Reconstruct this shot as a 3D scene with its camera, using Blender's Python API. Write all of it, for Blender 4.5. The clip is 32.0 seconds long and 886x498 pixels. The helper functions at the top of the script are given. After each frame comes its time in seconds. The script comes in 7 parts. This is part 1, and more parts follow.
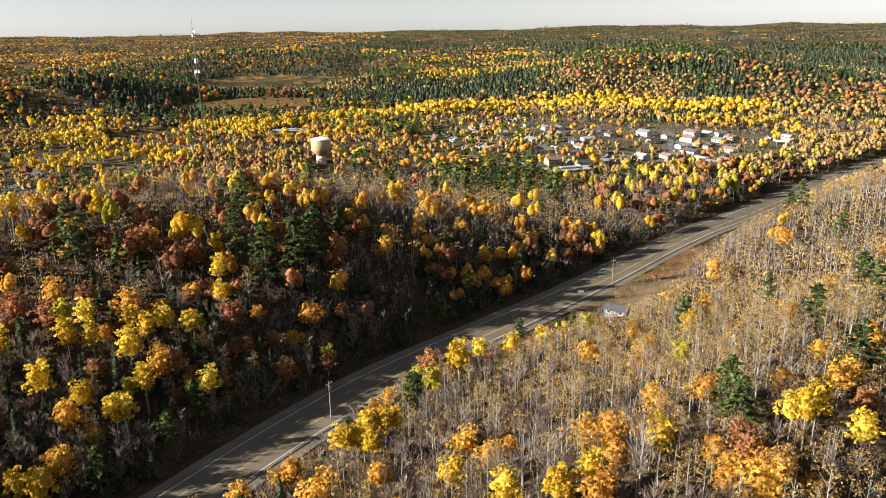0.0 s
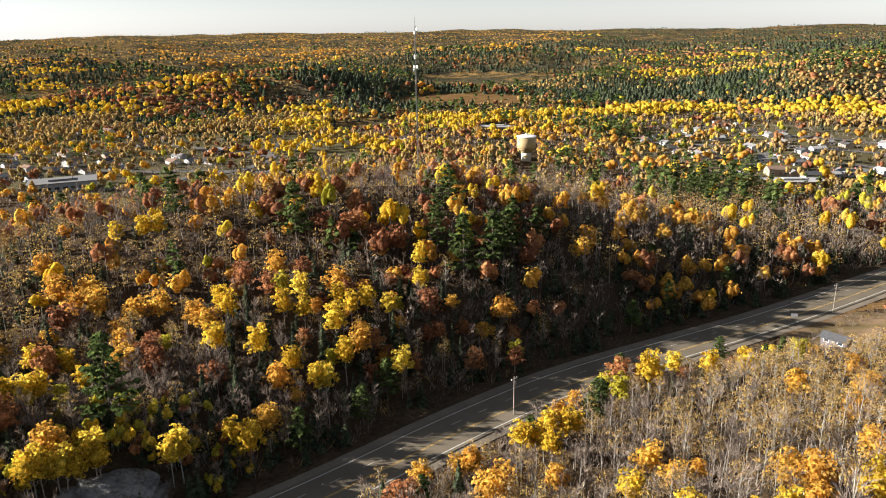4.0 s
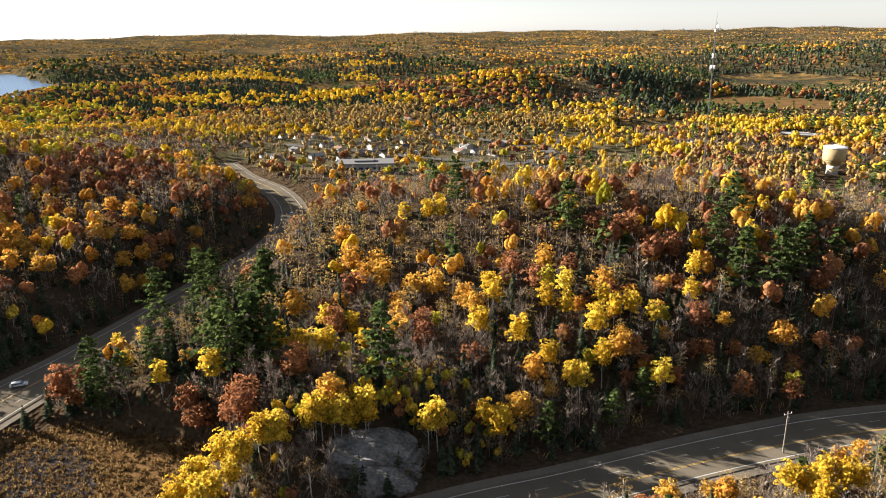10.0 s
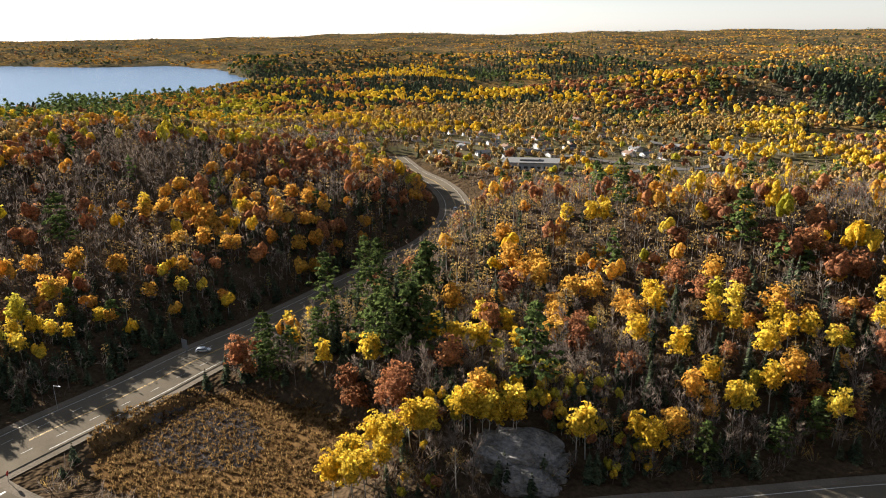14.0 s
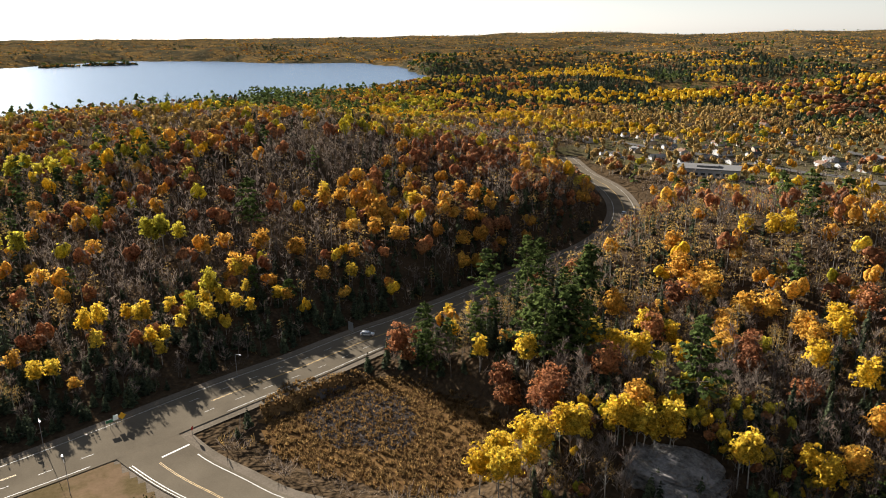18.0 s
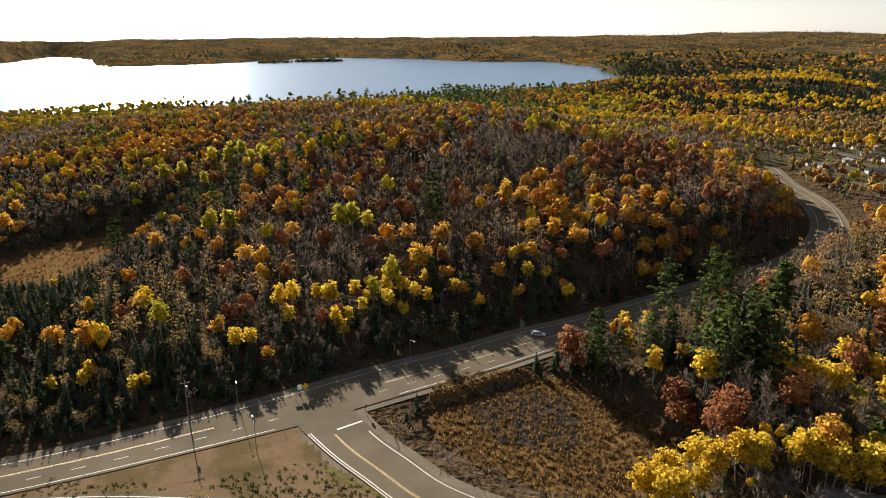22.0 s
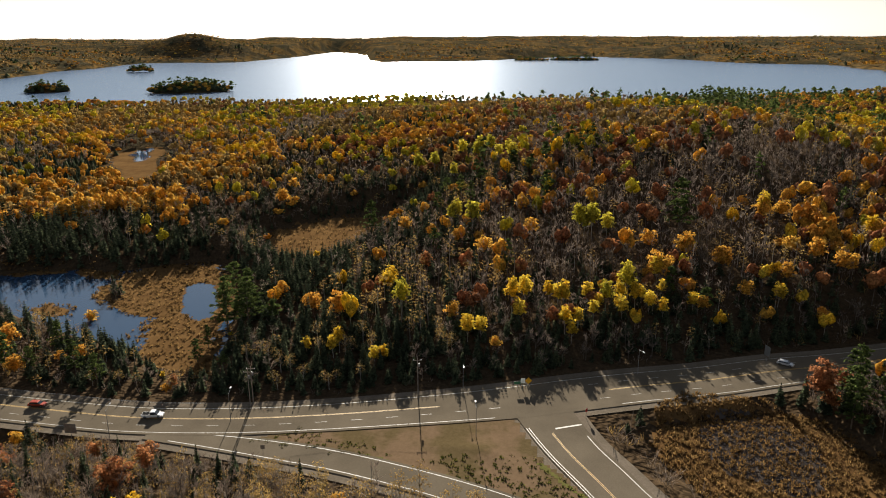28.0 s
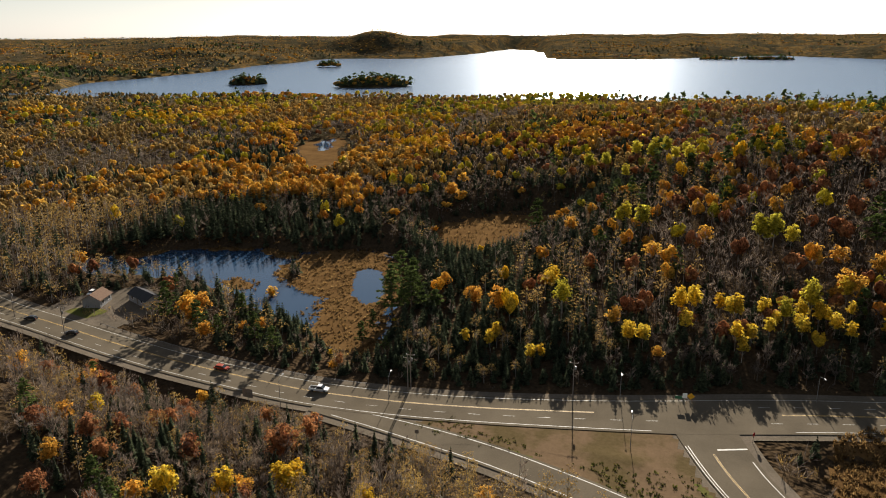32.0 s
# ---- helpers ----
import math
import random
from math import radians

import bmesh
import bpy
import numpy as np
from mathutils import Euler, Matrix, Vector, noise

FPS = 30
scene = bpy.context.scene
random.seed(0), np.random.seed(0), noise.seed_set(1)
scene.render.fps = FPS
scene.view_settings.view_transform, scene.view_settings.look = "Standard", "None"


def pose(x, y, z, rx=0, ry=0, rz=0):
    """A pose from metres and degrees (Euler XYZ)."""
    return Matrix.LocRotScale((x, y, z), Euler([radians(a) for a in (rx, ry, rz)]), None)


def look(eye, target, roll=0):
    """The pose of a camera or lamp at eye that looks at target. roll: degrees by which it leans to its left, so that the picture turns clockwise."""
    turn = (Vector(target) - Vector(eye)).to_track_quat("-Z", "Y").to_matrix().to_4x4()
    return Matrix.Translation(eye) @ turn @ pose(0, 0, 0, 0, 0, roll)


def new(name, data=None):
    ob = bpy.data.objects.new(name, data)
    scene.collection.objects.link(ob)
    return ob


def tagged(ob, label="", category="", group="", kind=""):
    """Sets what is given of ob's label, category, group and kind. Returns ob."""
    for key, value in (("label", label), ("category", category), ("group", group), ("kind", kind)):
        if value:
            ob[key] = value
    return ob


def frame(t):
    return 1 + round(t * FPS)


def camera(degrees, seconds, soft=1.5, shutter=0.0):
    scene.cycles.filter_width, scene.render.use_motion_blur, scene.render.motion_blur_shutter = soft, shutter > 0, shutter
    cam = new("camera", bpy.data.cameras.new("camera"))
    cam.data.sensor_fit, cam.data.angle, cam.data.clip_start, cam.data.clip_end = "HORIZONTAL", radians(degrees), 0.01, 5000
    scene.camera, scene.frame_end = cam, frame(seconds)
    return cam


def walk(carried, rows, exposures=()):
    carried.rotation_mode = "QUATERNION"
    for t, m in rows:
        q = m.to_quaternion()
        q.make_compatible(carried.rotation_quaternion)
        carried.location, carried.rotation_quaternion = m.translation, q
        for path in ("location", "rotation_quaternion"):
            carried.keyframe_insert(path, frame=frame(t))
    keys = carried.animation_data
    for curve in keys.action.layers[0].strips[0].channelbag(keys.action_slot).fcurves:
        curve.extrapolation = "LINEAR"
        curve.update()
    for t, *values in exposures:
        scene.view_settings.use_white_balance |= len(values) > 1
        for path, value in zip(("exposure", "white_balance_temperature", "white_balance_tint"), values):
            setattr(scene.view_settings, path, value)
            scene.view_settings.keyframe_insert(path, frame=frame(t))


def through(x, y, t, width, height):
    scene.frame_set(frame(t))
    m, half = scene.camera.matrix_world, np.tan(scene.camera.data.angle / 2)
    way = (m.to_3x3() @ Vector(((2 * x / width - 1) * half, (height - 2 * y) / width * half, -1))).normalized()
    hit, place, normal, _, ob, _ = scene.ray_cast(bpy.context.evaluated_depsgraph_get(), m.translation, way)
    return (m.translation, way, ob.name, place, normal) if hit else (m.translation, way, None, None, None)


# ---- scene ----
# ---------------------------------------------------------------- camera
cam = camera(62.61, 32.0, 1.0)
PATH = [
    (0.0, pose(0, 0, 95, 72.942, 0.995, 0.000)),
    (1.0, pose(0, 0, 95, 72.975, 0.936, 4.080)),
    (2.0, pose(0, 0, 95, 73.004, 0.892, 8.081)),
    (3.0, pose(0, 0, 95, 73.030, 0.860, 12.118)),
    (3.5, pose(0, 0, 95, 73.042, 0.849, 14.125)),
    (4.5, pose(0, 0, 95, 73.064, 0.832, 18.073)),
    (5.5, pose(0, 0, 95, 73.085, 0.822, 21.916)),
    (6.0, pose(0, 0, 95, 73.095, 0.819, 23.786)),
    (7.0, pose(0, 0, 95, 73.116, 0.816, 27.387)),
    (8.0, pose(0, 0, 95, 73.136, 0.815, 30.852)),
    (9.0, pose(0, 0, 95, 73.156, 0.816, 34.406)),
    (10.0, pose(0, 0, 95, 73.176, 0.817, 37.973)),
    (11.0, pose(0, 0, 95, 73.197, 0.816, 41.414)),
    (12.0, pose(0, 0, 95, 73.219, 0.812, 44.708)),
    (13.0, pose(0, 0, 95, 73.242, 0.806, 47.886)),
    (14.0, pose(0, 0, 95, 73.265, 0.795, 51.024)),
    (14.5, pose(0, 0, 95, 73.277, 0.788, 52.622)),
    (15.5, pose(0, 0, 95, 73.302, 0.771, 55.912)),
    (16.5, pose(0, 0, 95, 73.327, 0.750, 59.192)),
    (17.0, pose(0, 0, 95, 73.340, 0.737, 60.791)),
    (18.0, pose(0, 0, 95, 73.365, 0.709, 64.361)),
    (19.0, pose(0, 0, 95, 73.389, 0.676, 67.947)),
    (20.0, pose(0, 0, 95, 73.413, 0.639, 71.675)),
    (21.0, pose(0, 0, 95, 73.436, 0.599, 75.294)),
    (22.0, pose(0, 0, 95, 73.456, 0.556, 78.885)),
    (23.0, pose(0, 0, 95, 73.474, 0.512, 82.234)),
    (24.0, pose(0, 0, 95, 73.489, 0.467, 85.410)),
    (25.0, pose(0, 0, 95, 73.499, 0.423, 88.608)),
    (25.5, pose(0, 0, 95, 73.502, 0.401, 90.186)),
    (26.5, pose(0, 0, 95, 73.505, 0.361, 93.379)),
    (27.5, pose(0, 0, 95, 73.500, 0.325, 96.578)),
    (28.0, pose(0, 0, 95, 73.496, 0.310, 98.171)),
    (29.0, pose(0, 0, 95, 73.479, 0.285, 101.329)),
    (30.0, pose(0, 0, 95, 73.454, 0.269, 104.492)),
    (31.0, pose(0, 0, 95, 73.418, 0.266, 108.003)),
    (32.0, pose(0, 0, 95, 73.369, 0.277, 111.540)),
]
walk(cam, PATH, exposures=((0, 2.05, 6400, 10), (9, 2.36, 6500, 10), (14, 2.2, 6550, 10), (19, 1.95, 6700, 10), (25, 1.7, 6950, 10), (32, 1.5, 6950, 10)))

# ---------------------------------------------------------------- sky and sun
SUN_YAW, SUN_UP = 101.7, 18.8
sun_data = bpy.data.lights.new("sun", "SUN")
sun_data.energy, sun_data.angle, sun_data.color = 5.0, radians(0.55), (1.0, 0.95, 0.88)
sun = new("sun", sun_data)
sun_way = Vector((-math.sin(radians(SUN_YAW)) * math.cos(radians(SUN_UP)),
                  math.cos(radians(SUN_YAW)) * math.cos(radians(SUN_UP)), math.sin(radians(SUN_UP))))
sun.matrix_world = look(sun_way * 900, (0, 0, 0))
world = bpy.data.worlds.new("world")
scene.world = world
world.use_nodes = True
wn = world.node_tree.nodes
sky = wn.new("ShaderNodeTexSky")
sky.sky_type, sky.sun_disc = "NISHITA", False
sky.sun_elevation, sky.sun_rotation = radians(SUN_UP), radians(-SUN_YAW)
sky.altitude, sky.air_density, sky.dust_density, sky.ozone_density = 300, 1.15, 0.25, 2.0
wn["Background"].inputs["Strength"].default_value = 0.033
soften = wn.new("ShaderNodeHueSaturation")
soften.inputs["Saturation"].default_value = 0.38
world.node_tree.links.new(sky.outputs[0], soften.inputs["Color"])
cool = wn.new("ShaderNodeMix")
cool.data_type, cool.blend_type = "RGBA", "MULTIPLY"
cool.inputs[0].default_value = 1.0
cool.inputs[7].default_value = (0.95, 1.0, 1.1, 1)
world.node_tree.links.new(soften.outputs[0], cool.inputs[6])
world.node_tree.links.new(cool.outputs[2], wn["Background"].inputs["Color"])



# ---------------------------------------------------------------- materials
def shader(name, rough=0.8, spec=0.3):
    m = bpy.data.materials.new(name)
    m.use_nodes = True
    nt = m.node_tree
    b = nt.nodes["Principled BSDF"]
    b.inputs["Roughness"].default_value = rough
    b.inputs["Specular IOR Level"].default_value = spec
    return m, nt, b


def node(nt, kind, **values):
    n = nt.nodes.new(kind)
    for key, value in values.items():
        if key in n.inputs:
            n.inputs[key].default_value = value
    return n


def ramp(nt, source, stops):
    r = nt.nodes.new("ShaderNodeValToRGB")
    while len(r.color_ramp.elements) < len(stops):
        r.color_ramp.elements.new(0.5)
    for e, (at, col) in zip(r.color_ramp.elements, stops):
        e.position, e.color = at, (*col, 1)
    nt.links.new(source, r.inputs[0])
    return r.outputs[0]


def noise_out(nt, scale, detail=4, rough=0.6):
    geo = nt.nodes.new("ShaderNodeNewGeometry")
    n = node(nt, "ShaderNodeTexNoise", Scale=scale, Detail=detail, Roughness=rough)
    nt.links.new(geo.outputs["Position"], n.inputs["Vector"])
    return n.outputs["Fac"]


def mix(nt, fac, a, b, blend="MIX"):
    m = nt.nodes.new("ShaderNodeMix")
    m.data_type, m.blend_type = "RGBA", blend
    for v, i in ((fac, 0), (a, 6), (b, 7)):
        if hasattr(v, "links"):
            nt.links.new(v, m.inputs[i])
        elif i == 0:
            m.inputs[i].default_value = v
        else:
            m.inputs[i].default_value = (*v, 1)
    return m.outputs[2]


def bump(nt, b, source, strength, distance):
    n = node(nt, "ShaderNodeBump", Strength=strength, Distance=distance)
    nt.links.new(source, n.inputs["Height"])
    nt.links.new(n.outputs[0], b.inputs["Normal"])


def earth(name, small, large, stops, stops2, mixing=0.5, relief=0.3, rough=0.9):
    """Two scales of noise, each through its own colours, mixed."""
    m, nt, b = shader(name, rough, 0.0 if rough > 0.8 else 0.12)
    n1, n2 = noise_out(nt, small, 6, 0.7), noise_out(nt, large, 4, 0.6)
    nt.links.new(mix(nt, mixing, ramp(nt, n1, stops), ramp(nt, n2, stops2)), b.inputs["Base Color"])
    bump(nt, b, n1, 0.6, relief)
    return m


def plain(name, col, rough=0.6, metal=0.0, vary=0.12, scale=1.5):
    m, nt, b = shader(name, rough, 0.4 if rough < 0.8 else 0.0)
    n = noise_out(nt, scale, 5, 0.65)
    lo, hi = [c * (1 - vary) for c in col], [min(1, c * (1 + vary)) for c in col]
    nt.links.new(ramp(nt, n, ((0.3, lo), (0.7, hi))), b.inputs["Base Color"])
    b.inputs["Metallic"].default_value = metal
    return m


def leaf(name, dark, mid, light, through=0.45, rough=0.6):
    """Foliage: colour by tree (attribute tint and the object's random), finer by leaf, mottled for shaded gaps, and
    light that passes through.
    """
    m, nt, b = shader(name, rough, 0.0)
    nt.nodes.remove(b)
    b = nt.nodes.new("ShaderNodeBsdfDiffuse")
    att = nt.nodes.new("ShaderNodeAttribute")
    att.attribute_name = "tint"
    info = nt.nodes.new("ShaderNodeObjectInfo")
    geo = nt.nodes.new("ShaderNodeNewGeometry")
    add = nt.nodes.new("ShaderNodeMath")
    add.operation = "ADD"
    nt.links.new(att.outputs["Fac"], add.inputs[0])
    nt.links.new(info.outputs["Random"], add.inputs[1])
    fr = nt.nodes.new("ShaderNodeMath")
    fr.operation = "FRACT"
    nt.links.new(add.outputs[0], fr.inputs[0])
    isl = nt.nodes.new("ShaderNodeMath")
    isl.operation = "MULTIPLY_ADD"
    nt.links.new(geo.outputs["Random Per Island"], isl.inputs[0])
    isl.inputs[1].default_value = 0.35
    blendf = nt.nodes.new("ShaderNodeMath")
    blendf.operation = "MULTIPLY_ADD"
    nt.links.new(fr.outputs[0], blendf.inputs[0])
    blendf.inputs[1].default_value = 0.65
    nt.links.new(isl.outputs[0], blendf.inputs[2])
    isl.inputs[2].default_value = 0.0
    col = ramp(nt, blendf.outputs[0], ((0.05, dark), (0.5, mid), (0.95, light)))
    # noise puts the shade of gaps between leaves and clumps into the colour
    gap_tone = ramp(nt, noise_out(nt, 1.5, 3, 0.7), ((0.36, (0.5, 0.5, 0.52)), (0.5, (1.0, 1.0, 1.0)), (0.66, (1.5, 1.46, 1.38))))
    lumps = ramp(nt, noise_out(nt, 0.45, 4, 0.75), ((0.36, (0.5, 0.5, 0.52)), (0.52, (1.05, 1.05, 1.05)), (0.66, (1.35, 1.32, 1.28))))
    gap_tone = mix(nt, 1.0, gap_tone, lumps, "MULTIPLY")
    col = mix(nt, 1.0, col, gap_tone, "MULTIPLY")
    n = node(nt, "ShaderNodeBump", Strength=0.8, Distance=1.2)
    nt.links.new(noise_out(nt, 0.7, 4, 0.75), n.inputs["Height"])
    nt.links.new(n.outputs[0], b.inputs["Normal"])
    nt.links.new(col, b.inputs["Color"])
    t = nt.nodes.new("ShaderNodeBsdfTranslucent")
    nt.links.new(col, t.inputs["Color"])
    ms = nt.nodes.new("ShaderNodeMixShader")
    ms.inputs[0].default_value = through
    nt.links.new(b.outputs[0], ms.inputs[1])
    nt.links.new(t.outputs[0], ms.inputs[2])
    nt.links.new(ms.outputs[0], nt.nodes["Material Output"].inputs["Surface"])
    return m


def water(name, wave, strength, rough):
    m, nt, b = shader(name, rough, 0.5)
    b.inputs["Base Color"].default_value = (0.02, 0.045, 0.085, 1)
    b.inputs["Specular IOR Level"].default_value = 0.3
    b.inputs["IOR"].default_value = 1.33
    if wave < 0.3:
        d, g, ms = nt.nodes.new("ShaderNodeBsdfDiffuse"), nt.nodes.new("ShaderNodeBsdfGlossy"), nt.nodes.new("ShaderNodeMixShader")
        d.inputs["Color"].default_value = (0.05, 0.085, 0.14, 1)
        g.inputs["Roughness"].default_value = rough
        g.inputs["Color"].default_value = (0.82, 0.9, 1.0, 1)
        ms.inputs[0].default_value = 0.3
        for a, k in ((d, 1), (g, 2)):
            nt.links.new(a.outputs[0], ms.inputs[k])
        nt.links.new(ms.outputs[0], nt.nodes["Material Output"].inputs["Surface"])
    geo = nt.nodes.new("ShaderNodeNewGeometry")
    n = node(nt, "ShaderNodeTexNoise", Scale=wave, Detail=5.0, Roughness=0.6)
    nt.links.new(geo.outputs["Position"], n.inputs["Vector"])
    bump(nt, b if wave > 0.3 else g, n.outputs["Fac"], strength, 0.4)
    return m


M = {}
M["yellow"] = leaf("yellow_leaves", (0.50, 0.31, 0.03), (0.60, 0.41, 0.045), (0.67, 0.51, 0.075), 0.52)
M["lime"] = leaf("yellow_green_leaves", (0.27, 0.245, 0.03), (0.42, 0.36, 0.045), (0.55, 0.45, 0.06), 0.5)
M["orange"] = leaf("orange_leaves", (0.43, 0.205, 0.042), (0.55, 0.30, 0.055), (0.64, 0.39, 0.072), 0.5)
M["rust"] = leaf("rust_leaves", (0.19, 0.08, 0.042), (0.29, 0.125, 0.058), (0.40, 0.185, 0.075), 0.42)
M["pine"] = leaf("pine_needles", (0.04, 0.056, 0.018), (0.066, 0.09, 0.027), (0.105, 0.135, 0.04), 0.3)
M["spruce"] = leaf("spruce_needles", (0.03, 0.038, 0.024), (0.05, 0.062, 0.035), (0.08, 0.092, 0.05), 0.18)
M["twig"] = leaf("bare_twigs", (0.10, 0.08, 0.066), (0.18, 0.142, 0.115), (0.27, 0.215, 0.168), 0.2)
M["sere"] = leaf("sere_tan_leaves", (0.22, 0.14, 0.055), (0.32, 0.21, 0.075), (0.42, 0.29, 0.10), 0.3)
M["bark"] = plain("dark_bark", (0.11, 0.09, 0.07), 0.9, 0, 0.4, 3.0)
M["pale"] = plain("pale_bark", (0.25, 0.23, 0.195), 0.85, 0, 0.35, 2.0)
M["forest"] = None
M["asphalt"] = earth("asphalt", 2.5, 0.06, ((0.3, (0.082, 0.067, 0.049)), (0.7, (0.132, 0.11, 0.08))),
                     ((0.35, (0.076, 0.063, 0.046)), (0.65, (0.144, 0.12, 0.087))), 0.5, 0.01, 0.86)
M["gravel"] = earth("gravel", 1.8, 0.12, ((0.3, (0.08, 0.065, 0.048)), (0.7, (0.18, 0.15, 0.115))),
                    ((0.35, (0.09, 0.075, 0.055)), (0.65, (0.16, 0.13, 0.10))), 0.5, 0.12)
M["paint"] = plain("road_paint", (0.36, 0.34, 0.30), 0.7, 0, 0.25, 1.2)
M["yellowpaint"] = plain("yellow_road_paint", (0.38, 0.23, 0.05), 0.7, 0, 0.3, 1.2)
M["sedge"] = earth("brown_sedge", 1.1, 0.07, ((0.3, (0.062, 0.034, 0.014)), (0.7, (0.155, 0.085, 0.033))),
                   ((0.35, (0.072, 0.042, 0.019)), (0.65, (0.16, 0.095, 0.04))), 0.5, 0.1)
M["dirt"] = earth("dry_dirt", 0.9, 0.08, ((0.3, (0.085, 0.055, 0.032)), (0.7, (0.15, 0.102, 0.062))),
                  ((0.42, (0.065, 0.054, 0.021)), (0.55, (0.145, 0.098, 0.06))), 0.55, 0.1)
M["grass"] = earth("mown_grass", 1.4, 0.08, ((0.3, (0.06, 0.065, 0.018)), (0.7, (0.12, 0.12, 0.035))),
                   ((0.35, (0.12, 0.085, 0.045)), (0.65, (0.09, 0.11, 0.025))), 0.5, 0.1)
M["lawn"] = earth("autumn_lawn", 1.2, 0.05, ((0.3, (0.05, 0.043, 0.02)), (0.7, (0.10, 0.08, 0.04))),
                  ((0.35, (0.105, 0.083, 0.056)), (0.65, (0.056, 0.058, 0.02))), 0.5, 0.1)
M["rock"] = earth("bare_rock", 1.1, 0.22, ((0.35, (0.055, 0.05, 0.046)), (0.62, (0.25, 0.23, 0.212))),
                  ((0.40, (0.06, 0.056, 0.042)), (0.60, (0.22, 0.205, 0.19))), 0.5, 0.8)
M["lake"] = water("lake_water", 0.12, 0.12, 0.2)
M["pond"] = water("pond_water", 0.5, 0.05, 0.03)


# ---------------------------------------------------------------- plan
def value_noise(x, y, size, seed):
    """Smooth noise, -1 to 1, on a lattice of that size."""
    u, v = x / size, y / size
    i, j = np.floor(u), np.floor(v)
    fu, fv = u - i, v - j
    fu, fv = fu * fu * (3 - 2 * fu), fv * fv * (3 - 2 * fv)

    def rnd(a, b):
        s = np.sin(a * 127.1 + b * 311.7 + seed * 74.7) * 43758.5453
        return (s - np.floor(s)) * 2 - 1
    return ((rnd(i, j) * (1 - fu) + rnd(i + 1, j) * fu) * (1 - fv)
            + (rnd(i, j + 1) * (1 - fu) + rnd(i + 1, j + 1) * fu) * fv)


def smooth(a, b, v):
    u = np.clip((v - a) / (b - a), 0, 1)
    return u * u * (3 - 2 * u)


def spline(points, step=3.0):
    """A smooth line through the points, about a step apart."""
    p = np.array(points, float)
    q = np.vstack([2 * p[0] - p[1], p, 2 * p[-1] - p[-2]])
    out = []
    for k in range(1, len(q) - 2):
        n = max(2, int(np.linalg.norm(q[k + 1] - q[k]) / step))
        for s in np.arange(n) / n:
            a, b, c, d = q[k - 1:k + 3]
            out.append(0.5 * (2 * b + (c - a) * s + (2 * a - 5 * b + 4 * c - d) * s * s + (3 * b - a - 3 * c + d) * s ** 3))
    out.append(p[-1])
    return np.array(out)


# x, y, half the paved width
HIGHWAY = [(-225, -470, 6), (-205, -370, 6), (-184, -295, 6.2), (-171, -244, 6.2), (-165.5, -210, 6.2), (-160.5, -180, 6.2), (-156.8, -152, 6.2),
           (-155.2, -128, 6.2), (-154.5, -103, 6.4), (-157.3, -78, 6.6), (-162, -56, 6.8), (-167, -38, 7.2), (-172.5, -20, 7.8),
           (-178, -4, 8.4), (-184, 11, 8.6), (-190.3, 28, 8.6), (-197, 48, 8.4), (-206, 70, 8.2), (-212.5, 90, 7.8), (-224, 118, 7), (-236, 146, 6.5),
           (-247, 174, 6.2), (-259, 201, 6), (-277, 227, 6), (-301, 251, 6), (-331, 272, 6), (-366, 289, 6), (-410, 303, 5.5), (-470, 330, 5.5)]
SIDE_ROAD = [(-179, -1, 7.5), (-169, 2.5, 7.0), (-156, 8, 6.4), (-144.5, 14.5, 6.2), (-132, 22, 6), (-120, 34, 6), (-108, 50, 6), (-97, 68, 6), (-85, 87, 6),
             (-73.5, 106, 6.2), (-64, 119.5, 6.4), (-55.3, 133, 6.4), (-46, 148, 6.4), (-35.5, 163.5, 6.4), (-22.5, 181, 6.4), (-7, 198, 6.4), (14, 219, 6.2),
             (36, 241, 6), (53, 259, 6), (71, 279, 6), (93, 304, 6), (120, 332, 6), (150, 359, 6), (188, 396, 6), (236, 440, 6), (330, 520, 6)]
RAMP = [(-148.4, -96, 2.0), (-147, -76, 3.2), (-145.2, -60, 3.9), (-143, -46, 4), (-139.6, -32, 4), (-135.8, -19, 4), (-131, -6, 4), (-124, 8, 4), (-114, 28, 4), (-104, 50, 4)]
ROADS = [spline(r) for r in (HIGHWAY, SIDE_ROAD, RAMP)]
ROAD_SAMPLES = np.vstack(ROADS)


def road_gap(x, y):
    """Distance from the nearest paved edge."""
    out = np.full(x.shape, 1e9)
    near = np.hypot(x + 40, y - 60) < 700
    xs, ys = x[near], y[near]
    best = np.full(xs.shape, 1e9)
    for k in range(0, len(xs), 20000):
        d = np.hypot(xs[k:k + 20000, None] - ROAD_SAMPLES[:, 0], ys[k:k + 20000, None] - ROAD_SAMPLES[:, 1]) - ROAD_SAMPLES[:, 2]
        best[k:k + 20000] = d.min(1)
    out[near] = best
    return out


POND = [(-229, -270), (-258, -241), (-276, -203), (-275, -182), (-266, -166), (-252, -172), (-241, -166), (-232, -150), (-214, -142), (-203, -132), (-198, -124), (-206, -150), (-218, -176), (-226, -200), (-216, -243)]
MARSH = [(-274, -184), (-300, -146), (-272, -122), (-230, -108), (-200, -100), (-181, -96), (-180, -108), (-196, -124), (-207, -142), (-240, -158), (-262, -172)]
MAT = [(-272, -178), (-290, -164), (-293, -142), (-262, -124), (-225, -110), (-200, -100), (-182, -97), (-182, -108), (-196, -125), (-213, -138), (-225, -140), (-230, -148), (-241, -173)]
POOL = [(-261, -143), (-267, -139), (-265, -132), (-246, -122), (-230, -117), (-227, -122), (-236, -132)]
BOG = [(-341, -140), (-384, -113), (-385, -80), (-335, -86), (-296, -100), (-303, -120)]
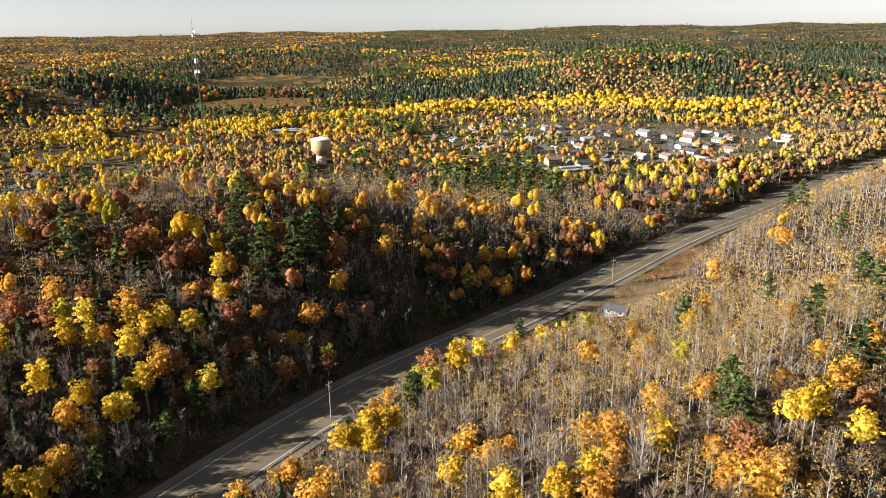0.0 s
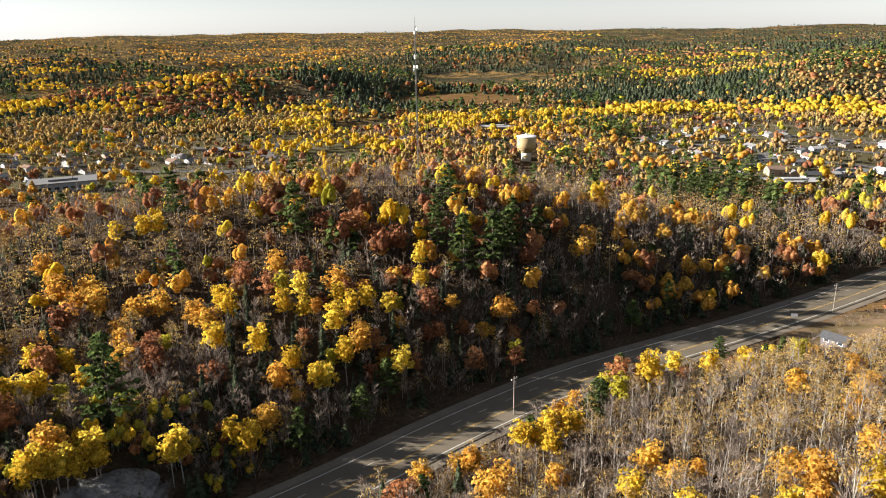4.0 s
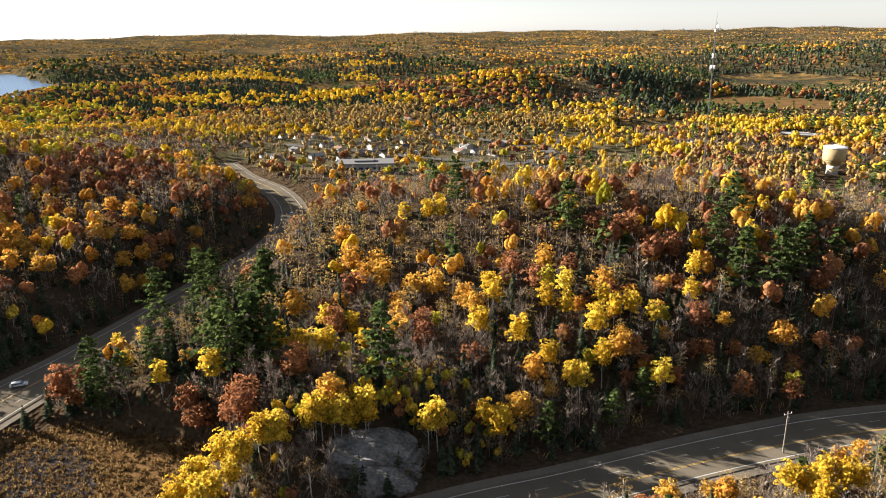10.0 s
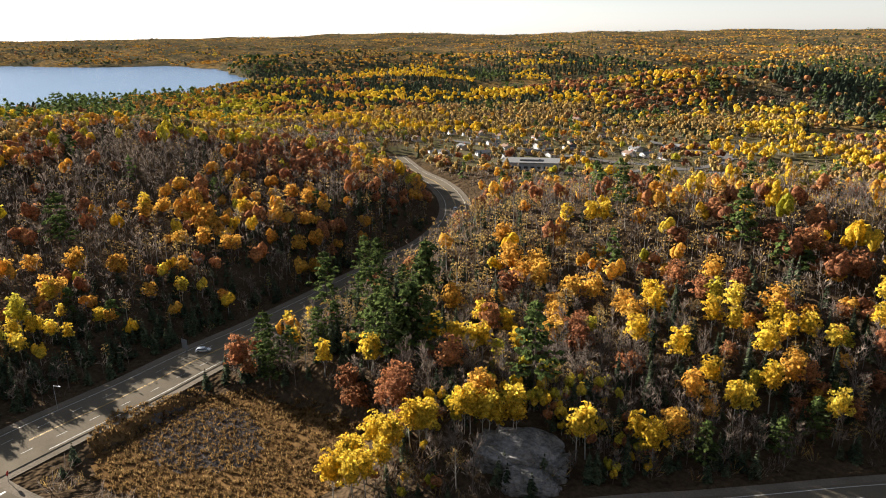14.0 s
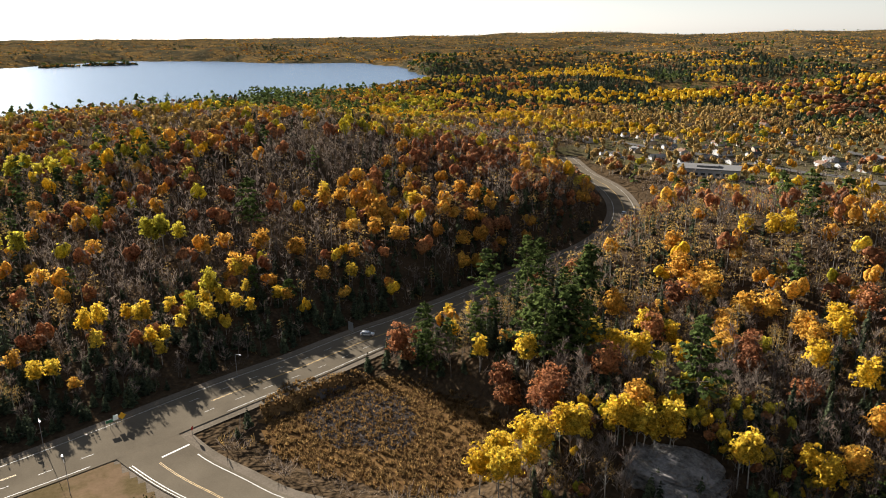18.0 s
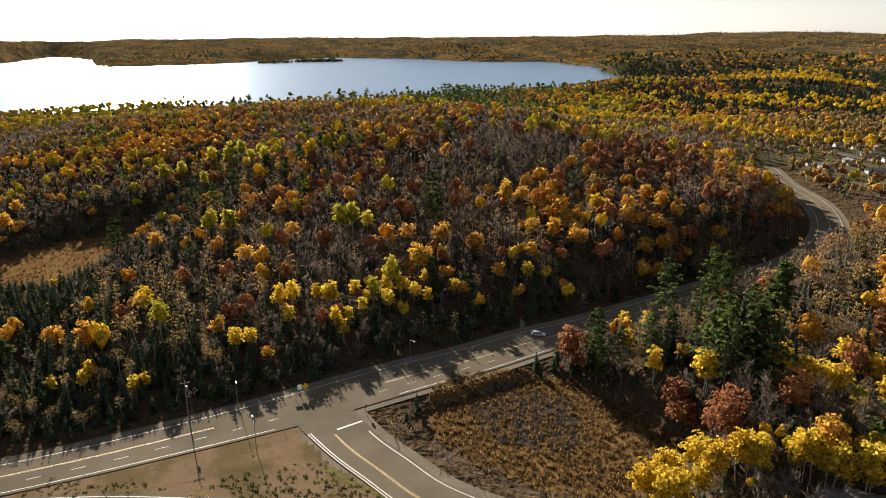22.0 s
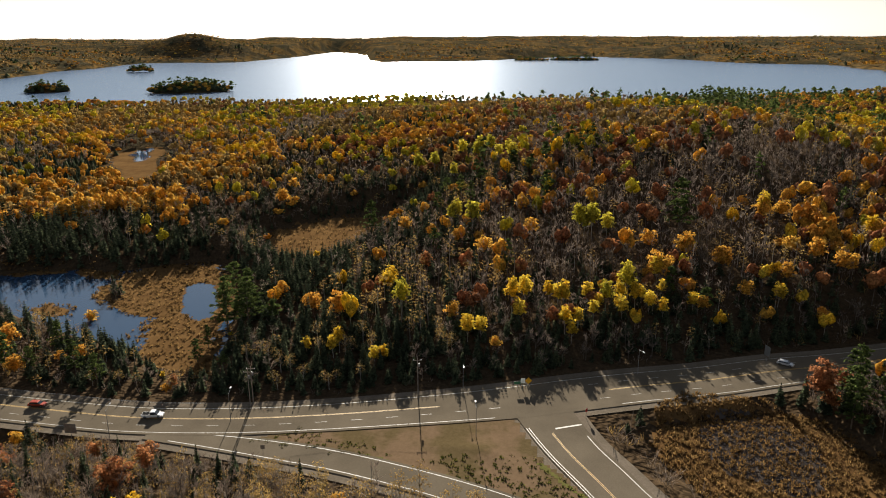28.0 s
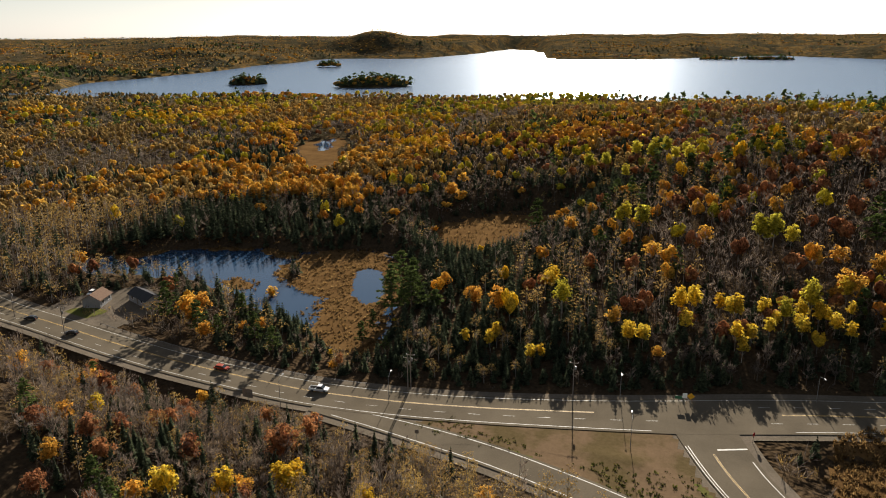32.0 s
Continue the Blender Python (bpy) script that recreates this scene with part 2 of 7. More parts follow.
FEN = [(-505, -322), (-540, -352), (-588, -362), (-612, -345), (-590, -322), (-545, -312), (-480, -272), (-448, -268), (-450, -288)]
FIELD = [(-190, 40), (-186, 62), (-178, 74), (-160, 84), (-140, 88), (-128, 76), (-124, 58), (-136, 44), (-150, 33), (-164, 27), (-178, 30)]
MEADOW = [(-325, 885), (-330, 950), (-290, 1010), (-170, 1000), (-140, 950), (-180, 890), (-250, 850)]


def inside(poly, x, y):
    """Signed distance from a closed outline: negative inside."""
    p = np.array(poly, float)
    r = np.roll(p, -1, 0)
    hit = np.zeros(x.shape, bool)
    best = np.full(x.shape, 1e9)
    for (ax, ay), (bx, by) in zip(p, r):
        hit ^= ((ay > y) != (by > y)) & (x < (bx - ax) * (y - ay) / (by - ay + 1e-12) + ax)
        t = np.clip(((x - ax) * (bx - ax) + (y - ay) * (by - ay)) / ((bx - ax) ** 2 + (by - ay) ** 2), 0, 1)
        best = np.minimum(best, np.hypot(x - ax - t * (bx - ax), y - ay - t * (by - ay)))
    return np.where(hit, -best, best)


# the lake's shores by yaw: near and far distance
LAKE_YAW = [58, 62, 65, 68, 71, 76, 82, 88, 94, 97, 103.2, 104.2, 106.3, 108, 110, 113, 120, 124, 129, 134, 140, 146, 150]
LAKE_NEAR = [1900, 1700, 1480, 1380, 1260, 1190, 1150, 1120, 1090, 1080, 1060, 1060, 1060, 1070, 1080, 1100, 1120, 1150, 1200, 1260, 1350, 1500, 1700]
LAKE_FAR = [1890, 1690, 1560, 2330, 2560, 2640, 3080, 3350, 2850, 2800, 2770, 3950, 4350, 3800, 3300, 2950, 2950, 2500, 2100, 1800, 1560, 1520, 1690]
ISLANDS = [(116.9, 1427, 70, 26, 12), (120.2, 2262, 34, 22, 9), (126.2, 1553, 34, 20, 10), (91.5, 2790, 60, 14, 3), (88.3, 2850, 85, 14, 3)]
# hills: x, y, height, along, across, turn in degrees
HILLS = [(-155, 236, 24, 90, 49, 35), (-75, 285, 14, 60, 42, 38), (62, 112, 21, 75, 30, 40), (235, 285, 24, 90, 60, 45), (150, 190, 12, 80, 40, 45), (-428, 125, 21, 92, 98, 0), (-570, 90, 19, 190, 120, 0),
         (-640, -60, 16, 160, 160, 0), (-100, -170, 11, 70, 26, 80), (-100, -250, 9, 80, 30, 80), (300, 1090, 34, 150, 100, 0), (540, 1180, 18, 200, 160, 0), (-530, 900, 40, 150, 70, 30),
         (-420, 1900, 40, 300, 160, 0), (900, 2600, 14, 700, 250, 0), (-112, 108, 5, 22, 16, 30), (-300, 620, -6, 160, 160, 0), (-3000, -1470, 56, 95, 110, 0), (-2600, -1900, 18, 600, 300, 0),
         (-1150, -1250, 38, 200, 160, 0), (-50, 220, 5.5, 95, 24, 48.6)]


def land(x, y):
    """Height of the ground."""
    r = np.hypot(x, y)
    yaw = np.degrees(np.arctan2(-x, y))
    h = 1.0 + 1.6 * value_noise(x, y, 60, 1) + 0.4 * value_noise(x, y, 17, 2)
    far = smooth(700, 1500, r) * (1 - 0.55 * smooth(2800, 4200, r))
    h = h + far * (20 * value_noise(x, y, 330, 3) + 11 * value_noise(x, y, 160, 4)) + smooth(500, 1200, r) * 4 * value_noise(x, y, 90, 5)
    h = h + 66 * smooth(1500, 5200, r) + smooth(3300, 4700, r) * (7 * value_noise(x, y, 900, 6) + 4 * value_noise(x, y, 330, 7))
    for hx, hy, up, a, b, turn in HILLS:
        c, s = math.cos(radians(turn)), math.sin(radians(turn))
        u, v = (x - hx) * c + (y - hy) * s, -(x - hx) * s + (y - hy) * c
        h = h + up * np.exp(-0.5 * ((u / a) ** 2 + (v / b) ** 2))
    # wet hollows
    for poly, z, soft in ((POND, -5.5, 6), (MARSH, -3.4, 8), (BOG, -2.0, 18), (FEN, -1.6, 25), (FIELD, -0.6, 10), (MEADOW, 4, 40)):
        w = 1 - smooth(-2, soft, inside(poly, x, y))
        h = h * (1 - w) + z * w
    # the lake
    lo = np.interp(yaw, LAKE_YAW, LAKE_NEAR) + 30 * value_noise(x, y, 130, 8)
    hi = np.interp(yaw, LAKE_YAW, LAKE_FAR) + 60 * value_noise(x, y, 200, 9)
    deep = np.minimum(r - lo, hi - r)
    deep = np.where((yaw > 58) & (yaw < 150), deep, -1e3)
    shore = smooth(-260, 0, deep)
    h = h * (1 - shore) + (2 + 3 * value_noise(x, y, 80, 10)) * shore
    h = np.where(deep > -15, np.minimum(h, 1.5 - (deep + 15) * 0.35), h)
    h = np.maximum(h, -12 + 0 * h)
    for iy, ir, a, b, up in ISLANDS:
        ix, iyy = -math.sin(radians(iy)) * ir, math.cos(radians(iy)) * ir
        c, s = math.cos(radians(iy)), math.sin(radians(iy))
        u, v = (x - ix) * c + (y - iyy) * s, -(x - ix) * s + (y - iyy) * c
        d = np.hypot(u / a, v / b)
        h = np.maximum(h, np.where(d < 1.4, -5 + (1.15 - d) * up, -50))
    gap = road_gap(x, y)
    w = smooth(7, 34, gap)
    h = h * w + (-0.3) * (1 - w)
    # the highway stands on a bank over the nearer ground
    close = (gap < 50) & (x < -60) & (y < 110) & (y > -300)
    xs, ys, gs = x[close], y[close], gap[close]
    line = ROADS[0][::2]
    k = np.hypot(xs[:, None] - line[:, 0], ys[:, None] - line[:, 1]).argmin(1)
    hither = smooth(-2, 2, np.hypot(line[:, 0], line[:, 1])[k] - np.hypot(xs, ys))
    south = smooth(-270, -240, ys) * (1 - smooth(-118, -100, ys)) * (1 - smooth(26, 44, gs)) * 3.4
    field = (1 - smooth(0, 13, inside(FIELD, xs, ys))) * 2.3
    h[close] -= hither * smooth(3.4, 10, gs) * np.maximum(south, field)
    return h


def part(name, mesh, material, parent=None, label=""):
    ob = new(name, mesh)
    if material is not None and not mesh.materials:
        mesh.materials.append(material)
    if parent is not None:
        ob.parent = parent
    if label:
        ob["label"] = label
    return ob


def mesh_of(name, verts, quads, mats=(), index=None, tint=None, flat=True):
    """A mesh from arrays of corners and four-sided faces."""
    me = bpy.data.meshes.new(name)
    verts, quads = np.asarray(verts, np.float32), np.asarray(quads, np.int32)
    me.vertices.add(len(verts))
    me.vertices.foreach_set("co", verts.ravel())
    n = len(quads)
    me.loops.add(4 * n)
    me.loops.foreach_set("vertex_index", quads.ravel())
    me.polygons.add(n)
    me.polygons.foreach_set("loop_start", np.arange(n, dtype=np.int32) * 4)
    if index is not None:
        me.polygons.foreach_set("material_index", np.asarray(index, np.int32))
    for m in mats:
        me.materials.append(m)
    if tint is not None:
        a = me.attributes.new("tint", "FLOAT", "POINT")
        a.data.foreach_set("value", np.asarray(tint, np.float32))
    me.update(calc_edges=True)
    if not flat:
        me.shade_smooth()
    return me


# ---------------------------------------------------------------- ground
def forest_floor():
    """Leaf litter near by, and the far woods where single trees are too small to tell."""
    m, nt, b = shader("forest_floor", 1.0, 0.0)
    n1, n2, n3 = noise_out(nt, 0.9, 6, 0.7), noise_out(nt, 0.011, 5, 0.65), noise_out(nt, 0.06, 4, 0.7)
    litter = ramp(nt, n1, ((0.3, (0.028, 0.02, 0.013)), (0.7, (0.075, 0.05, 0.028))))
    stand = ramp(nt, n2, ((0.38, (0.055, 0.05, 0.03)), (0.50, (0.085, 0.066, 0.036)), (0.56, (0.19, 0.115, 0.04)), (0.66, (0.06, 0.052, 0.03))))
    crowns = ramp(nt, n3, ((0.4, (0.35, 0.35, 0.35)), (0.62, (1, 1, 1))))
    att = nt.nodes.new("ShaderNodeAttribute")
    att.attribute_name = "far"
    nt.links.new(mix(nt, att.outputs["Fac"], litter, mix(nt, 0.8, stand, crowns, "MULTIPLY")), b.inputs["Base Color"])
    bump(nt, b, n3, 1.0, 6.0)
    return m


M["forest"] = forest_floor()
RINGS, SPOKES = 250, 540
rad = 12 * (4960 / 12) ** (np.arange(RINGS) / (RINGS - 1))
ang = np.arange(SPOKES) / SPOKES * 2 * math.pi
gx, gy = -np.sin(ang)[None] * rad[:, None], np.cos(ang)[None] * rad[:, None]
gx, gy = np.append(gx.ravel(), 0), np.append(gy.ravel(), 0)
gz = land(gx, gy)
i, j = np.meshgrid(np.arange(RINGS - 1), np.arange(SPOKES), indexing="ij")
k = (j + 1) % SPOKES
quads = np.stack([i * SPOKES + j, (i + 1) * SPOKES + j, (i + 1) * SPOKES + k, i * SPOKES + k], -1).reshape(-1, 4)[:, ::-1]
cap = np.array([[RINGS * SPOKES, (2 * s + 2) % SPOKES, 2 * s + 1, 2 * s] for s in range(SPOKES // 2)])[:, ::-1]
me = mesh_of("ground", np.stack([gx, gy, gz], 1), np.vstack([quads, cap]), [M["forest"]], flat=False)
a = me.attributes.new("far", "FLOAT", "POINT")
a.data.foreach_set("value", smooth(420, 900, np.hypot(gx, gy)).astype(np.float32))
ground = tagged(new("ground", me), "rolling forest floor of brown leaf litter reaching wooded hills", "ground", kind="structure")


def sheet(name, poly, z, step, material, label, category, drape=0.0, ragged=0.0, broad=0.0, hole=None):
    """A patch of ground or water inside an outline, flat at z or lying on the land."""
    p = np.array(poly, float)
    xs, ys = np.arange(p[:, 0].min() - step, p[:, 0].max() + 2 * step, step), np.arange(p[:, 1].min() - step, p[:, 1].max() + 2 * step, step)
    X, Y = np.meshgrid(xs, ys)
    sd = inside(poly, X.ravel(), Y.ravel()).reshape(X.shape) + ragged * value_noise(X, Y, 4 * step, 11) + ragged * 0.6 * value_noise(X, Y, 1.7 * step, 12) + broad * value_noise(X, Y, 15, 13)
    if hole:
        sd = np.maximum(sd, 1.5 * value_noise(X, Y, 5, 14) - inside(hole, X.ravel(), Y.ravel()).reshape(X.shape))
    Z = np.full(X.shape, z) if not drape else land(X.ravel(), Y.ravel()).reshape(X.shape) + drape
    idx = np.arange(X.size).reshape(X.shape)
    keep = (sd[:-1, :-1] + sd[1:, :-1] + sd[:-1, 1:] + sd[1:, 1:]) < 0
    q = np.stack([idx[:-1, :-1], idx[:-1, 1:], idx[1:, 1:], idx[1:, :-1]], -1)[keep]
    used, inv = np.unique(q, return_inverse=True)
    v = np.stack([X.ravel(), Y.ravel(), Z.ravel()], 1)[used]
    me = mesh_of(name, v, inv.reshape(-1, 4), [material], flat=False)
    return tagged(new(name, me), label, category, kind="structure")


lake_line = [(-math.sin(radians(a)) * (r - 90), math.cos(radians(a)) * (r - 90)) for a, r in zip(LAKE_YAW, LAKE_NEAR)]
lake_line += [(-math.sin(radians(a)) * (r + 130), math.cos(radians(a)) * (r + 130)) for a, r in zip(LAKE_YAW[::-1], LAKE_FAR[::-1])]
sheet("lake_water", lake_line, -5.0, 40, M["lake"], "wide blue lake with the low sun glittering on it", "lake")
sheet("pond_water", [(-214, -285), (-268, -246), (-290, -200), (-290, -140), (-190, -92), (-184, -130), (-206, -240)], -3.0, 4, M["pond"], "still dark blue pond among marsh and spruces", "pond")
# ---------------------------------------------------------------- roads
def strip(name, line, left, right, z, material, parent=None, a=0, b=None):
    """A ribbon along a road's centre line, between two sideways distances (numbers or functions of half the width)."""
    p = line[a:b]
    t = np.gradient(p[:, :2], axis=0)
    t /= np.linalg.norm(t, axis=1)[:, None]
    n = np.stack([-t[:, 1], t[:, 0]], 1)
    l = np.array([left(w) if callable(left) else left for w in p[:, 2]])
    r = np.array([right(w) if callable(right) else right for w in p[:, 2]])
    A, B = p[:, :2] + n * l[:, None], p[:, :2] + n * r[:, None]
    m = len(p)
    v = np.vstack([np.column_stack([A, np.full(m, z)]), np.column_stack([B, np.full(m, z)])])
    q = [(s, m + s, m + s + 1, s + 1) for s in range(m - 1)]
    return part(name, mesh_of(name, v, q), material, parent)


road_obs = []
for k, (line, name, label) in enumerate(zip(ROADS, ("highway", "side_road", "slip_road"), (
        "grey asphalt four-lane highway with worn lane paint", "grey asphalt road with a yellow centre line joining the highway", "narrow asphalt slip road beside a dirt island"))):
    z = 0.02 + 0.012 * (2 - k)
    surface = strip(name, line, lambda w: w + 0.6, lambda w: -w - 0.6, z, M["asphalt"])
    tagged(surface, label, "road", kind="structure")
    strip("shoulder", line, lambda w: w + 3.2, lambda w: -w - 3.2, z - 0.16, M["gravel"], surface)
    road_obs.append(surface)
TOWN_EAST = [(-35, 590), (-25, 700), (60, 765), (200, 745), (290, 620), (280, 540), (200, 480), (80, 455), (20, 490)]
TOWN_WEST = [(-212, 470), (-230, 600), (-330, 640), (-420, 640), (-530, 560), (-540, 430), (-490, 340), (-400, 330), (-320, 345), (-250, 400)]
# ---------------------------------------------------------------- where the houses and the marked trees stand
# x, y, turn and a letter for the walls' colour (capital: larger)
HOUSES_EAST = [(-16, 646, 16, "t"), (-8, 644, 117, "w"), (3, 650, 12, "g"), (17, 670, 110, "w"), (30, 662, 18, "t"), (28, 703, 117, "g"), (38, 715, 106, "g"), (58, 756, 16, "w"), (67, 739, 102, "w"), (77, 750, 17, "t"), (81, 701, 21, "t"), (51, 658, 20, "w"), (93, 676, 114, "w"), (104, 666, 114, "w"), (-22, 637, 106, "w"), (122, 639, 105, "t"), (128, 627, 16, "w"), (141, 621, 108, "t"), (22, 624, 115, "t"), (9, 627, 115, "g"), (72, 602, 113, "W"), (82, 615, 109, "w"), (90, 617, 102, "w"), (99, 631, 107, "t"), (105, 587, 105, "w"), (117, 597, 20, "w"), (32, 558, 105, "W"), (42, 578, 27, "w"), (50, 590, 104, "w")]
HOUSES_MIDDLE = [(30, 594, 109, "t"), (18, 576, 111, "t"), (11, 601, 26, "g"), (84, 549, 120, "w"), (75, 546, 18, "w"), (94, 537, 29, "w"), (105, 560, 115, "g"), (76, 501, 18, "T"), (85, 501, 107, "t"), (95, 489, 20, "W"), (107, 500, 23, "g"), (116, 508, 116, "g"), (52, 484, 111, "w"), (31, 488, 27, "t"), (42, 483, 118, "t"), (121, 507, 29, "g"), (128, 511, 121, "t"), (141, 517, 110, "w"), (170, 621, 120, "W"), (186, 606, 26, "w"), (211, 623, 115, "W"), (197, 588, 117, "W"), (201, 572, 30, "t"), (203, 555, 107, "t"), (225, 625, 111, "w"), (234, 621, 27, "w"), (221, 587, 118, "g"), (237, 603, 115, "t"), (159, 518, 107, "g"), (167, 523, 17, "t")]
HOUSES_NORTH = [(180, 532, 120, "W"), (178, 502, 121, "g"), (175, 478, 117, "W"), (192, 493, 117, "w"), (212, 540, 123, "g"), (205, 485, 121, "w"), (214, 499, 115, "g"), (266, 593, 26, "g"), (272, 585, 128, "W"), (142, 473, 30, "g"), (259, 544, 32, "t"), (-72, 639, 35, "w"), (-229, 628, 25, "w"), (-9, 629, 122, "w"), (167, 585, 36, "t"), (184, 562, 24, "g")]
HOUSES_WEST = [(-526, 437, 73, "w"), (-513, 442, 75, "w"), (-505, 452, -20, "g"), (-479, 450, -7, "g"), (-477, 421, -13, "t"), (-441, 357, -15, "g"), (-420, 378, 69, "g"), (-450, 417, 71, "g"), (-433, 437, 76, "g"), (-413, 437, 81, "W"), (-384, 419, 80, "w"), (-401, 408, 80, "d"), (-400, 456, 68, "g"), (-373, 436, 71, "d"), (-371, 442, -23, "g"), (-545, 593, 83, "g"), (-529, 590, 74, "g"), (-521, 602, -9, "W"), (-500, 588, 77, "g"), (-490, 595, -21, "t"), (-465, 572, 70, "t"), (-485, 608, -22, "w"), (-456, 585, -7, "d"), (-445, 584, -10, "d"), (-354, 474, -23, "w"), (-343, 483, 70, "w"), (-329, 485, -7, "w"), (-353, 527, 74, "g"), (-350, 537, -7, "d"), (-343, 547, 68, "d")]
HOUSES_EDGE = [(-452, 472, -13, "g"), (-437, 485, -15, "t"), (-418, 482, 68, "t"), (-396, 383, 74, "g"), (-516, 386, -20, "w"), (-459, 358, -18, "w"), (-453, 386, -15, "t"), (-426, 409, -23, "g"), (-431, 538, 79, "d"), (-367, 500, -15, "g"), (-229, 633, -15, "w"), (-215, 623, 68, "t")]
# x, y, size
SPECIAL = {}
SPECIAL["yellow_ridge"] = [(-69, 209, 0.94), (-99, 174, 1.01), (-93, 175, 0.84), (-86, 183, 0.85), (-78, 185, 0.86), (-80, 179, 0.86), (-71, 185, 0.85), (-81, 170, 1.06), (-96, 154, 1.03), (-86, 153, 0.86), (-74, 160, 0.95), (-78, 151, 0.91), (-76, 152, 0.91), (-61, 167, 0.92), (-108, 153, 0.98), (-97, 181, 0.97), (-66, 200, 0.92)]
SPECIAL["yellow_slope"] = [(-145, 130, 0.83), (-137, 133, 0.86), (-148, 115, 0.82), (-139, 115, 0.91), (-135, 117, 0.95), (-132, 119, 0.87), (-128, 128, 0.81), (-106, 106, 0.83), (-113, 98, 0.87), (-110, 101, 0.92), (-93, 115, 0.96), (-87, 126, 0.87), (-82, 125, 0.97), (-117, 88, 0.93), (-120, 80, 0.89), (-119, 85, 0.87), (-172, 196, 0.90), (-164, 200, 0.94), (-160, 202, 0.88), (-151, 96, 0.94), (-94, 113, 0.89), (-108, 102, 0.84), (-118, 172, 0.91), (-113, 168, 0.94), (-115, 97, 0.81)]
SPECIAL["orange_ridge"] = [(-116, 162, 0.98), (-132, 147, 0.98), (-151, 160, 1.09), (-139, 162, 1.10), (-133, 165, 0.97), (-156, 158, 1.10), (-181, 173, 1.07), (-112, 195, 0.94), (-22, 247, 0.99), (-86, 146, 0.91), (-41, 203, 1.08), (-121, 164, 1.04), (-166, 162, 1.09), (-160, 167, 1.07), (-159, 131, 1.04), (-115, 103, 1.06)]
SPECIAL["rust_ridge"] = [(-136, 94, 1.07), (-100, 224, 0.95), (-80, 219, 1.07), (-136, 91, 0.93), (-105, 219, 0.96), (-96, 223, 1.12), (-89, 222, 0.94), (-119, 186, 0.95), (-104, 196, 0.95)]
SPECIAL["pine_ridge"] = [(-115, 215, 1.09), (-68, 224, 0.92), (-47, 234, 0.89), (-56, 214, 1.08), (20, 400, 0.91), (-5, 187, 0.48), (-10, 168, 0.48), (22, 207, 0.48), (-112, 118, 1.11), (-171, 130, 1.02), (-151, 109, 1.07), (-163, 216, 0.89), (-72, 254, 1.06), (25, 410, 1.00), (12, 445, 1.05), (43, 438, 0.91), (50, 422, 1.06), (-161, 107, 1.10), (-145, 111, 0.89), (-45, 236, 0.96), (-49, 225, 1.02)]
SPECIAL["pine_corner"] = [(-179, 79, 1.17), (-220, 139, 1.01), (-157, 102, 1.00), (-150, 109, 1.02), (-172, 131, 1.11), (-299, 54, 1.15), (-209, 116, 1.05), (-223, 147, 1.05), (-150, 101, 1.05)]
SPECIAL["yellow_corner"] = [(-175, 86, 0.87), (-164, 89, 0.88), (-150, 96, 0.81), (-123, 72, 0.90), (-124, 79, 1.00), (-119, 80, 0.88), (-118, 87, 0.95), (-111, 100, 0.83), (-107, 106, 0.94), (-120, 65, 0.96), (-113, 69, 0.94), (-200, 97, 0.90), (-198, 104, 0.90), (-114, 97, 0.93), (-117, 88, 0.99), (-123, 70, 0.82), (-117, 76, 0.81), (-115, 67, 0.95), (-146, 113, 0.99)]
SPECIAL["orange_west"] = [(-287, 125, 0.95), (-258, 132, 0.94), (-252, 103, 1.00), (-276, 91, 0.88), (-267, 97, 0.90), (-275, 53, 0.88), (-265, 64, 0.97), (-256, 43, 0.91), (-270, 142, 0.89), (-246, 81, 0.99), (-237, 66, 1.05), (-229, 51, 0.90), (-253, 100, 1.00), (-311, 97, 0.93), (-305, 88, 1.03), (-296, 150, 0.97), (-247, 133, 0.90), (-283, 151, 0.89)]
SPECIAL["rust_corner"] = [(-138, 93, 0.93), (-152, 89, 1.04), (-129, 89, 1.02), (-147, 88, 0.97), (-141, 130, 1.01)]
SPECIAL["yellow_west"] = [(-232, -6, 0.86), (-228, 7, 0.96), (-219, 16, 0.82), (-230, 30, 1.01), (-222, 25, 0.90), (-211, 7, 0.92), (-224, 38, 0.89), (-213, -7, 0.97), (-227, 5, 0.97), (-227, 34, 0.91), (-228, -10, 0.90), (-207, 9, 0.95), (-202, -22, 0.98), (-203, -18, 0.88), (-236, 76, 0.95), (-306, 88, 1.00), (-255, 40, 0.89), (-229, 48, 0.84), (-289, 123, 0.84)]
SPECIAL["lime_west"] = [(-295, 19, 1.00), (-320, -40, 0.99), (-311, -32, 1.05), (-298, 14, 1.03), (-295, 25, 0.89), (-416, -65, 0.88), (-395, -51, 0.89), (-420, -28, 0.88), (-428, -41, 1.00), (-412, -20, 1.03), (-241, 28, 1.04), (-234, 21, 0.89)]
SPECIAL["yellow_south"] = [(-192, -59, 0.82), (-189, -68, 0.72), (-186, -47, 0.74), (-189, -60, 0.79), (-188, -45, 0.68), (-239, -6, 0.68), (-235, 7, 0.81), (-237, 15, 0.71), (-226, 18, 0.72), (-234, 32, 0.76), (-236, 39, 0.78), (-215, 7, 0.66), (-220, -8, 0.72), (-206, -23, 0.74), (-246, -55, 0.75), (-227, -47, 0.70), (-238, 26, 0.77), (-214, 11, 0.83), (-226, 24, 0.73), (-240, -55, 0.76), (-205, -19, 0.68), (-237, 2, 0.71)]
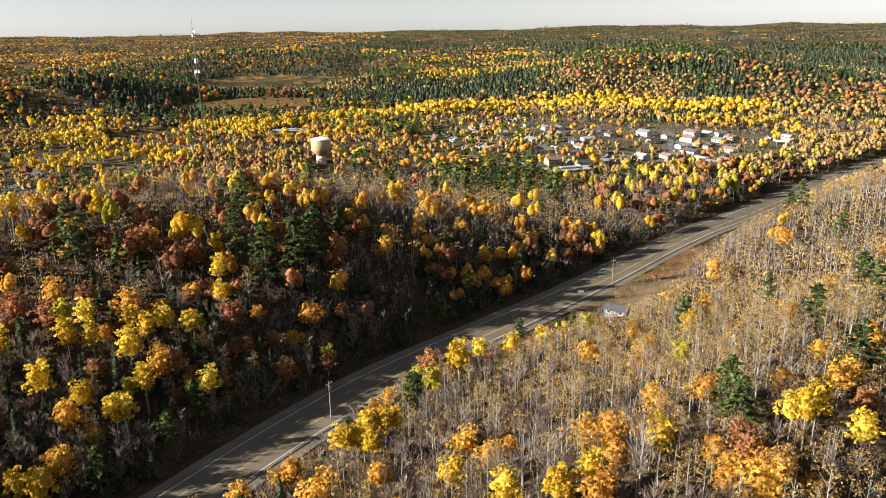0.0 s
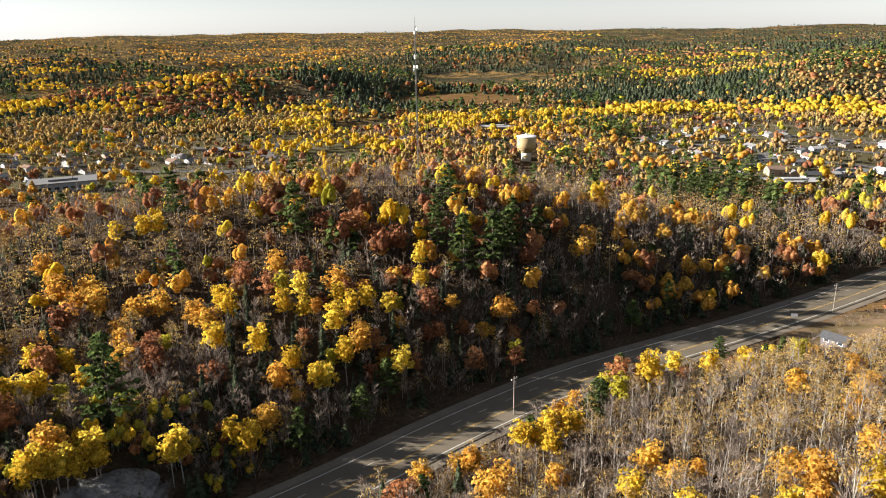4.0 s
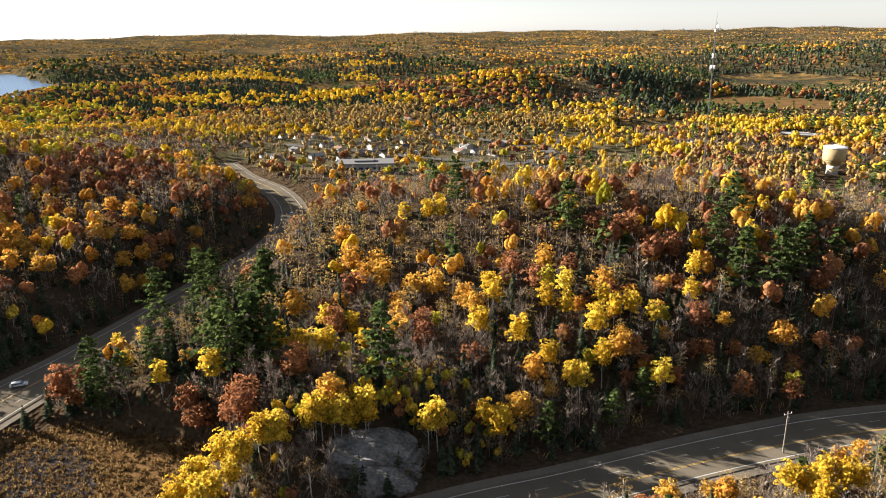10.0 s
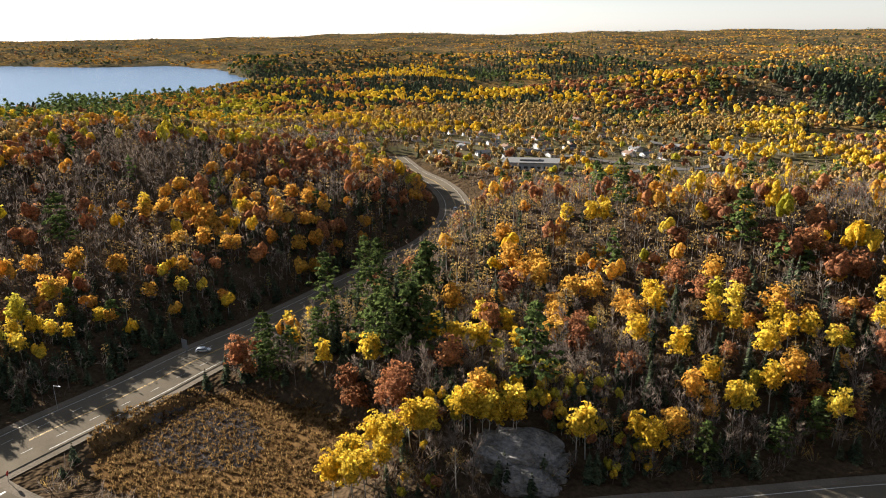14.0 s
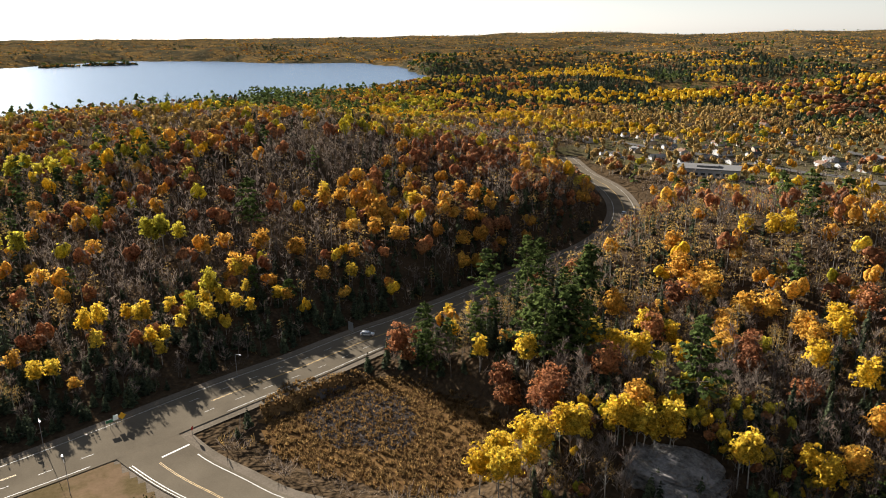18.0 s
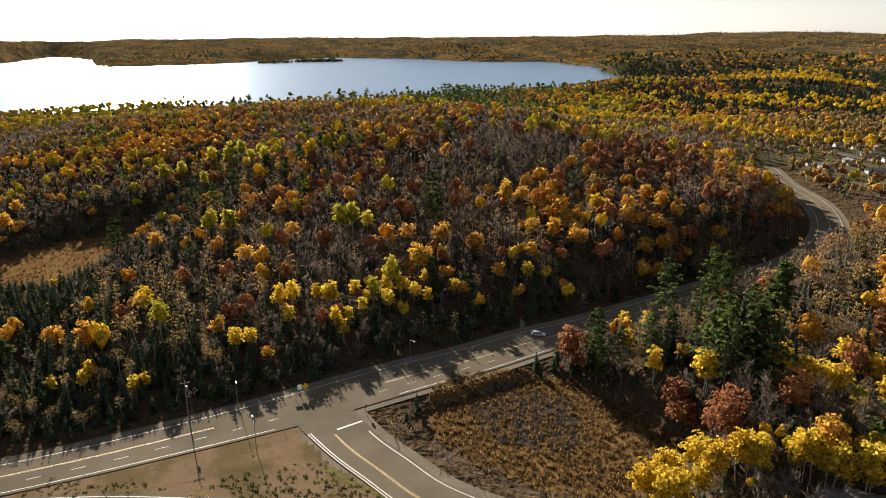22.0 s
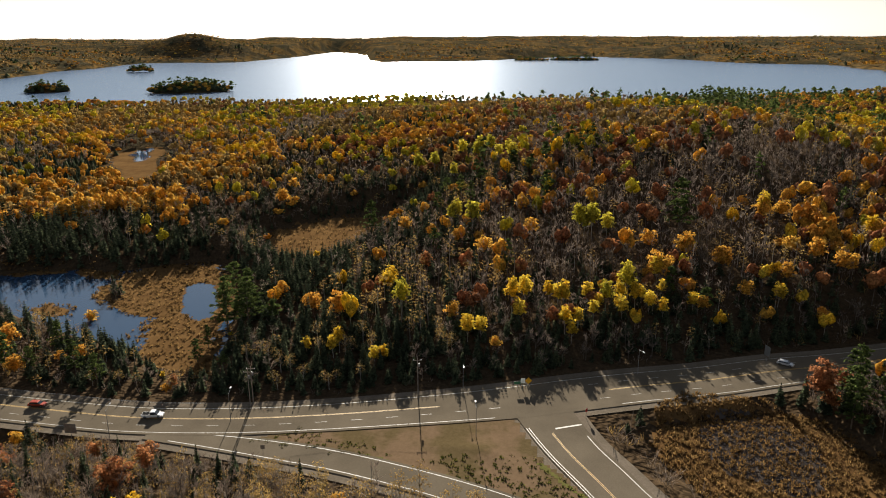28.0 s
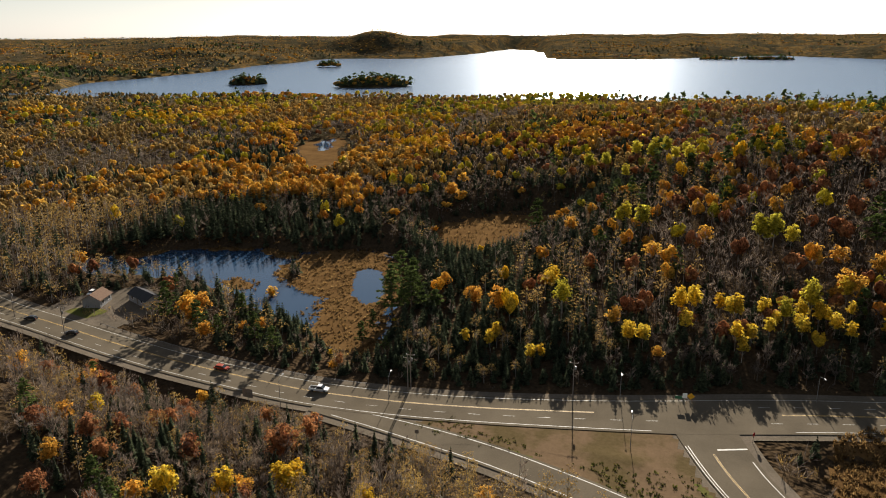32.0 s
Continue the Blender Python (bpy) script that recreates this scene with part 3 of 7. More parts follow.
SPECIAL["lime_south"] = [(-297, 19, 0.99), (-318, -42, 0.86), (-312, -32, 1.04), (-436, -34, 1.04), (-428, -67, 0.86), (-433, -40, 1.05), (-429, -23, 0.92), (-418, -75, 1.01), (-437, -51, 1.01), (-297, 16, 0.90), (-221, -46, 0.99), (-244, 29, 0.99)]
SPECIAL["orange_south"] = [(-367, -140, 0.97), (-396, -144, 0.85), (-276, 53, 0.95), (-265, 64, 1.00), (-259, 40, 0.94), (-277, -24, 0.91), (-309, -62, 0.82), (-213, -28, 0.90), (-222, -77, 0.87), (-216, -66, 0.95), (-281, 40, 0.94), (-297, -6, 0.91)]
SPECIAL["yellow_bank"] = [(-105, -77, 0.79), (-108, -75, 0.88), (-91, -94, 0.88), (-107, -59, 0.78), (-105, -75, 0.93), (-91, -92, 0.88), (-109, -128, 0.77), (-97, -84, 0.94)]
SPECIAL["orange_bank"] = [(-102, -130, 0.78), (-89, -116, 0.82), (-107, -91, 0.89), (-100, -83, 0.87), (-108, -65, 0.86), (-122, -53, 0.88), (-121, -39, 0.84), (-104, -106, 0.81), (-89, -112, 0.78), (-89, -119, 0.76), (-108, -114, 0.89), (-108, -66, 0.90), (-115, -159, 0.86), (-199, -177, 0.90), (-214, -149, 0.82), (-223, -160, 0.80)]
SPECIAL["rust_bank"] = [(-81, -114, 0.83), (-81, -107, 0.93), (-100, -140, 0.76), (-129, -120, 0.85), (-136, -152, 0.80), (-133, -108, 0.90), (-144, -168, 0.82), (-117, -150, 0.82), (-81, -117, 0.83)]
SPECIAL["pine_bank"] = [(-87, -106, 0.81), (-99, -137, 0.85), (-85, -100, 0.77), (-136, -159, 0.87), (-205, -190, 0.73), (-195, -106, 0.76), (-205, -107, 0.72), (-182, -91, 0.73), (-238, -117, 0.85), (-224, -105, 0.84)]
SPECIAL["spruce_bank"] = [(-135, -95, 0.88), (-130, -83, 0.88), (-133, -75, 0.93), (-130, -50, 1.01), (-131, -69, 1.02), (-130, -90, 1.01), (-109, -100, 0.97), (-130, -65, 0.87)]
SPECIAL["pine_pond"] = [(-167, -121, 0.66), (-171, -130, 0.7), (-171, -144, 0.62), (-181, -173, 0.7), (-184, -144, 0.72), (-176, -156, 0.6), (-218, -106, 0.9), (-215, -97, 0.86), (-235, -110, 0.92), (-226, -101, 0.8), (-325, -81, 0.85)]
SPECIAL["orange_pond"] = [(-183, -166, 0.95), (-188, -164, 0.9), (-178, -133, 0.7), (-164, -99, 0.5), (-179, -160, 0.8), (-172, -150, 0.7), (-176, -138, 0.65)]
SPECIAL["pine_east"] = [(83, 153, 0.93), (50, 117, 0.88), (78, 126, 0.96), (102, 163, 0.97), (137, 244, 0.88), (146, 301, 0.89), (154, 308, 1.01), (51, 114, 0.84)]
SPECIAL["yellow_east"] = [(59, 107, 1.02), (17, 99, 1.04), (9, 103, 1.05), (23, 103, 0.92), (0, 117, 0.96), (-19, 148, 0.97), (-22, 143, 0.98), (27, 190, 1.06), (18, 190, 0.99), (58, 110, 0.90), (61, 108, 1.03), (18, 101, 0.95), (-19, 142, 0.97), (-15, 149, 1.00), (-13, 152, 0.84), (-24, 140, 1.01), (-17, 139, 0.99), (9, 191, 0.95), (64, 179, 0.96), (67, 104, 0.94)]
SPECIAL["orange_east"] = [(42, 134, 0.83), (71, 120, 0.91), (48, 100, 0.80), (8, 126, 0.90), (-33, 132, 0.93), (-43, 127, 0.89), (86, 137, 0.91), (124, 256, 1.00), (74, 122, 0.98), (84, 133, 0.82), (85, 169, 0.96), (126, 266, 0.93), (-36, 131, 0.80), (41, 128, 0.87), (-14, 124, 0.84)]
SPECIAL["rust_east"] = [(50, 100, 0.81), (72, 112, 0.91), (47, 102, 0.99), (52, 99, 0.86)]
# ---------------------------------------------------------------- trees
class Proto:
    """Corners, four-sided faces and a material number for each face."""

    def __init__(self):
        self.v, self.q, self.m = [], [], []

    def tube(self, p0, p1, r0, r1, sides, mat):
        p0, p1 = np.array(p0, float), np.array(p1, float)
        d = p1 - p0
        d /= np.linalg.norm(d) + 1e-9
        u = np.cross(d, [0.3, 0.9, 0.1])
        u /= np.linalg.norm(u)
        w = np.cross(d, u)
        n = len(self.v)
        for p, r in ((p0, r0), (p1, r1)):
            for s in range(sides):
                a = 2 * math.pi * s / sides
                self.v.append(p + r * (math.cos(a) * u + math.sin(a) * w))
        for s in range(sides):
            t = (s + 1) % sides
            self.q.append((n + s, n + t, n + sides + t, n + sides + s))
            self.m.append(mat)

    def card(self, c, u, w, mat):
        """A leaf clump: a four-cornered flake with uneven corners, round c."""
        n = len(self.v)
        bend = np.cross(u, w) * random.uniform(-0.35, 0.35) / (np.linalg.norm(u) + 1e-9)
        for a, b in ((-1, random.uniform(-0.4, 0.4)), (random.uniform(-0.4, 0.4), -1), (1, random.uniform(-0.4, 0.4)), (random.uniform(-0.4, 0.4), 1)):
            self.v.append(c + u * a + w * b + bend * (abs(a) - abs(b)))
        self.q.append((n, n + 1, n + 2, n + 3))
        self.m.append(mat)

    def hull(self, c, rx, rz, sides, rings, rough, mat, taper=0.0):
        """A lumpy closed crown round c."""
        n, c = len(self.v), np.array(c, float)
        for k in range(rings + 1):
            f = (-0.93, -0.78, -0.5)[max(0, 3 - rings)] + (1.88, 1.58, 1.1)[max(0, 3 - rings)] * k / rings
            w = math.sqrt(max(0.02, 1 - f * f)) * (1 - taper * f)
            for s in range(sides):
                a = 2 * math.pi * (s + 0.5 * (k % 2)) / sides
                j = random.uniform(1 - rough, 1 + rough)
                self.v.append(c + np.array([math.cos(a) * rx * w * j, math.sin(a) * rx * w * j, rz * f * random.uniform(0.9, 1.1)]))
        for k in range(rings):
            for s in range(sides):
                t = (s + 1) % sides
                self.q.append((n + k * sides + s, n + k * sides + t, n + (k + 1) * sides + t, n + (k + 1) * sides + s))
                self.m.append(mat)
        m = n + rings * sides
        self.q.append((m, m + 1, m + 2, m + 3))
        self.m.append(mat)
        if sides > 4:
            self.q.append((m, m + 3, m + 4, m + (5 if sides > 5 else 0)) if sides > 5 else (m + 3, m + 4, m, m + 3))
            self.m.append(mat)
            if sides == 5:
                self.q.pop()
                self.m.pop()

    def done(self):
        self.v, self.q, self.m = np.array(self.v, np.float32), np.array(self.q, np.int32), np.array(self.m, np.int32)
        return self


def ball():
    while True:
        p = np.array([random.uniform(-1, 1) for _ in range(3)])
        r = np.linalg.norm(p)
        if 0.05 < r < 1:
            return p / r


def flake(pr, c, out, size, mat, loose=0.6):
    """A flake at c that faces more or less outwards."""
    n = out + loose * ball()
    n /= np.linalg.norm(n) + 1e-9
    u = np.cross(n, ball())
    u /= np.linalg.norm(u) + 1e-9
    w = np.cross(n, u)
    s = size * random.uniform(0.7, 1.3)
    pr.card(c, u * s, w * s * random.uniform(0.6, 1.0), mat)


WOOD, LEAF = 0, 1


def lobes_of(pr, wide, cz, ch, lobes, per, size, flat=0.8):
    """Leafy lobes over a domed crown: flakes round centres that lie near its outline, more of them on top."""
    spots = []
    for k in range(lobes):
        up = -0.62 + 1.5 * (k + random.random()) / lobes
        a = 2.4 * k + random.uniform(-0.5, 0.5)
        out = math.sqrt(max(0.04, 1 - min(1, abs(up)) ** 2)) * (1.0 if up < 0 else 0.92) * random.uniform(0.5, 0.95)
        p = np.array([math.cos(a) * out * wide, math.sin(a) * out * wide, cz + up * ch * random.uniform(0.72, 0.95)])
        spots.append(p)
        cs = wide * random.uniform(0.30, 0.48)
        for _ in range(per):
            o = ball()
            if o[2] < -0.3:
                o[2] *= -0.6
            flake(pr, p + o * cs * random.uniform(0.55, 1.05) * np.array([1, 1, flat]), o + np.array([0, 0, 0.3]), size, LEAF, 0.65)
    return spots


def broadleaf(level, h, wide, bare, lobes, per, size, core=0.6):
    """A birch, aspen or maple of height h: slim trunk, limbs that rise, lobes of leaves over a denser heart."""
    pr = Proto()
    base = h * bare
    lean = np.array([random.uniform(-0.4, 0.4), random.uniform(-0.4, 0.4), 0])
    r = h * 0.0105
    if level < 2:
        sides = (6, 4)[level]
        knots = [np.array([0, 0, -0.6]), np.array([0, 0, base * 0.5]) + lean * 0.3, np.array([0, 0, base]) + lean * 0.7, np.array([0, 0, h * 0.93]) + lean]
        radii = [r * 1.25, r, r * 0.8, r * 0.2]
        for s in range(3):
            pr.tube(knots[s], knots[s + 1], radii[s], radii[s + 1], sides, WOOD)
    elif level == 2:
        pr.tube([0, 0, -0.6], [0, 0, base + 0.15 * h], r * 1.3, r * 0.8, 3, WOOD)
    cz, ch = (base + h) / 2, (h - base) / 2
    if core and level in (1, 2):
        a0 = random.uniform(0, 6.28)
        for s in range(3):
            a = a0 + 2.1 * s
            pr.hull((math.cos(a) * wide * 0.42, math.sin(a) * wide * 0.42, cz + ch * (0.28, -0.12, 0.02)[s]), wide * random.uniform(0.48, 0.62), ch * random.uniform(0.5, 0.66), 6 - level, 4 - level, 0.25, LEAF, 0.05)
    elif core:
        k = core * (1, 1.1, 1.2, 1.4, 1.5)[level]
        pr.hull((0, 0, cz + 0.02 * ch), wide * k, ch * k, (7, 6, 5, 4, 4)[level], (3, 2, 2, 2, 1)[level], (0.3, 0.28, 0.24, 0.22, 0.2)[level], LEAF, 0.08)
    spots = lobes_of(pr, wide, cz, ch, lobes, per, size)
    if level == 0:
        for p in spots:
            s = np.array([0, 0, max(base * 0.8, p[2] - np.hypot(p[0], p[1]) * 0.9 - 0.8)]) + lean * 0.7
            pr.tube(s, p, r * 0.42, r * 0.08, 3, WOOD)
    return pr.done()


def bare_tree(level, h, wide, twigs, width):
    """A leafless birch or aspen: pale trunk, thin limbs that rise steeply, and sprays of twigs."""
    pr = Proto()
    lean = np.array([random.uniform(-0.6, 0.6), random.uniform(-0.6, 0.6), 0])
    r = h * 0.0095
    top = np.array([0, 0, h * 0.95]) + lean
    mid = np.array([0, 0, h * 0.5]) + lean * 0.4
    if level < 2:
        pr.tube([0, 0, -0.6], mid, r * 1.2, r * 0.75, (5, 4)[level], WOOD)
        pr.tube(mid, top, r * 0.75, r * 0.1, (5, 4)[level], WOOD)
    elif level == 2:
        pr.tube([0, 0, -0.6], top, r * 1.2, r * 0.2, 3, WOOD)
    ends = []
    for s in range((11, 8, 7, 5, 4)[level]):
        z = h * random.uniform(0.2, 0.78)
        a = random.uniform(0, 2 * math.pi)
        s0 = np.array([0, 0, z]) + lean * z / h
        out = wide * random.uniform(0.5, 1.0) * (1.15 - 0.6 * z / h)
        e = s0 + np.array([math.cos(a) * out, math.sin(a) * out, min(h - z, out * random.uniform(1.0, 1.8))])
        if level < 1:
            pr.tube(s0, e, r * 0.38, r * 0.1, 3, WOOD)
        ends.append((s0, e))
    for s in range(twigs):
        s0, e = random.choice(ends)
        f = random.uniform(0.3, 1.0)
        c = s0 + (e - s0) * f
        d = (e - s0) / (np.linalg.norm(e - s0) + 1e-9) + 0.75 * ball() + np.array([0, 0, 0.35])
        d /= np.linalg.norm(d)
        u = d * h * random.uniform(0.05, 0.11)
        w = np.cross(d, ball())
        w *= width / (np.linalg.norm(w) + 1e-9)
        pr.card(c + u * 0.8, u, w, LEAF)
    return pr.done()


def spruce_tree(level, h, wide):
    """A narrow spruce: whorls of drooping boughs."""
    pr = Proto()
    if level < 2:
        pr.tube([0, 0, -0.5], [0, 0, h * 0.96], h * 0.012, 0.02, (5, 4)[level], WOOD)
    if level > 1:
        for f0, f1, w in ((0.06, 0.62, 1.0), (0.42, 1.0, 0.62)) if level < 4 else ((0.1, 1.0, 0.9),):
            n = len(pr.v)
            for s in range(5):
                a = 2 * math.pi * s / 5
                pr.v.append(np.array([math.cos(a), math.sin(a), 0]) * wide * w * random.uniform(0.75, 1.15) + np.array([0, 0, h * f0 * random.uniform(0.9, 1.1)]))
            for s in range(5):
                a = 2 * math.pi * s / 5
                pr.v.append(np.array([math.cos(a) * 0.1, math.sin(a) * 0.1, h * f1]))
            for s in range(5):
                pr.q.append((n + s, n + (s + 1) % 5, n + 5 + (s + 1) % 5, n + 5 + s))
                pr.m.append(LEAF)
        return pr.done()
    tiers, boughs = ((17, 8), (9, 5), (5, 4), (3, 3))[level]
    for s in range(tiers):
        f = (s + 0.5) / tiers
        z = h * (0.08 + 0.92 * f)
        reach = wide * (1.02 - f) ** 0.85 + 0.12
        for b in range(boughs):
            a = 2 * math.pi * (b + random.random() * 0.8) / boughs + s * 1.1
            R = reach * random.uniform(0.7, 1.15)
            o = np.array([math.cos(a), math.sin(a), 0])
            side = np.array([-o[1], o[0], 0])
            drop = np.array([0, 0, -R * random.uniform(0.25, 0.6) - h / tiers * 0.25])
            c = np.array([0, 0, z]) + o * R * 0.52 + drop * 0.5
            pr.card(c, (o * R + drop) * 0.55, side * R * (0.42, 0.5, 0.6, 0.75)[level] + np.array([0, 0, random.uniform(-0.1, 0.1)]), LEAF)
    pr.card(np.array([0, 0, h * 0.97]), np.array([0, 0, h * 0.06]), np.array([wide * 0.12, 0.02, 0]), LEAF)
    return pr.done()


def pine_tree(level, h, wide):
    """A white pine: tiers of flat, upswept boughs with gaps, broad and ragged."""
    pr = Proto()
    fine = level == 9
    level = 0 if fine else level
    if level < 3:
        pr.tube([0, 0, -0.6], [0, 0, h * 0.94], h * 0.015, 0.05, (6, 4, 3)[level], WOOD)
    tiers, boughs, tufts, size = ((10, 6, 6, 0.72), (7, 4, 3, 1.15), (5, 3, 1, 1.9), (3, 3, 1, 2.5))[level]
    if fine:
        tiers, boughs, tufts, size = 11, 7, 10, 0.5
    for s in range(tiers):
        f = (s + random.uniform(0.1, 0.7)) / tiers
        z = h * (0.22 + 0.75 * f)
        reach = wide * (1 - f ** 1.6) * (0.75 + 0.4 * math.sin(s * 2.3)) + 0.7
        for b in range(boughs):
            if random.random() < 0.12:
                continue
            a = 2 * math.pi * (b + random.random()) / boughs
            R = reach * random.uniform(0.6, 1.15)
            o = np.array([math.cos(a), math.sin(a), 0])
            tip = np.array([0, 0, z + R * random.uniform(0.05, 0.3)]) + o * R
            if level < 1:
                pr.tube([0, 0, z], tip, h * 0.004, 0.02, 3, WOOD)
            for k in range(tufts):
                g = random.uniform(0.35, 1.0)
                c = np.array([0, 0, z]) * (1 - g) + tip * g + ball() * np.array([0.55, 0.55, 0.3]) * size
                flake(pr, c, np.array([0, 0, 1.0]) + o * 0.5, size, LEAF, 0.6)
    for k in range(4):
        flake(pr, np.array([0, 0, h * random.uniform(0.9, 0.99)]), ball(), size * 0.7, LEAF)
    return pr.done()


random.seed(11)
SHAPES = {}
NEARV = 5
SQUAT, BROAD = (1, 0.95, 0.76, 0.72, 0.8), (1, 1, 1.04, 1.05, 1.1)
for level in range(5):
    n_, m_, sz = ((16, 17, 0.40), (8, 4, 0.44), (4, 1, 0.66), (3, 1, 0.8), (1, 1, 1.0))[level]
    SHAPES["aspen", level] = [broadleaf(level, random.uniform(12.5, 15.5) * SQUAT[level], random.uniform(2.8, 3.7) * BROAD[level], random.uniform(0.18, 0.32) + 0.08 * (level > 1), n_, m_, sz) for _ in range(NEARV)]
    n_, m_, sz = ((17, 17, 0.43), (9, 4, 0.47), (4, 1, 0.7), (3, 1, 0.85), (1, 1, 1.0))[level]
    SHAPES["maple", level] = [broadleaf(level, random.uniform(10, 13) * SQUAT[level], random.uniform(3.2, 4.3) * BROAD[level], random.uniform(0.16, 0.28), n_, m_, sz) for _ in range(NEARV)]
    n_, m_, sz = ((16, 21, 0.145), (10, 7, 0.27), (5, 2, 0.56), (3, 1, 0.8), (1, 1, 1.0))[level]
    SHAPES["thin", level] = [broadleaf(level, random.uniform(10.5, 14) * SQUAT[level], random.uniform(2.0, 2.8) * BROAD[level], random.uniform(0.2, 0.34), n_, m_, sz, (0, 0, 0.45, 0.5, 0.55)[level]) for _ in range(NEARV)]
    tw, wd = ((170, 0.05), (42, 0.095), (9, 0.3), (5, 0.5), (3, 0.8))[level]
    SHAPES["bare", level] = [bare_tree(level, random.uniform(10, 14) * SQUAT[level], random.uniform(1.7, 2.9) * BROAD[level], tw, wd) for _ in range(NEARV)]
    SHAPES["spruce", level] = [spruce_tree(level, random.uniform(9, 13) * SQUAT[level], random.uniform(1.5, 2.1) * (1, 1.2, 1.45, 2.1, 2.1)[level]) for _ in range(NEARV)]
    SHAPES["pine", level] = [pine_tree(level, random.uniform(14, 18), random.uniform(3.4, 4.6)) if level < 4 else broadleaf(4, 15, 3.6, 0.2, 1, 3, 1.5) for _ in range(NEARV)]

for _ in range(NEARV):
    SHAPES.setdefault(("aspen", 9), []).append(broadleaf(0, random.uniform(13, 15.5), random.uniform(2.7, 3.5), random.uniform(0.20, 0.34), 20, 26, 0.34))
    SHAPES.setdefault(("maple", 9), []).append(broadleaf(0, random.uniform(10, 13), random.uniform(3.2, 4.2), random.uniform(0.14, 0.25), 19, 26, 0.38))
    SHAPES.setdefault(("thin", 9), []).append(broadleaf(0, random.uniform(11, 14), random.uniform(1.9, 2.6), random.uniform(0.26, 0.4), 16, 24, 0.135, 0))
    SHAPES.setdefault(("bare", 9), []).append(bare_tree(0, random.uniform(10, 14), random.uniform(1.7, 2.7), 260, 0.04))
    SHAPES.setdefault(("spruce", 9), []).append(spruce_tree(0, random.uniform(9, 13), random.uniform(1.6, 2.2)))
    SHAPES.setdefault(("pine", 9), []).append(pine_tree(9, random.uniform(14, 18), random.uniform(3.8, 4.9)))


def brush_clump():
    """Leafless brush: a low dome of fine stems that fork into twigs."""
    pr = Proto()
    for k in range(7):
        a, lean = random.uniform(0, 2 * math.pi), random.uniform(0.15, 1.0)
        d = np.array([math.cos(a) * lean, math.sin(a) * lean, 1.0])
        d /= np.linalg.norm(d)
        length = random.uniform(0.7, 1.5)
        foot = np.array([math.cos(a), math.sin(a), 0]) * random.uniform(0, 0.9)
        for f in range(3):
            e = d + 0.45 * ball() if f else d
            w = np.cross(e, ball())
            w *= random.uniform(0.03, 0.075) / (np.linalg.norm(w) + 1e-9)
            s = length * (0.55 if f else 1.0)
            pr.card(foot + d * length * (1.1 if f else 0) + e * s, e * s, w, LEAF)
    return pr.done()


SHAPES["brush", 0] = SHAPES["brush", 1] = [brush_clump() for _ in range(NEARV)]


# kind: shape, bark, foliage, words
KINDS = {
    "yellow": ("aspen", "pale", "yellow", "golden yellow aspen with a pale slim trunk", "aspen_tree"),
    "lime": ("aspen", "pale", "lime", "yellow-green poplar with a pale trunk", "poplar_tree"),
    "orange": ("maple", "bark", "orange", "orange autumn maple with a rounded crown", "maple_tree"),
    "rust": ("maple", "bark", "rust", "rust-red oak with dense autumn leaves", "oak_tree"),
    "sere": ("thin", "pale", "sere", "thin tan birch losing its last leaves", "birch_tree"),
    "bare": ("bare", "pale", "twig", "leafless grey birch with fine bare twigs", "bare_tree"),
    "dull": ("bare", "bark", "twig", "leafless brown tree with dark bark", "bare_tree"),
    "spruce": ("spruce", "bark", "spruce", "dark narrow spruce with drooping boughs", "spruce_tree"),
    "pine": ("pine", "bark", "pine", "tall ragged green white pine", "pine_tree"),
}
KINDS["brush"] = ("brush", "bark", "twig", "leafless brown brush", "brush")
KINDS["shrub"] = ("brush", "bark", "sere", "tan leafed shrub", "shrub")
ORDER = list(KINDS)


def blob(x, y, cx, cy, sx, sy=None, turn=0):
    c, s = math.cos(radians(turn)), math.sin(radians(turn))
    u, v = (x - cx) * c + (y - cy) * s, -(x - cx) * s + (y - cy) * c
    return np.exp(-0.5 * ((u / sx) ** 2 + (v / (sy or sx)) ** 2))


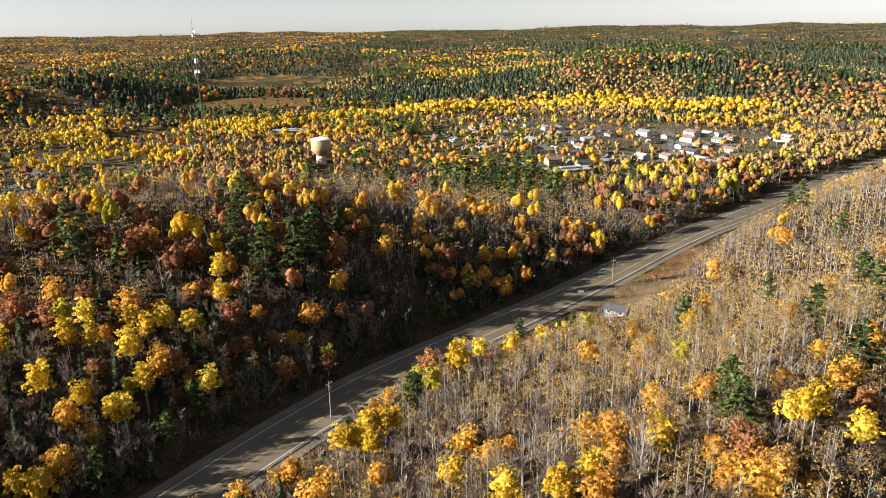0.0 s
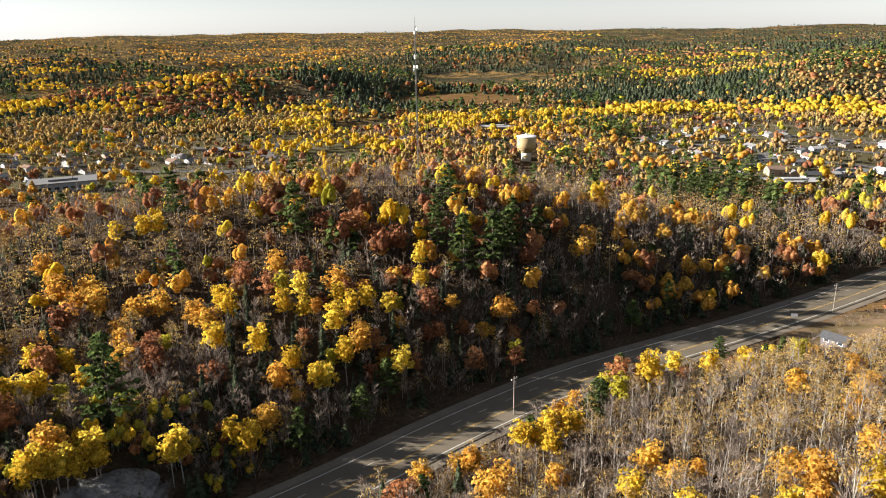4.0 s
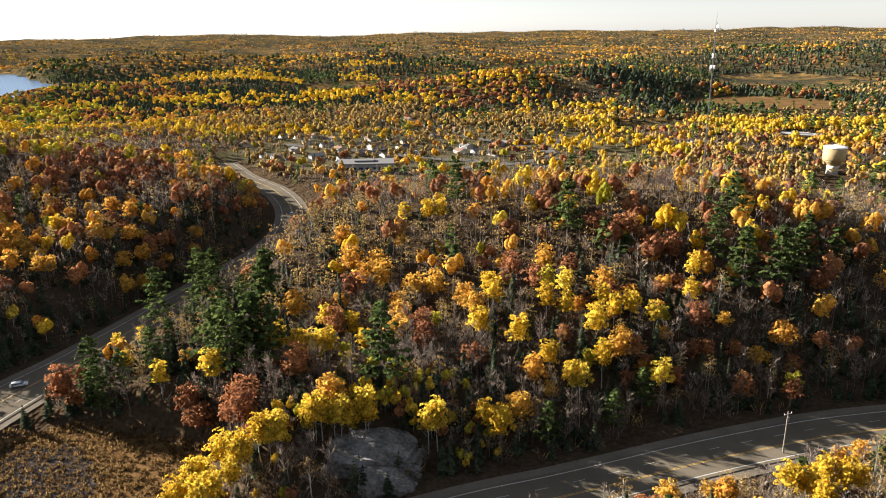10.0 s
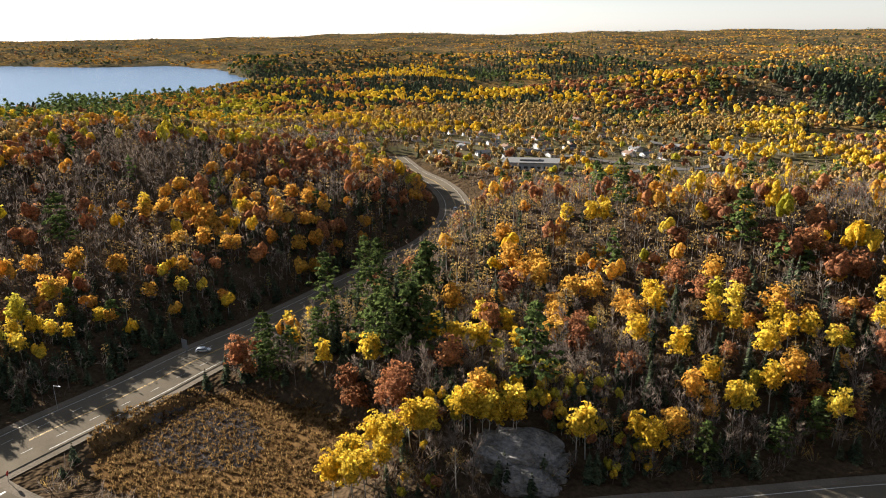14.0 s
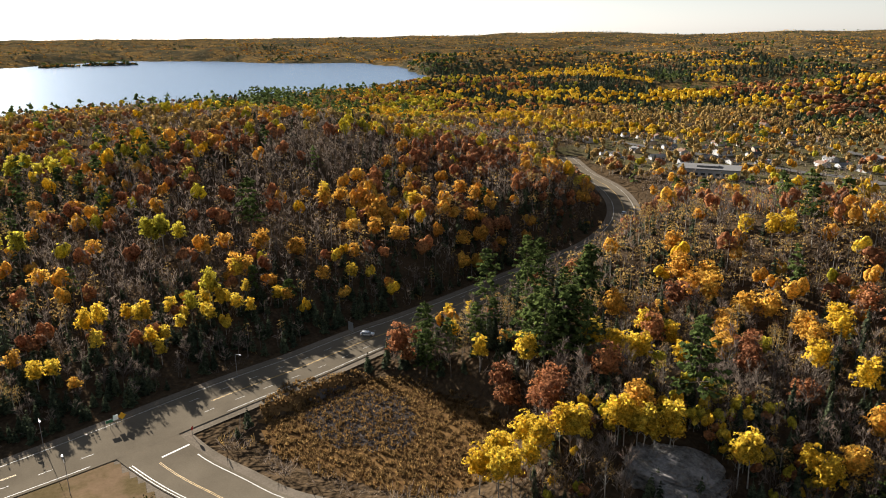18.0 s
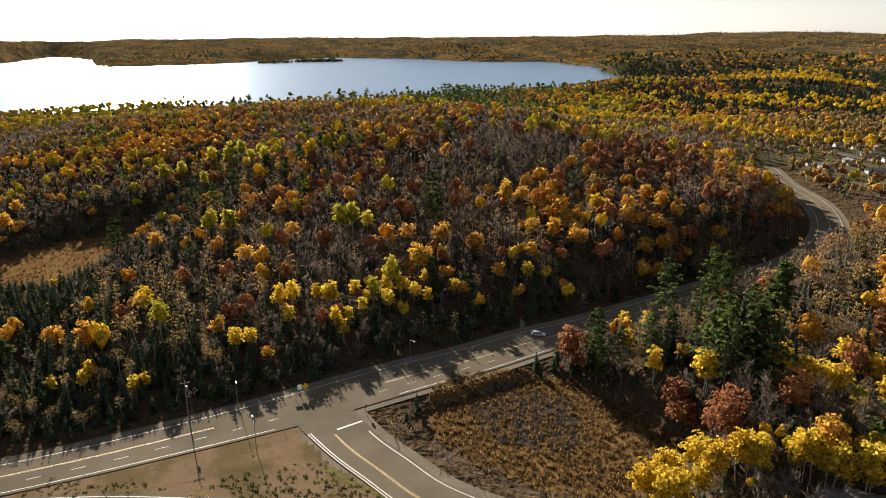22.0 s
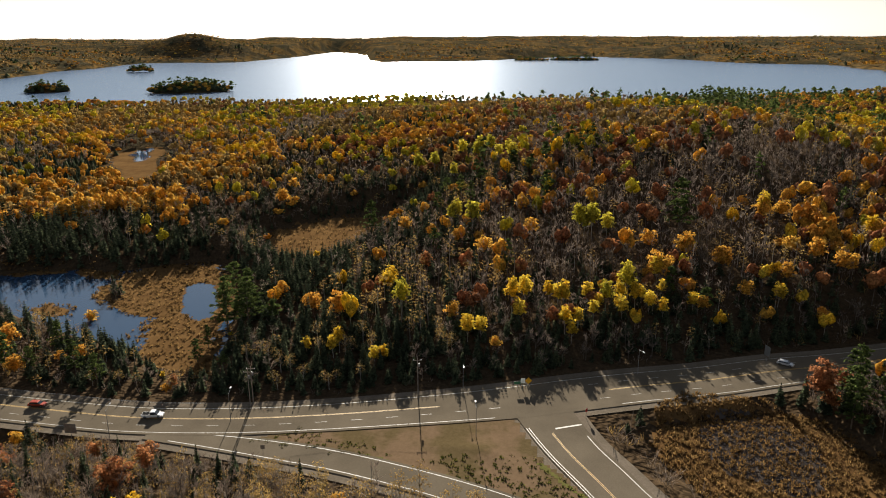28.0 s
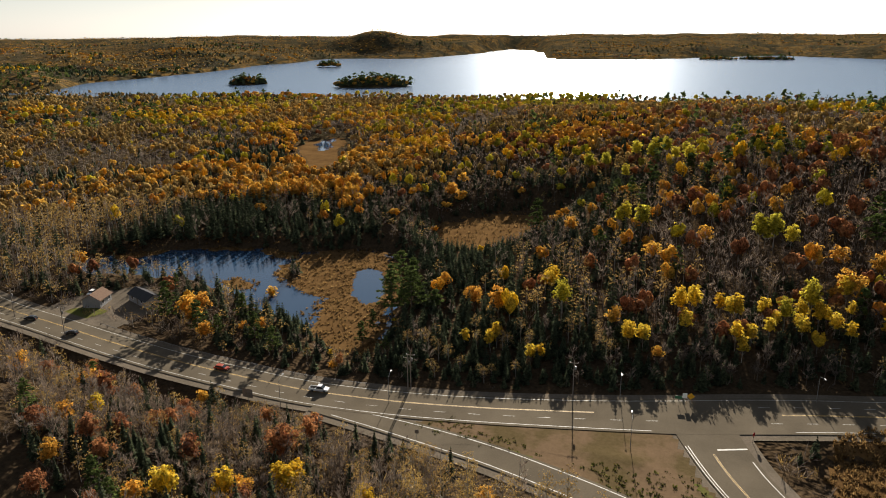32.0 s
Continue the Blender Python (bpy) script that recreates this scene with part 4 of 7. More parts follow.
# stands of one mixture: outline, shares
STANDS = [
    ([(-323, -273), (-358, -231), (-342, -195), (-366, -180), (-301, -147), (-250, -118), (-240, -260)], {"spruce": 7, "dull": 0.5, "lime": 0.15, "orange": 0.25}),
    ([(-413, -345), (-461, -306), (-374, -198), (-329, -178), (-341, -221), (-323, -273)], {"orange": 3.2, "sere": 1.0, "yellow": 0.6, "spruce": 0.9, "dull": 0.6}),
    ([(-596, -490), (-630, -405), (-507, -285), (-414, -244), (-413, -345)], {"spruce": 5, "orange": 0.5, "dull": 0.6, "yellow": 0.3}),
    ([(-815, -664), (-897, -495), (-682, -250), (-455, -179), (-468, -246), (-668, -371), (-622, -511)], {"orange": 3.2, "yellow": 0.9, "sere": 0.9, "lime": 0.3, "spruce": 0.7}),
    ([(-415, -242), (-396, -209), (-470, -164), (-405, -82), (-330, -60), (-300, -69), (-335, -114), (-289, -127), (-348, -160)], {"spruce": 2.6, "dull": 1.2, "orange": 1.0, "sere": 1.0, "lime": 0.3, "yellow": 0.2}),
    ([(-288, -141), (-248, -101), (-204, -87), (-197, -100)], {"pine": 3, "spruce": 3, "dull": 0.3}),
    ([(-300, -80), (-230, -85), (-200, -60), (-190, 20), (-205, 60), (-235, 40), (-270, -20)], {"dull": 1.8, "spruce": 1.2, "sere": 1.9, "rust": 0.7, "orange": 0.95, "yellow": 0.3, "lime": 0.25}),
    ([(-235, 60), (-270, -20), (-340, -50), (-400, 0), (-390, 120), (-300, 150)], {"dull": 2.3, "rust": 0.8, "sere": 1.6, "bare": 0.1, "yellow": 0.3, "lime": 0.3, "orange": 0.75, "spruce": 0.35, "pine": 0.1}),
    ([(-400, 0), (-400, 130), (-470, 190), (-620, 160), (-640, -60), (-560, -170), (-455, -165), (-400, -80)], {"dull": 1.7, "orange": 1.3, "sere": 1.4, "rust": 0.6, "lime": 0.7, "yellow": 0.4, "spruce": 0.6, "pine": 0.25}),
    ([(-160, -140), (-215, -120), (-225, 60), (-200, 62), (-184, 0), (-166, -60)], {"spruce": 3.6, "dull": 1.8, "yellow": 0.25, "lime": 0.3, "sere": 1.4, "orange": 0.4}),
    ([(-60, -40), (-140, -75), (-150, -130), (-150, -260), (-60, -260)], {"dull": 2.8, "spruce": 1.8, "rust": 0.7, "sere": 0.7, "orange": 0.35, "yellow": 0.04}),
    ([(-60, 250), (-100, 290), (-60, 345), (20, 390), (40, 350), (-20, 290)], {"sere": 2.2, "dull": 1.6, "bare": 0.1, "rust": 0.6, "pine": 0.3, "orange": 1.2, "yellow": 0.25}),
    ([(-150, 118), (-110, 112), (-70, 155), (-15, 225), (-45, 255), (-110, 195), (-150, 150)], {"dull": 2.2, "spruce": 1.8, "rust": 0.5, "sere": 1.2, "orange": 0.5, "yellow": 0.15, "bare": 0.12, "lime": 0.2}),
    ([(-45, 250), (15, 246), (62, 290), (72, 350), (25, 372), (-30, 325)], {"sere": 2.3, "orange": 2.0, "dull": 1.3, "pine": 0.4, "spruce": 0.5, "yellow": 0.35, "rust": 0.5}),
    ([(0, 450), (44, 460), (66, 415), (66, 370), (36, 372), (0, 385)], {"pine": 1.6, "spruce": 0.8, "sere": 1.5, "dull": 0.8, "orange": 0.4, "yellow": 0.4}),
    ([(-225, 140), (-190, 150), (-110, 205), (-60, 255), (-85, 285), (-140, 265), (-210, 195)], {"sere": 3.2, "orange": 0.9, "dull": 1.3, "bare": 0.2, "yellow": 0.6, "rust": 0.3, "lime": 0.3, "pine": 0.08}),
]


# golden aspen stands: x, y, along, across, turn
GOLD_STANDS = [(-82, 794, 60, 24, 10), (20, 850, 75, 26, 12), (134, 882, 60, 26, 0), (-180, 745, 50, 22, 20), (-907, 560, 90, 45, 40), (-800, 700, 130, 40, 20), (-640, 705, 60, 30, 20),
               (-338, 685, 55, 26, 10), (-225, 545, 36, 18, 10), (-560, 420, 60, 24, 30), (-700, 330, 80, 30, 60), (-1150, 900, 160, 60, 30), (-500, 1150, 180, 60, 10), (250, 800, 60, 26, 160)]


def species(x, y, rng):
    """Which kind grows where: weights by stand, then a draw."""
    n1, n2, n3 = value_noise(x, y, 95, 21), value_noise(x, y, 45, 22), value_noise(x, y, 200, 23)
    n4 = value_noise(x * 0.8, y, 330, 24)
    r = np.hypot(x, y)
    far, mid = smooth(600, 1100, r), smooth(380, 560, r)
    W = {
        "yellow": 0.10 + 0.9 * smooth(0.25, 0.6, n1), "lime": 0.05 + 0.12 * smooth(0.3, 0.7, n2),
        "orange": 0.12 + 0.5 * smooth(0.3, 0.7, n2), "rust": 0.14 + 0.25 * smooth(0.1, 0.6, -n2),
        "sere": 0.45 + 0.3 * smooth(0, 0.5, n3), "bare": 0.5 * (1 - 0.8 * far), "dull": 0.55 * (1 - 0.6 * far),
        "spruce": 0.22 + 1.0 * smooth(0.2, 0.6, -n1), "pine": 0.04 + 0.3 * smooth(0.3, 0.7, -n3)}
    east = smooth(10, 45, (x + 46) * 0.78 - (y - 148) * 0.62)      # the sunlit slope beyond the side road
    W["bare"] = W["bare"] + 0.9 * east
    W["sere"] = W["sere"] + 1.7 * east
    for k in ("spruce", "rust", "dull", "lime", "pine"):
        W[k] = W[k] * (1 - 0.88 * east)
    W["yellow"], W["orange"] = W["yellow"] * (1 - 0.4 * east), W["orange"] * (1 - 0.3 * east) + 0.08 * east
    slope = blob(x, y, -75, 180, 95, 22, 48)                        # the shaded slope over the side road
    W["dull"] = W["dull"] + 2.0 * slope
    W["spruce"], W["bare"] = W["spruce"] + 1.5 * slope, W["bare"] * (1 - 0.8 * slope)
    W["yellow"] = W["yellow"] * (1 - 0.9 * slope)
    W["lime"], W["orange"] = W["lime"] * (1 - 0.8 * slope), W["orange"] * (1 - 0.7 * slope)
    crest = blob(x, y, -170, 280, 110, 40, 35)
    W["sere"], W["rust"], W["bare"] = W["sere"] + 1.8 * crest, W["rust"] + 0.1 * crest, W["bare"] + 0.5 * crest
    W["orange"] = W["orange"] + 0.35 * crest
    W["spruce"] = W["spruce"] * (1 - 0.8 * crest)
    far_gold = sum(blob(x, y, gx_, gy_, ga_, gb_, gt_) for gx_, gy_, ga_, gb_, gt_ in GOLD_STANDS)
    gold = blob(x, y, -155, 358, 26, 22, 0) + blob(x, y, -104, 391, 34, 14, 0) + blob(x, y, -270, 562, 40, 28, 20) + 0.75 * far_gold
    W["yellow"], W["sere"] = W["yellow"] + 2.2 * gold, W["sere"] + 0.5 * gold
    west = blob(x, y, -330, 90, 110, 130)                           # the dark hill beyond the highway
    W["rust"], W["dull"] = W["rust"] + 0.55 * west, W["dull"] + 0.8 * west
    W["orange"], W["sere"] = W["orange"] + 0.75 * west, W["sere"] + 0.5 * west
    W["yellow"] = W["yellow"] * (1 - 0.3 * west)
    W["spruce"] = W["spruce"] * (1 - 0.7 * west)
    wet = blob(x, y, -215, -80, 40, 70) + blob(x, y, -330, -190, 90, 60) + blob(x, y, -260, -90, 60, 50) + 0.6 * blob(x, y, -420, -60, 90, 60)
    W["spruce"] = W["spruce"] + 5 * wet
    W["dull"] = W["dull"] + 0.8 * wet
    larch = blob(x, y, -480, -250, 110, 60, 40) + blob(x, y, -640, -120, 90, 60, 20) + blob(x, y, -420, -330, 60, 40)
    W["orange"] = W["orange"] + 2.4 * larch
    glade = blob(x, y, -450, -40, 90, 45, 60) + blob(x, y, -420, 60, 60, 60)
    W["lime"], W["yellow"] = W["lime"] + 0.9 * glade, W["yellow"] + 0.9 * glade
    band = blob(x, y, -190, -70, 22, 75) + 0.7 * blob(x, y, -215, 30, 16, 60, 0)
    W["spruce"] = W["spruce"] + 7 * band
    back = smooth(250, 400, -x) * (1 - smooth(60, 140, y))
    W["spruce"], W["dull"] = W["spruce"] + 0.9 * back, W["dull"] + 0.4 * back
    W["yellow"] = W["yellow"] * (1 - 0.4 * back)
    south = blob(x, y, -110, -200, 50, 90)
    W["rust"], W["sere"], W["orange"] = W["rust"] + 1.0 * south, W["sere"] + 0.6 * south, W["orange"] + 0.4 * south
    W["yellow"] = W["yellow"] * (1 - 0.7 * south)
    town = blob(x, y, 60, 570, 200, 110) + blob(x, y, -420, 470, 150, 120)
    W["yellow"], W["orange"], W["sere"], W["lime"] = W["yellow"] * (1 - 0.5 * town.clip(0, 1)) + 0.25 * town, W["orange"] + 0.3 * town, W["sere"] + 1.2 * town, W["lime"] + 0.4 * town
    W["pine"], W["dull"] = W["pine"] + 0.1 * town, W["dull"] + 0.8 * town
    W["spruce"] = W["spruce"] * (1 - 0.6 * np.minimum(town, 1))
    W["spruce"] = W["spruce"] + far * (2.0 + 3.6 * smooth(-0.15, 0.4, -n4))
    W["pine"] = W["pine"] + 0.25 * far
    W["yellow"] = W["yellow"] * (1 - 0.85 * far) + far * 3.0 * smooth(0.15, 0.4, n1) * smooth(0.1, 0.4, n4)
    W["sere"], W["orange"] = W["sere"] * (1 - 0.35 * far), W["orange"] * (1 - 0.6 * far)
    # beyond 1700 m dull leafless trees prevail, their grey-brown standing in for haze
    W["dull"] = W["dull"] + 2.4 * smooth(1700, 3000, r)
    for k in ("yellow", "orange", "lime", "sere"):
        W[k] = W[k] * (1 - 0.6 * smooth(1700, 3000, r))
    W["bare"] = W["bare"] * (1 - 0.5 * far)
    shore = smooth(1700, 2300, r) * smooth(200, 500, -x)        # the sunlit far shore of the lake
    W["spruce"], W["sere"], W["orange"] = W["spruce"] * (1 - 0.85 * shore), W["sere"] + 2.2 * shore, W["orange"] + 2.4 * shore
    W["bare"] = W["bare"] * (0.35 + 0.65 * east)
    plain_ = mid * (1 - far)                                       # leafy middle distance
    W["spruce"], W["pine"] = W["spruce"] * (1 - 0.55 * plain_), W["pine"] * (1 - 0.4 * plain_)
    W["sere"], W["orange"], W["dull"] = W["sere"] + 0.9 * plain_, W["orange"] + 0.1 * plain_, W["dull"] + 0.5 * plain_
    for poly, share in STANDS:
        m = smooth(-9, 9, -inside(poly, x, y) + 9 * value_noise(x, y, 18, 44))
        for k in W:
            W[k] = W[k] * (1 - 0.88 * m) + share.get(k, 0.0) * m
    lakeside = smooth(50, 62, np.degrees(np.arctan2(-x, y))) * smooth(450, 700, r) * (1 - smooth(1300, 1600, r))
    W["spruce"], W["pine"] = W["spruce"] * (1 - 0.75 * lakeside), W["pine"] * (1 - 0.5 * lakeside) + 0.03 * lakeside
    W["orange"], W["lime"], W["dull"] = W["orange"] + 1.0 * lakeside, W["lime"] + 0.5 * lakeside, W["dull"] + 0.7 * lakeside
    for k in W:
        W[k] = W[k] * (1 - 0.7 * gold.clip(0, 1))
    W["yellow"] = W["yellow"] + 8 * gold ** 2
    for k, f in (("yellow", 0.45), ("orange", 0.52), ("lime", 0.55), ("dull", 1.7), ("sere", 1.15)):
        W[k] = W[k] * (1 + (f - 1) * (1 - 0.6 * gold.clip(0, 1)))
    w = np.stack([np.maximum(W[k], 0.0) if k in W else 0 * x for k in ORDER])
    for k in range(len(ORDER)):
        w[k] = w[k] ** 1.25 * np.exp((1.5 - 0.9 * far) * value_noise(x, y, 58, 60 + k) + 2.6 * far * value_noise(x, y, 210, 100 + k) + 2.0 * mid * value_noise(x, y, 85, 140 + k) + 0.8 * (1 - 0.6 * far) * value_noise(x, y, 21, 80 + k))
    c = np.cumsum(w / w.sum(0), 0)
    return (rng.random(len(x))[None] > c).sum(0).clip(0, len(ORDER) - 1)


# x, y, radius of places kept free
CLEAR = [(h[0], h[1], 7.5) for spots in (HOUSES_EAST, HOUSES_MIDDLE, HOUSES_NORTH, HOUSES_WEST, HOUSES_EDGE) for h in spots]
CLEAR += [(-352, 362, 24), (80, 462, 18), (-146, 690, 20), (-90, 532, 10), (-86, 508, 15), (-82, 482, 13), (-78, 458, 11), (-145, 440, 4), (-75, 440, 11), (-72, 420, 8), (-103, 104, 12), (-96, 100, 9), (-110, 101, 8), (52, 208, 7)]


def growable(x, y):
    ok = road_gap(x, y) > 7.5 + 2.5 * value_noise(x, y, 12, 31)
    for poly, rim in ((POND, 1.5), (MARSH, 0.5), (BOG, 0), (FEN, 0), (FIELD, -1), (MEADOW, 0)):
        ok &= inside(poly, x, y) > rim
    ok &= inside(ISLAND, x, y) > 0
    ok &= inside(VERGE, x, y) > 0
    ok &= (inside(YARD, x, y) > 0) & (inside(BANK, x, y) > 0)
    ok &= inside(HOUSE_YARD, x, y) > 0
    for cx, cy, cr in CLEAR:
        ok &= np.hypot(x - cx, y - cy) > cr
    return ok


hw_line = ROADS[0][::2]
VERGE = [(-192, 34), (-190, 60), (-180, 76), (-160, 88), (-138, 92), (-122, 78), (-114, 56), (-140, 24), (-160, 18), (-175, 14)]
BANK = [(38, 231), (50, 243), (75, 269), (98, 298), (116, 312), (108, 290), (92, 268), (70, 264), (52, 248)]
YARD = [(42, 232), (50, 245), (66, 262), (84, 262), (92, 252), (76, 236), (60, 222), (50, 220)]
HOUSE_YARD = [(-172, -224), (-186, -226), (-206, -206), (-196, -184), (-168, -186)]
ISLAND = [(-147.5, -72), (-155, -60), (-163, -34), (-170.5, -9), (-166, -5), (-150, 1), (-137, 12), (-124, 22), (-128, 4), (-134, -10), (-139.5, -26), (-143, -40)]
rng = np.random.default_rng(5)


def young(x, y):
    """Cut-back strips beside the roads and the pond carry only young trees: the greatest size there."""
    gap = road_gap(x, y)
    strip_ = 0.22 + 0.026 * np.maximum(gap - 6, 0)
    bend = blob(x, y, -262, 180, 40, 26, -50) + blob(x, y, -285, 225, 30, 22, 0)
    side = smooth(-4, 6, (x + 46) * 0.78 - (y - 148) * 0.62) * smooth(170, 200, y) * (1 - smooth(360, 430, y))
    wetland = blob(x, y, -196, -175, 26, 60) + blob(x, y, -205, -120, 20, 30)
    hw_r = np.hypot(*ROADS[0][::2, :2].T)
    near_i = np.hypot(x[:, None] - ROADS[0][::2, 0], y[:, None] - ROADS[0][::2, 1]).argmin(1)
    front = (np.hypot(x, y) < hw_r[near_i]) & (y < -95) & (gap < 45) & (x < -80)
    here = np.clip(0.8 * bend + side + 0.9 * front, 0, 1)
    # the sunward banks
    d_hw = np.hypot(x[:, None] - ROADS[0][::2, 0], y[:, None] - ROADS[0][::2, 1])
    beyond = np.hypot(x, y) > np.hypot(*ROADS[0][::2, :2].T)[d_hw.argmin(1)]
    bank = beyond & (y > -150) & (y < 110) & (gap < 45)
    zz = land(x, y)
    cap_ = np.where(bank, ((gap + np.where(y < -4, 3.0, 13.0)) / 2.94 - np.maximum(zz, 0)) / 12.5, 2.0)
    above = (gap < 27) & (x > -110) & (y > 105) & (y < 330) & ((x + 46) * 0.78 - (y - 148) * 0.62 < 0)
    cap_ = np.where(above, ((gap + 20.0) / 2.94 - np.maximum(zz, 0)) / 12.5, cap_)
    out = 2 - here * (2 - np.minimum(strip_, 2))
    return np.minimum(np.minimum(out, np.maximum(cap_, np.where(gap > 22, np.where(y < 70, 0.5, 0.7), 0.4))), 2 - np.clip(1.5 * wetland, 0, 1) * 1.45)


def in_front(x, y):
    """Low growth on the near side of the open wet ground: the greatest size."""
    r = np.hypot(x, y)
    out = np.full(x.shape, 2.0)
    for d in (8, 16, 26, 38, 52):
        px, py = x * (1 + d / r), y * (1 + d / r)
        hit = np.zeros(x.shape, bool)
        for poly in (BOG, FEN, MARSH, MEADOW, YARD, BANK):
            hit |= inside(poly, px, py) < 0
        out = np.where(hit, np.minimum(out, (0.75 * d * 95 / r) / 12.5), out)
    for poly, wide_, low in ((BOG, 62, 0.38), (MARSH, 30, 0.6)):
        d = inside(poly, x, y)
        out = np.where((d > 0) & (d < wide_), np.minimum(out, low + 0.009 * d), out)
    return np.maximum(out, 0.2)


SPECIAL_AT = np.array([(x, y) for spots in SPECIAL.values() for x, y, s in spots])


def beside_marked(x, y):
    """How near the marked trees stand: 0 beside one, small on its sunny side, else 2."""
    out = np.full(x.shape, 2.0)
    sx, sy = -math.sin(radians(SUN_YAW)), math.cos(radians(SUN_YAW))
    for k in range(0, len(x), 4000):
        dx, dy = x[k:k + 4000, None] - SPECIAL_AT[:, 0], y[k:k + 4000, None] - SPECIAL_AT[:, 1]
        d = np.hypot(dx, dy)
        along_, off = dx * sx + dy * sy, np.abs(-dx * sy + dy * sx)
        low = ((along_ > 0) & (along_ < 16) & (off < 3.5)).any(1) | (d < 6).any(1)
        out[k:k + 4000] = np.where((d < 3.2).any(1), 0, np.where(low, 0.62, 2.0))
    return out


def town_gap(x, y):
    """Share of the trees that stand among the houses."""
    t = np.minimum(inside(TOWN_EAST, x, y), inside(TOWN_WEST, x, y))
    return 0.42 + 0.58 * smooth(-15, 12, t)


# from, to, spacing (beyond 900 m as an angle), level of detail
BANDS = [(96, 215, 3.9, 0), (215, 430, 4.7, 1), (430, 820, 5.2, 2), (820, 1900, 0.0076, 3), (1900, 4930, 0.0080, 4)]
stuff = {}
for lo, hi, space, level in BANDS:
    # one tree to a cell, shifted at random within it, so that the crowns close up evenly
    if level < 3:
        gx, gy = np.meshgrid(np.arange(-hi, hi, space), np.arange(-hi, hi, space))
        x, y = (g.ravel() + rng.uniform(-0.48, 0.48, g.size) * space for g in (gx, gy))
        r, yaw = np.hypot(x, y), np.degrees(np.arctan2(-x, y))
        ok = (r > lo) & (r < hi) & (yaw > -35) & (yaw < 145)
        x, y = x[ok], y[ok]
    else:
        gx, gy = np.meshgrid(np.arange(math.log(lo), math.log(hi), space), np.arange(radians(-35), radians(145), space))
        r, yaw = np.exp(gx.ravel() + rng.uniform(-0.5, 0.5, gx.size) * space), gy.ravel() + rng.uniform(-0.5, 0.5, gx.size) * space
        x, y = -np.sin(yaw) * r, np.cos(yaw) * r
    order = rng.permutation(len(x))
    x, y = x[order], y[order]
    ok = growable(x, y)
    x, y = x[ok], y[ok]
    z = land(x, y)
    ok = z > (-3.2 if level < 2 else -4.6)
    x, y, z = x[ok], y[ok], z[ok]
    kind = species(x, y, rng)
    size = rng.uniform(0.64, 1.14, len(x))
    if lo >= 1900:
        size = size * (1.05 - 0.3 * smooth(2200, 4200, np.hypot(x, y)))
    if level < 2:
        size = np.minimum(size, young(x, y))
        size = np.minimum(size, np.minimum(in_front(x, y), beside_marked(x, y)))
        thin = rng.random(len(x)) < town_gap(x, y)
        thin &= size > 0.05
        x, y, z, kind, size = x[thin], y[thin], z[thin], kind[thin], size[thin]
    elif level == 2:
        size = np.minimum(size, in_front(x, y))
        thin = rng.random(len(x)) < town_gap(x, y)
        x, y, z, kind, size = x[thin], y[thin], z[thin], kind[thin], size[thin]
    wide = np.full(len(x), (1.0, 1.05, 1.06, 1.2, 1.7)[level])
    if level < 2:
        wide = wide * np.clip(0.8 / np.maximum(size, 0.1), 1.0, 1.7)           # cut-back trees grow bushy
    stuff[lo] = (x, y, z, kind, size, wide, level)


def merged(name, x, y, z, kind, size, wide, level, label):
    """Many trees joined into one mesh."""
    V, Q, I, T, base = [], [], [], [], 0
    mats = []
    slot = {}
    for k in ORDER:
        for mname in (KINDS[k][1], KINDS[k][2]):
            if mname not in slot:
                slot[mname] = len(mats)
                mats.append(M[mname])
    for k, key in enumerate(ORDER):
        shape, bark, foliage = KINDS[key][:3]
        if (shape, level) not in SHAPES:
            continue
        for vi, pr in enumerate(SHAPES[shape, level]):
            pick = np.where((kind == k) & (np.arange(len(x)) % NEARV == vi))[0]
            if not len(pick) or not len(pr.v):
                continue
            a = rng.uniform(0, 2 * math.pi, len(pick))
            c, s = np.cos(a)[:, None], np.sin(a)[:, None]
            sz, wd = size[pick][:, None], (size[pick] * wide[pick])[:, None]
            px = (pr.v[:, 0] * c - pr.v[:, 1] * s) * wd + x[pick][:, None]
            py = (pr.v[:, 0] * s + pr.v[:, 1] * c) * wd + y[pick][:, None]
            pz = pr.v[:, 2] * sz + z[pick][:, None]
            V.append(np.stack([px, py, pz], -1).reshape(-1, 3).astype(np.float32))
            n = len(pr.v)
            Q.append((pr.q[None] + (np.arange(len(pick)) * n)[:, None, None] + base).reshape(-1, 4))
            I.append(np.tile(np.where(pr.m == WOOD, slot[bark], slot[foliage]), len(pick)))
            T.append(np.repeat(rng.uniform(0, 1, len(pick)), n))
            base += n * len(pick)
    me = mesh_of(name, np.vstack(V), np.vstack(Q), mats, np.concatenate(I), np.concatenate(T), flat=False)
    return tagged(new(name, me), label, "forest", kind="stuff")


TREES = {}


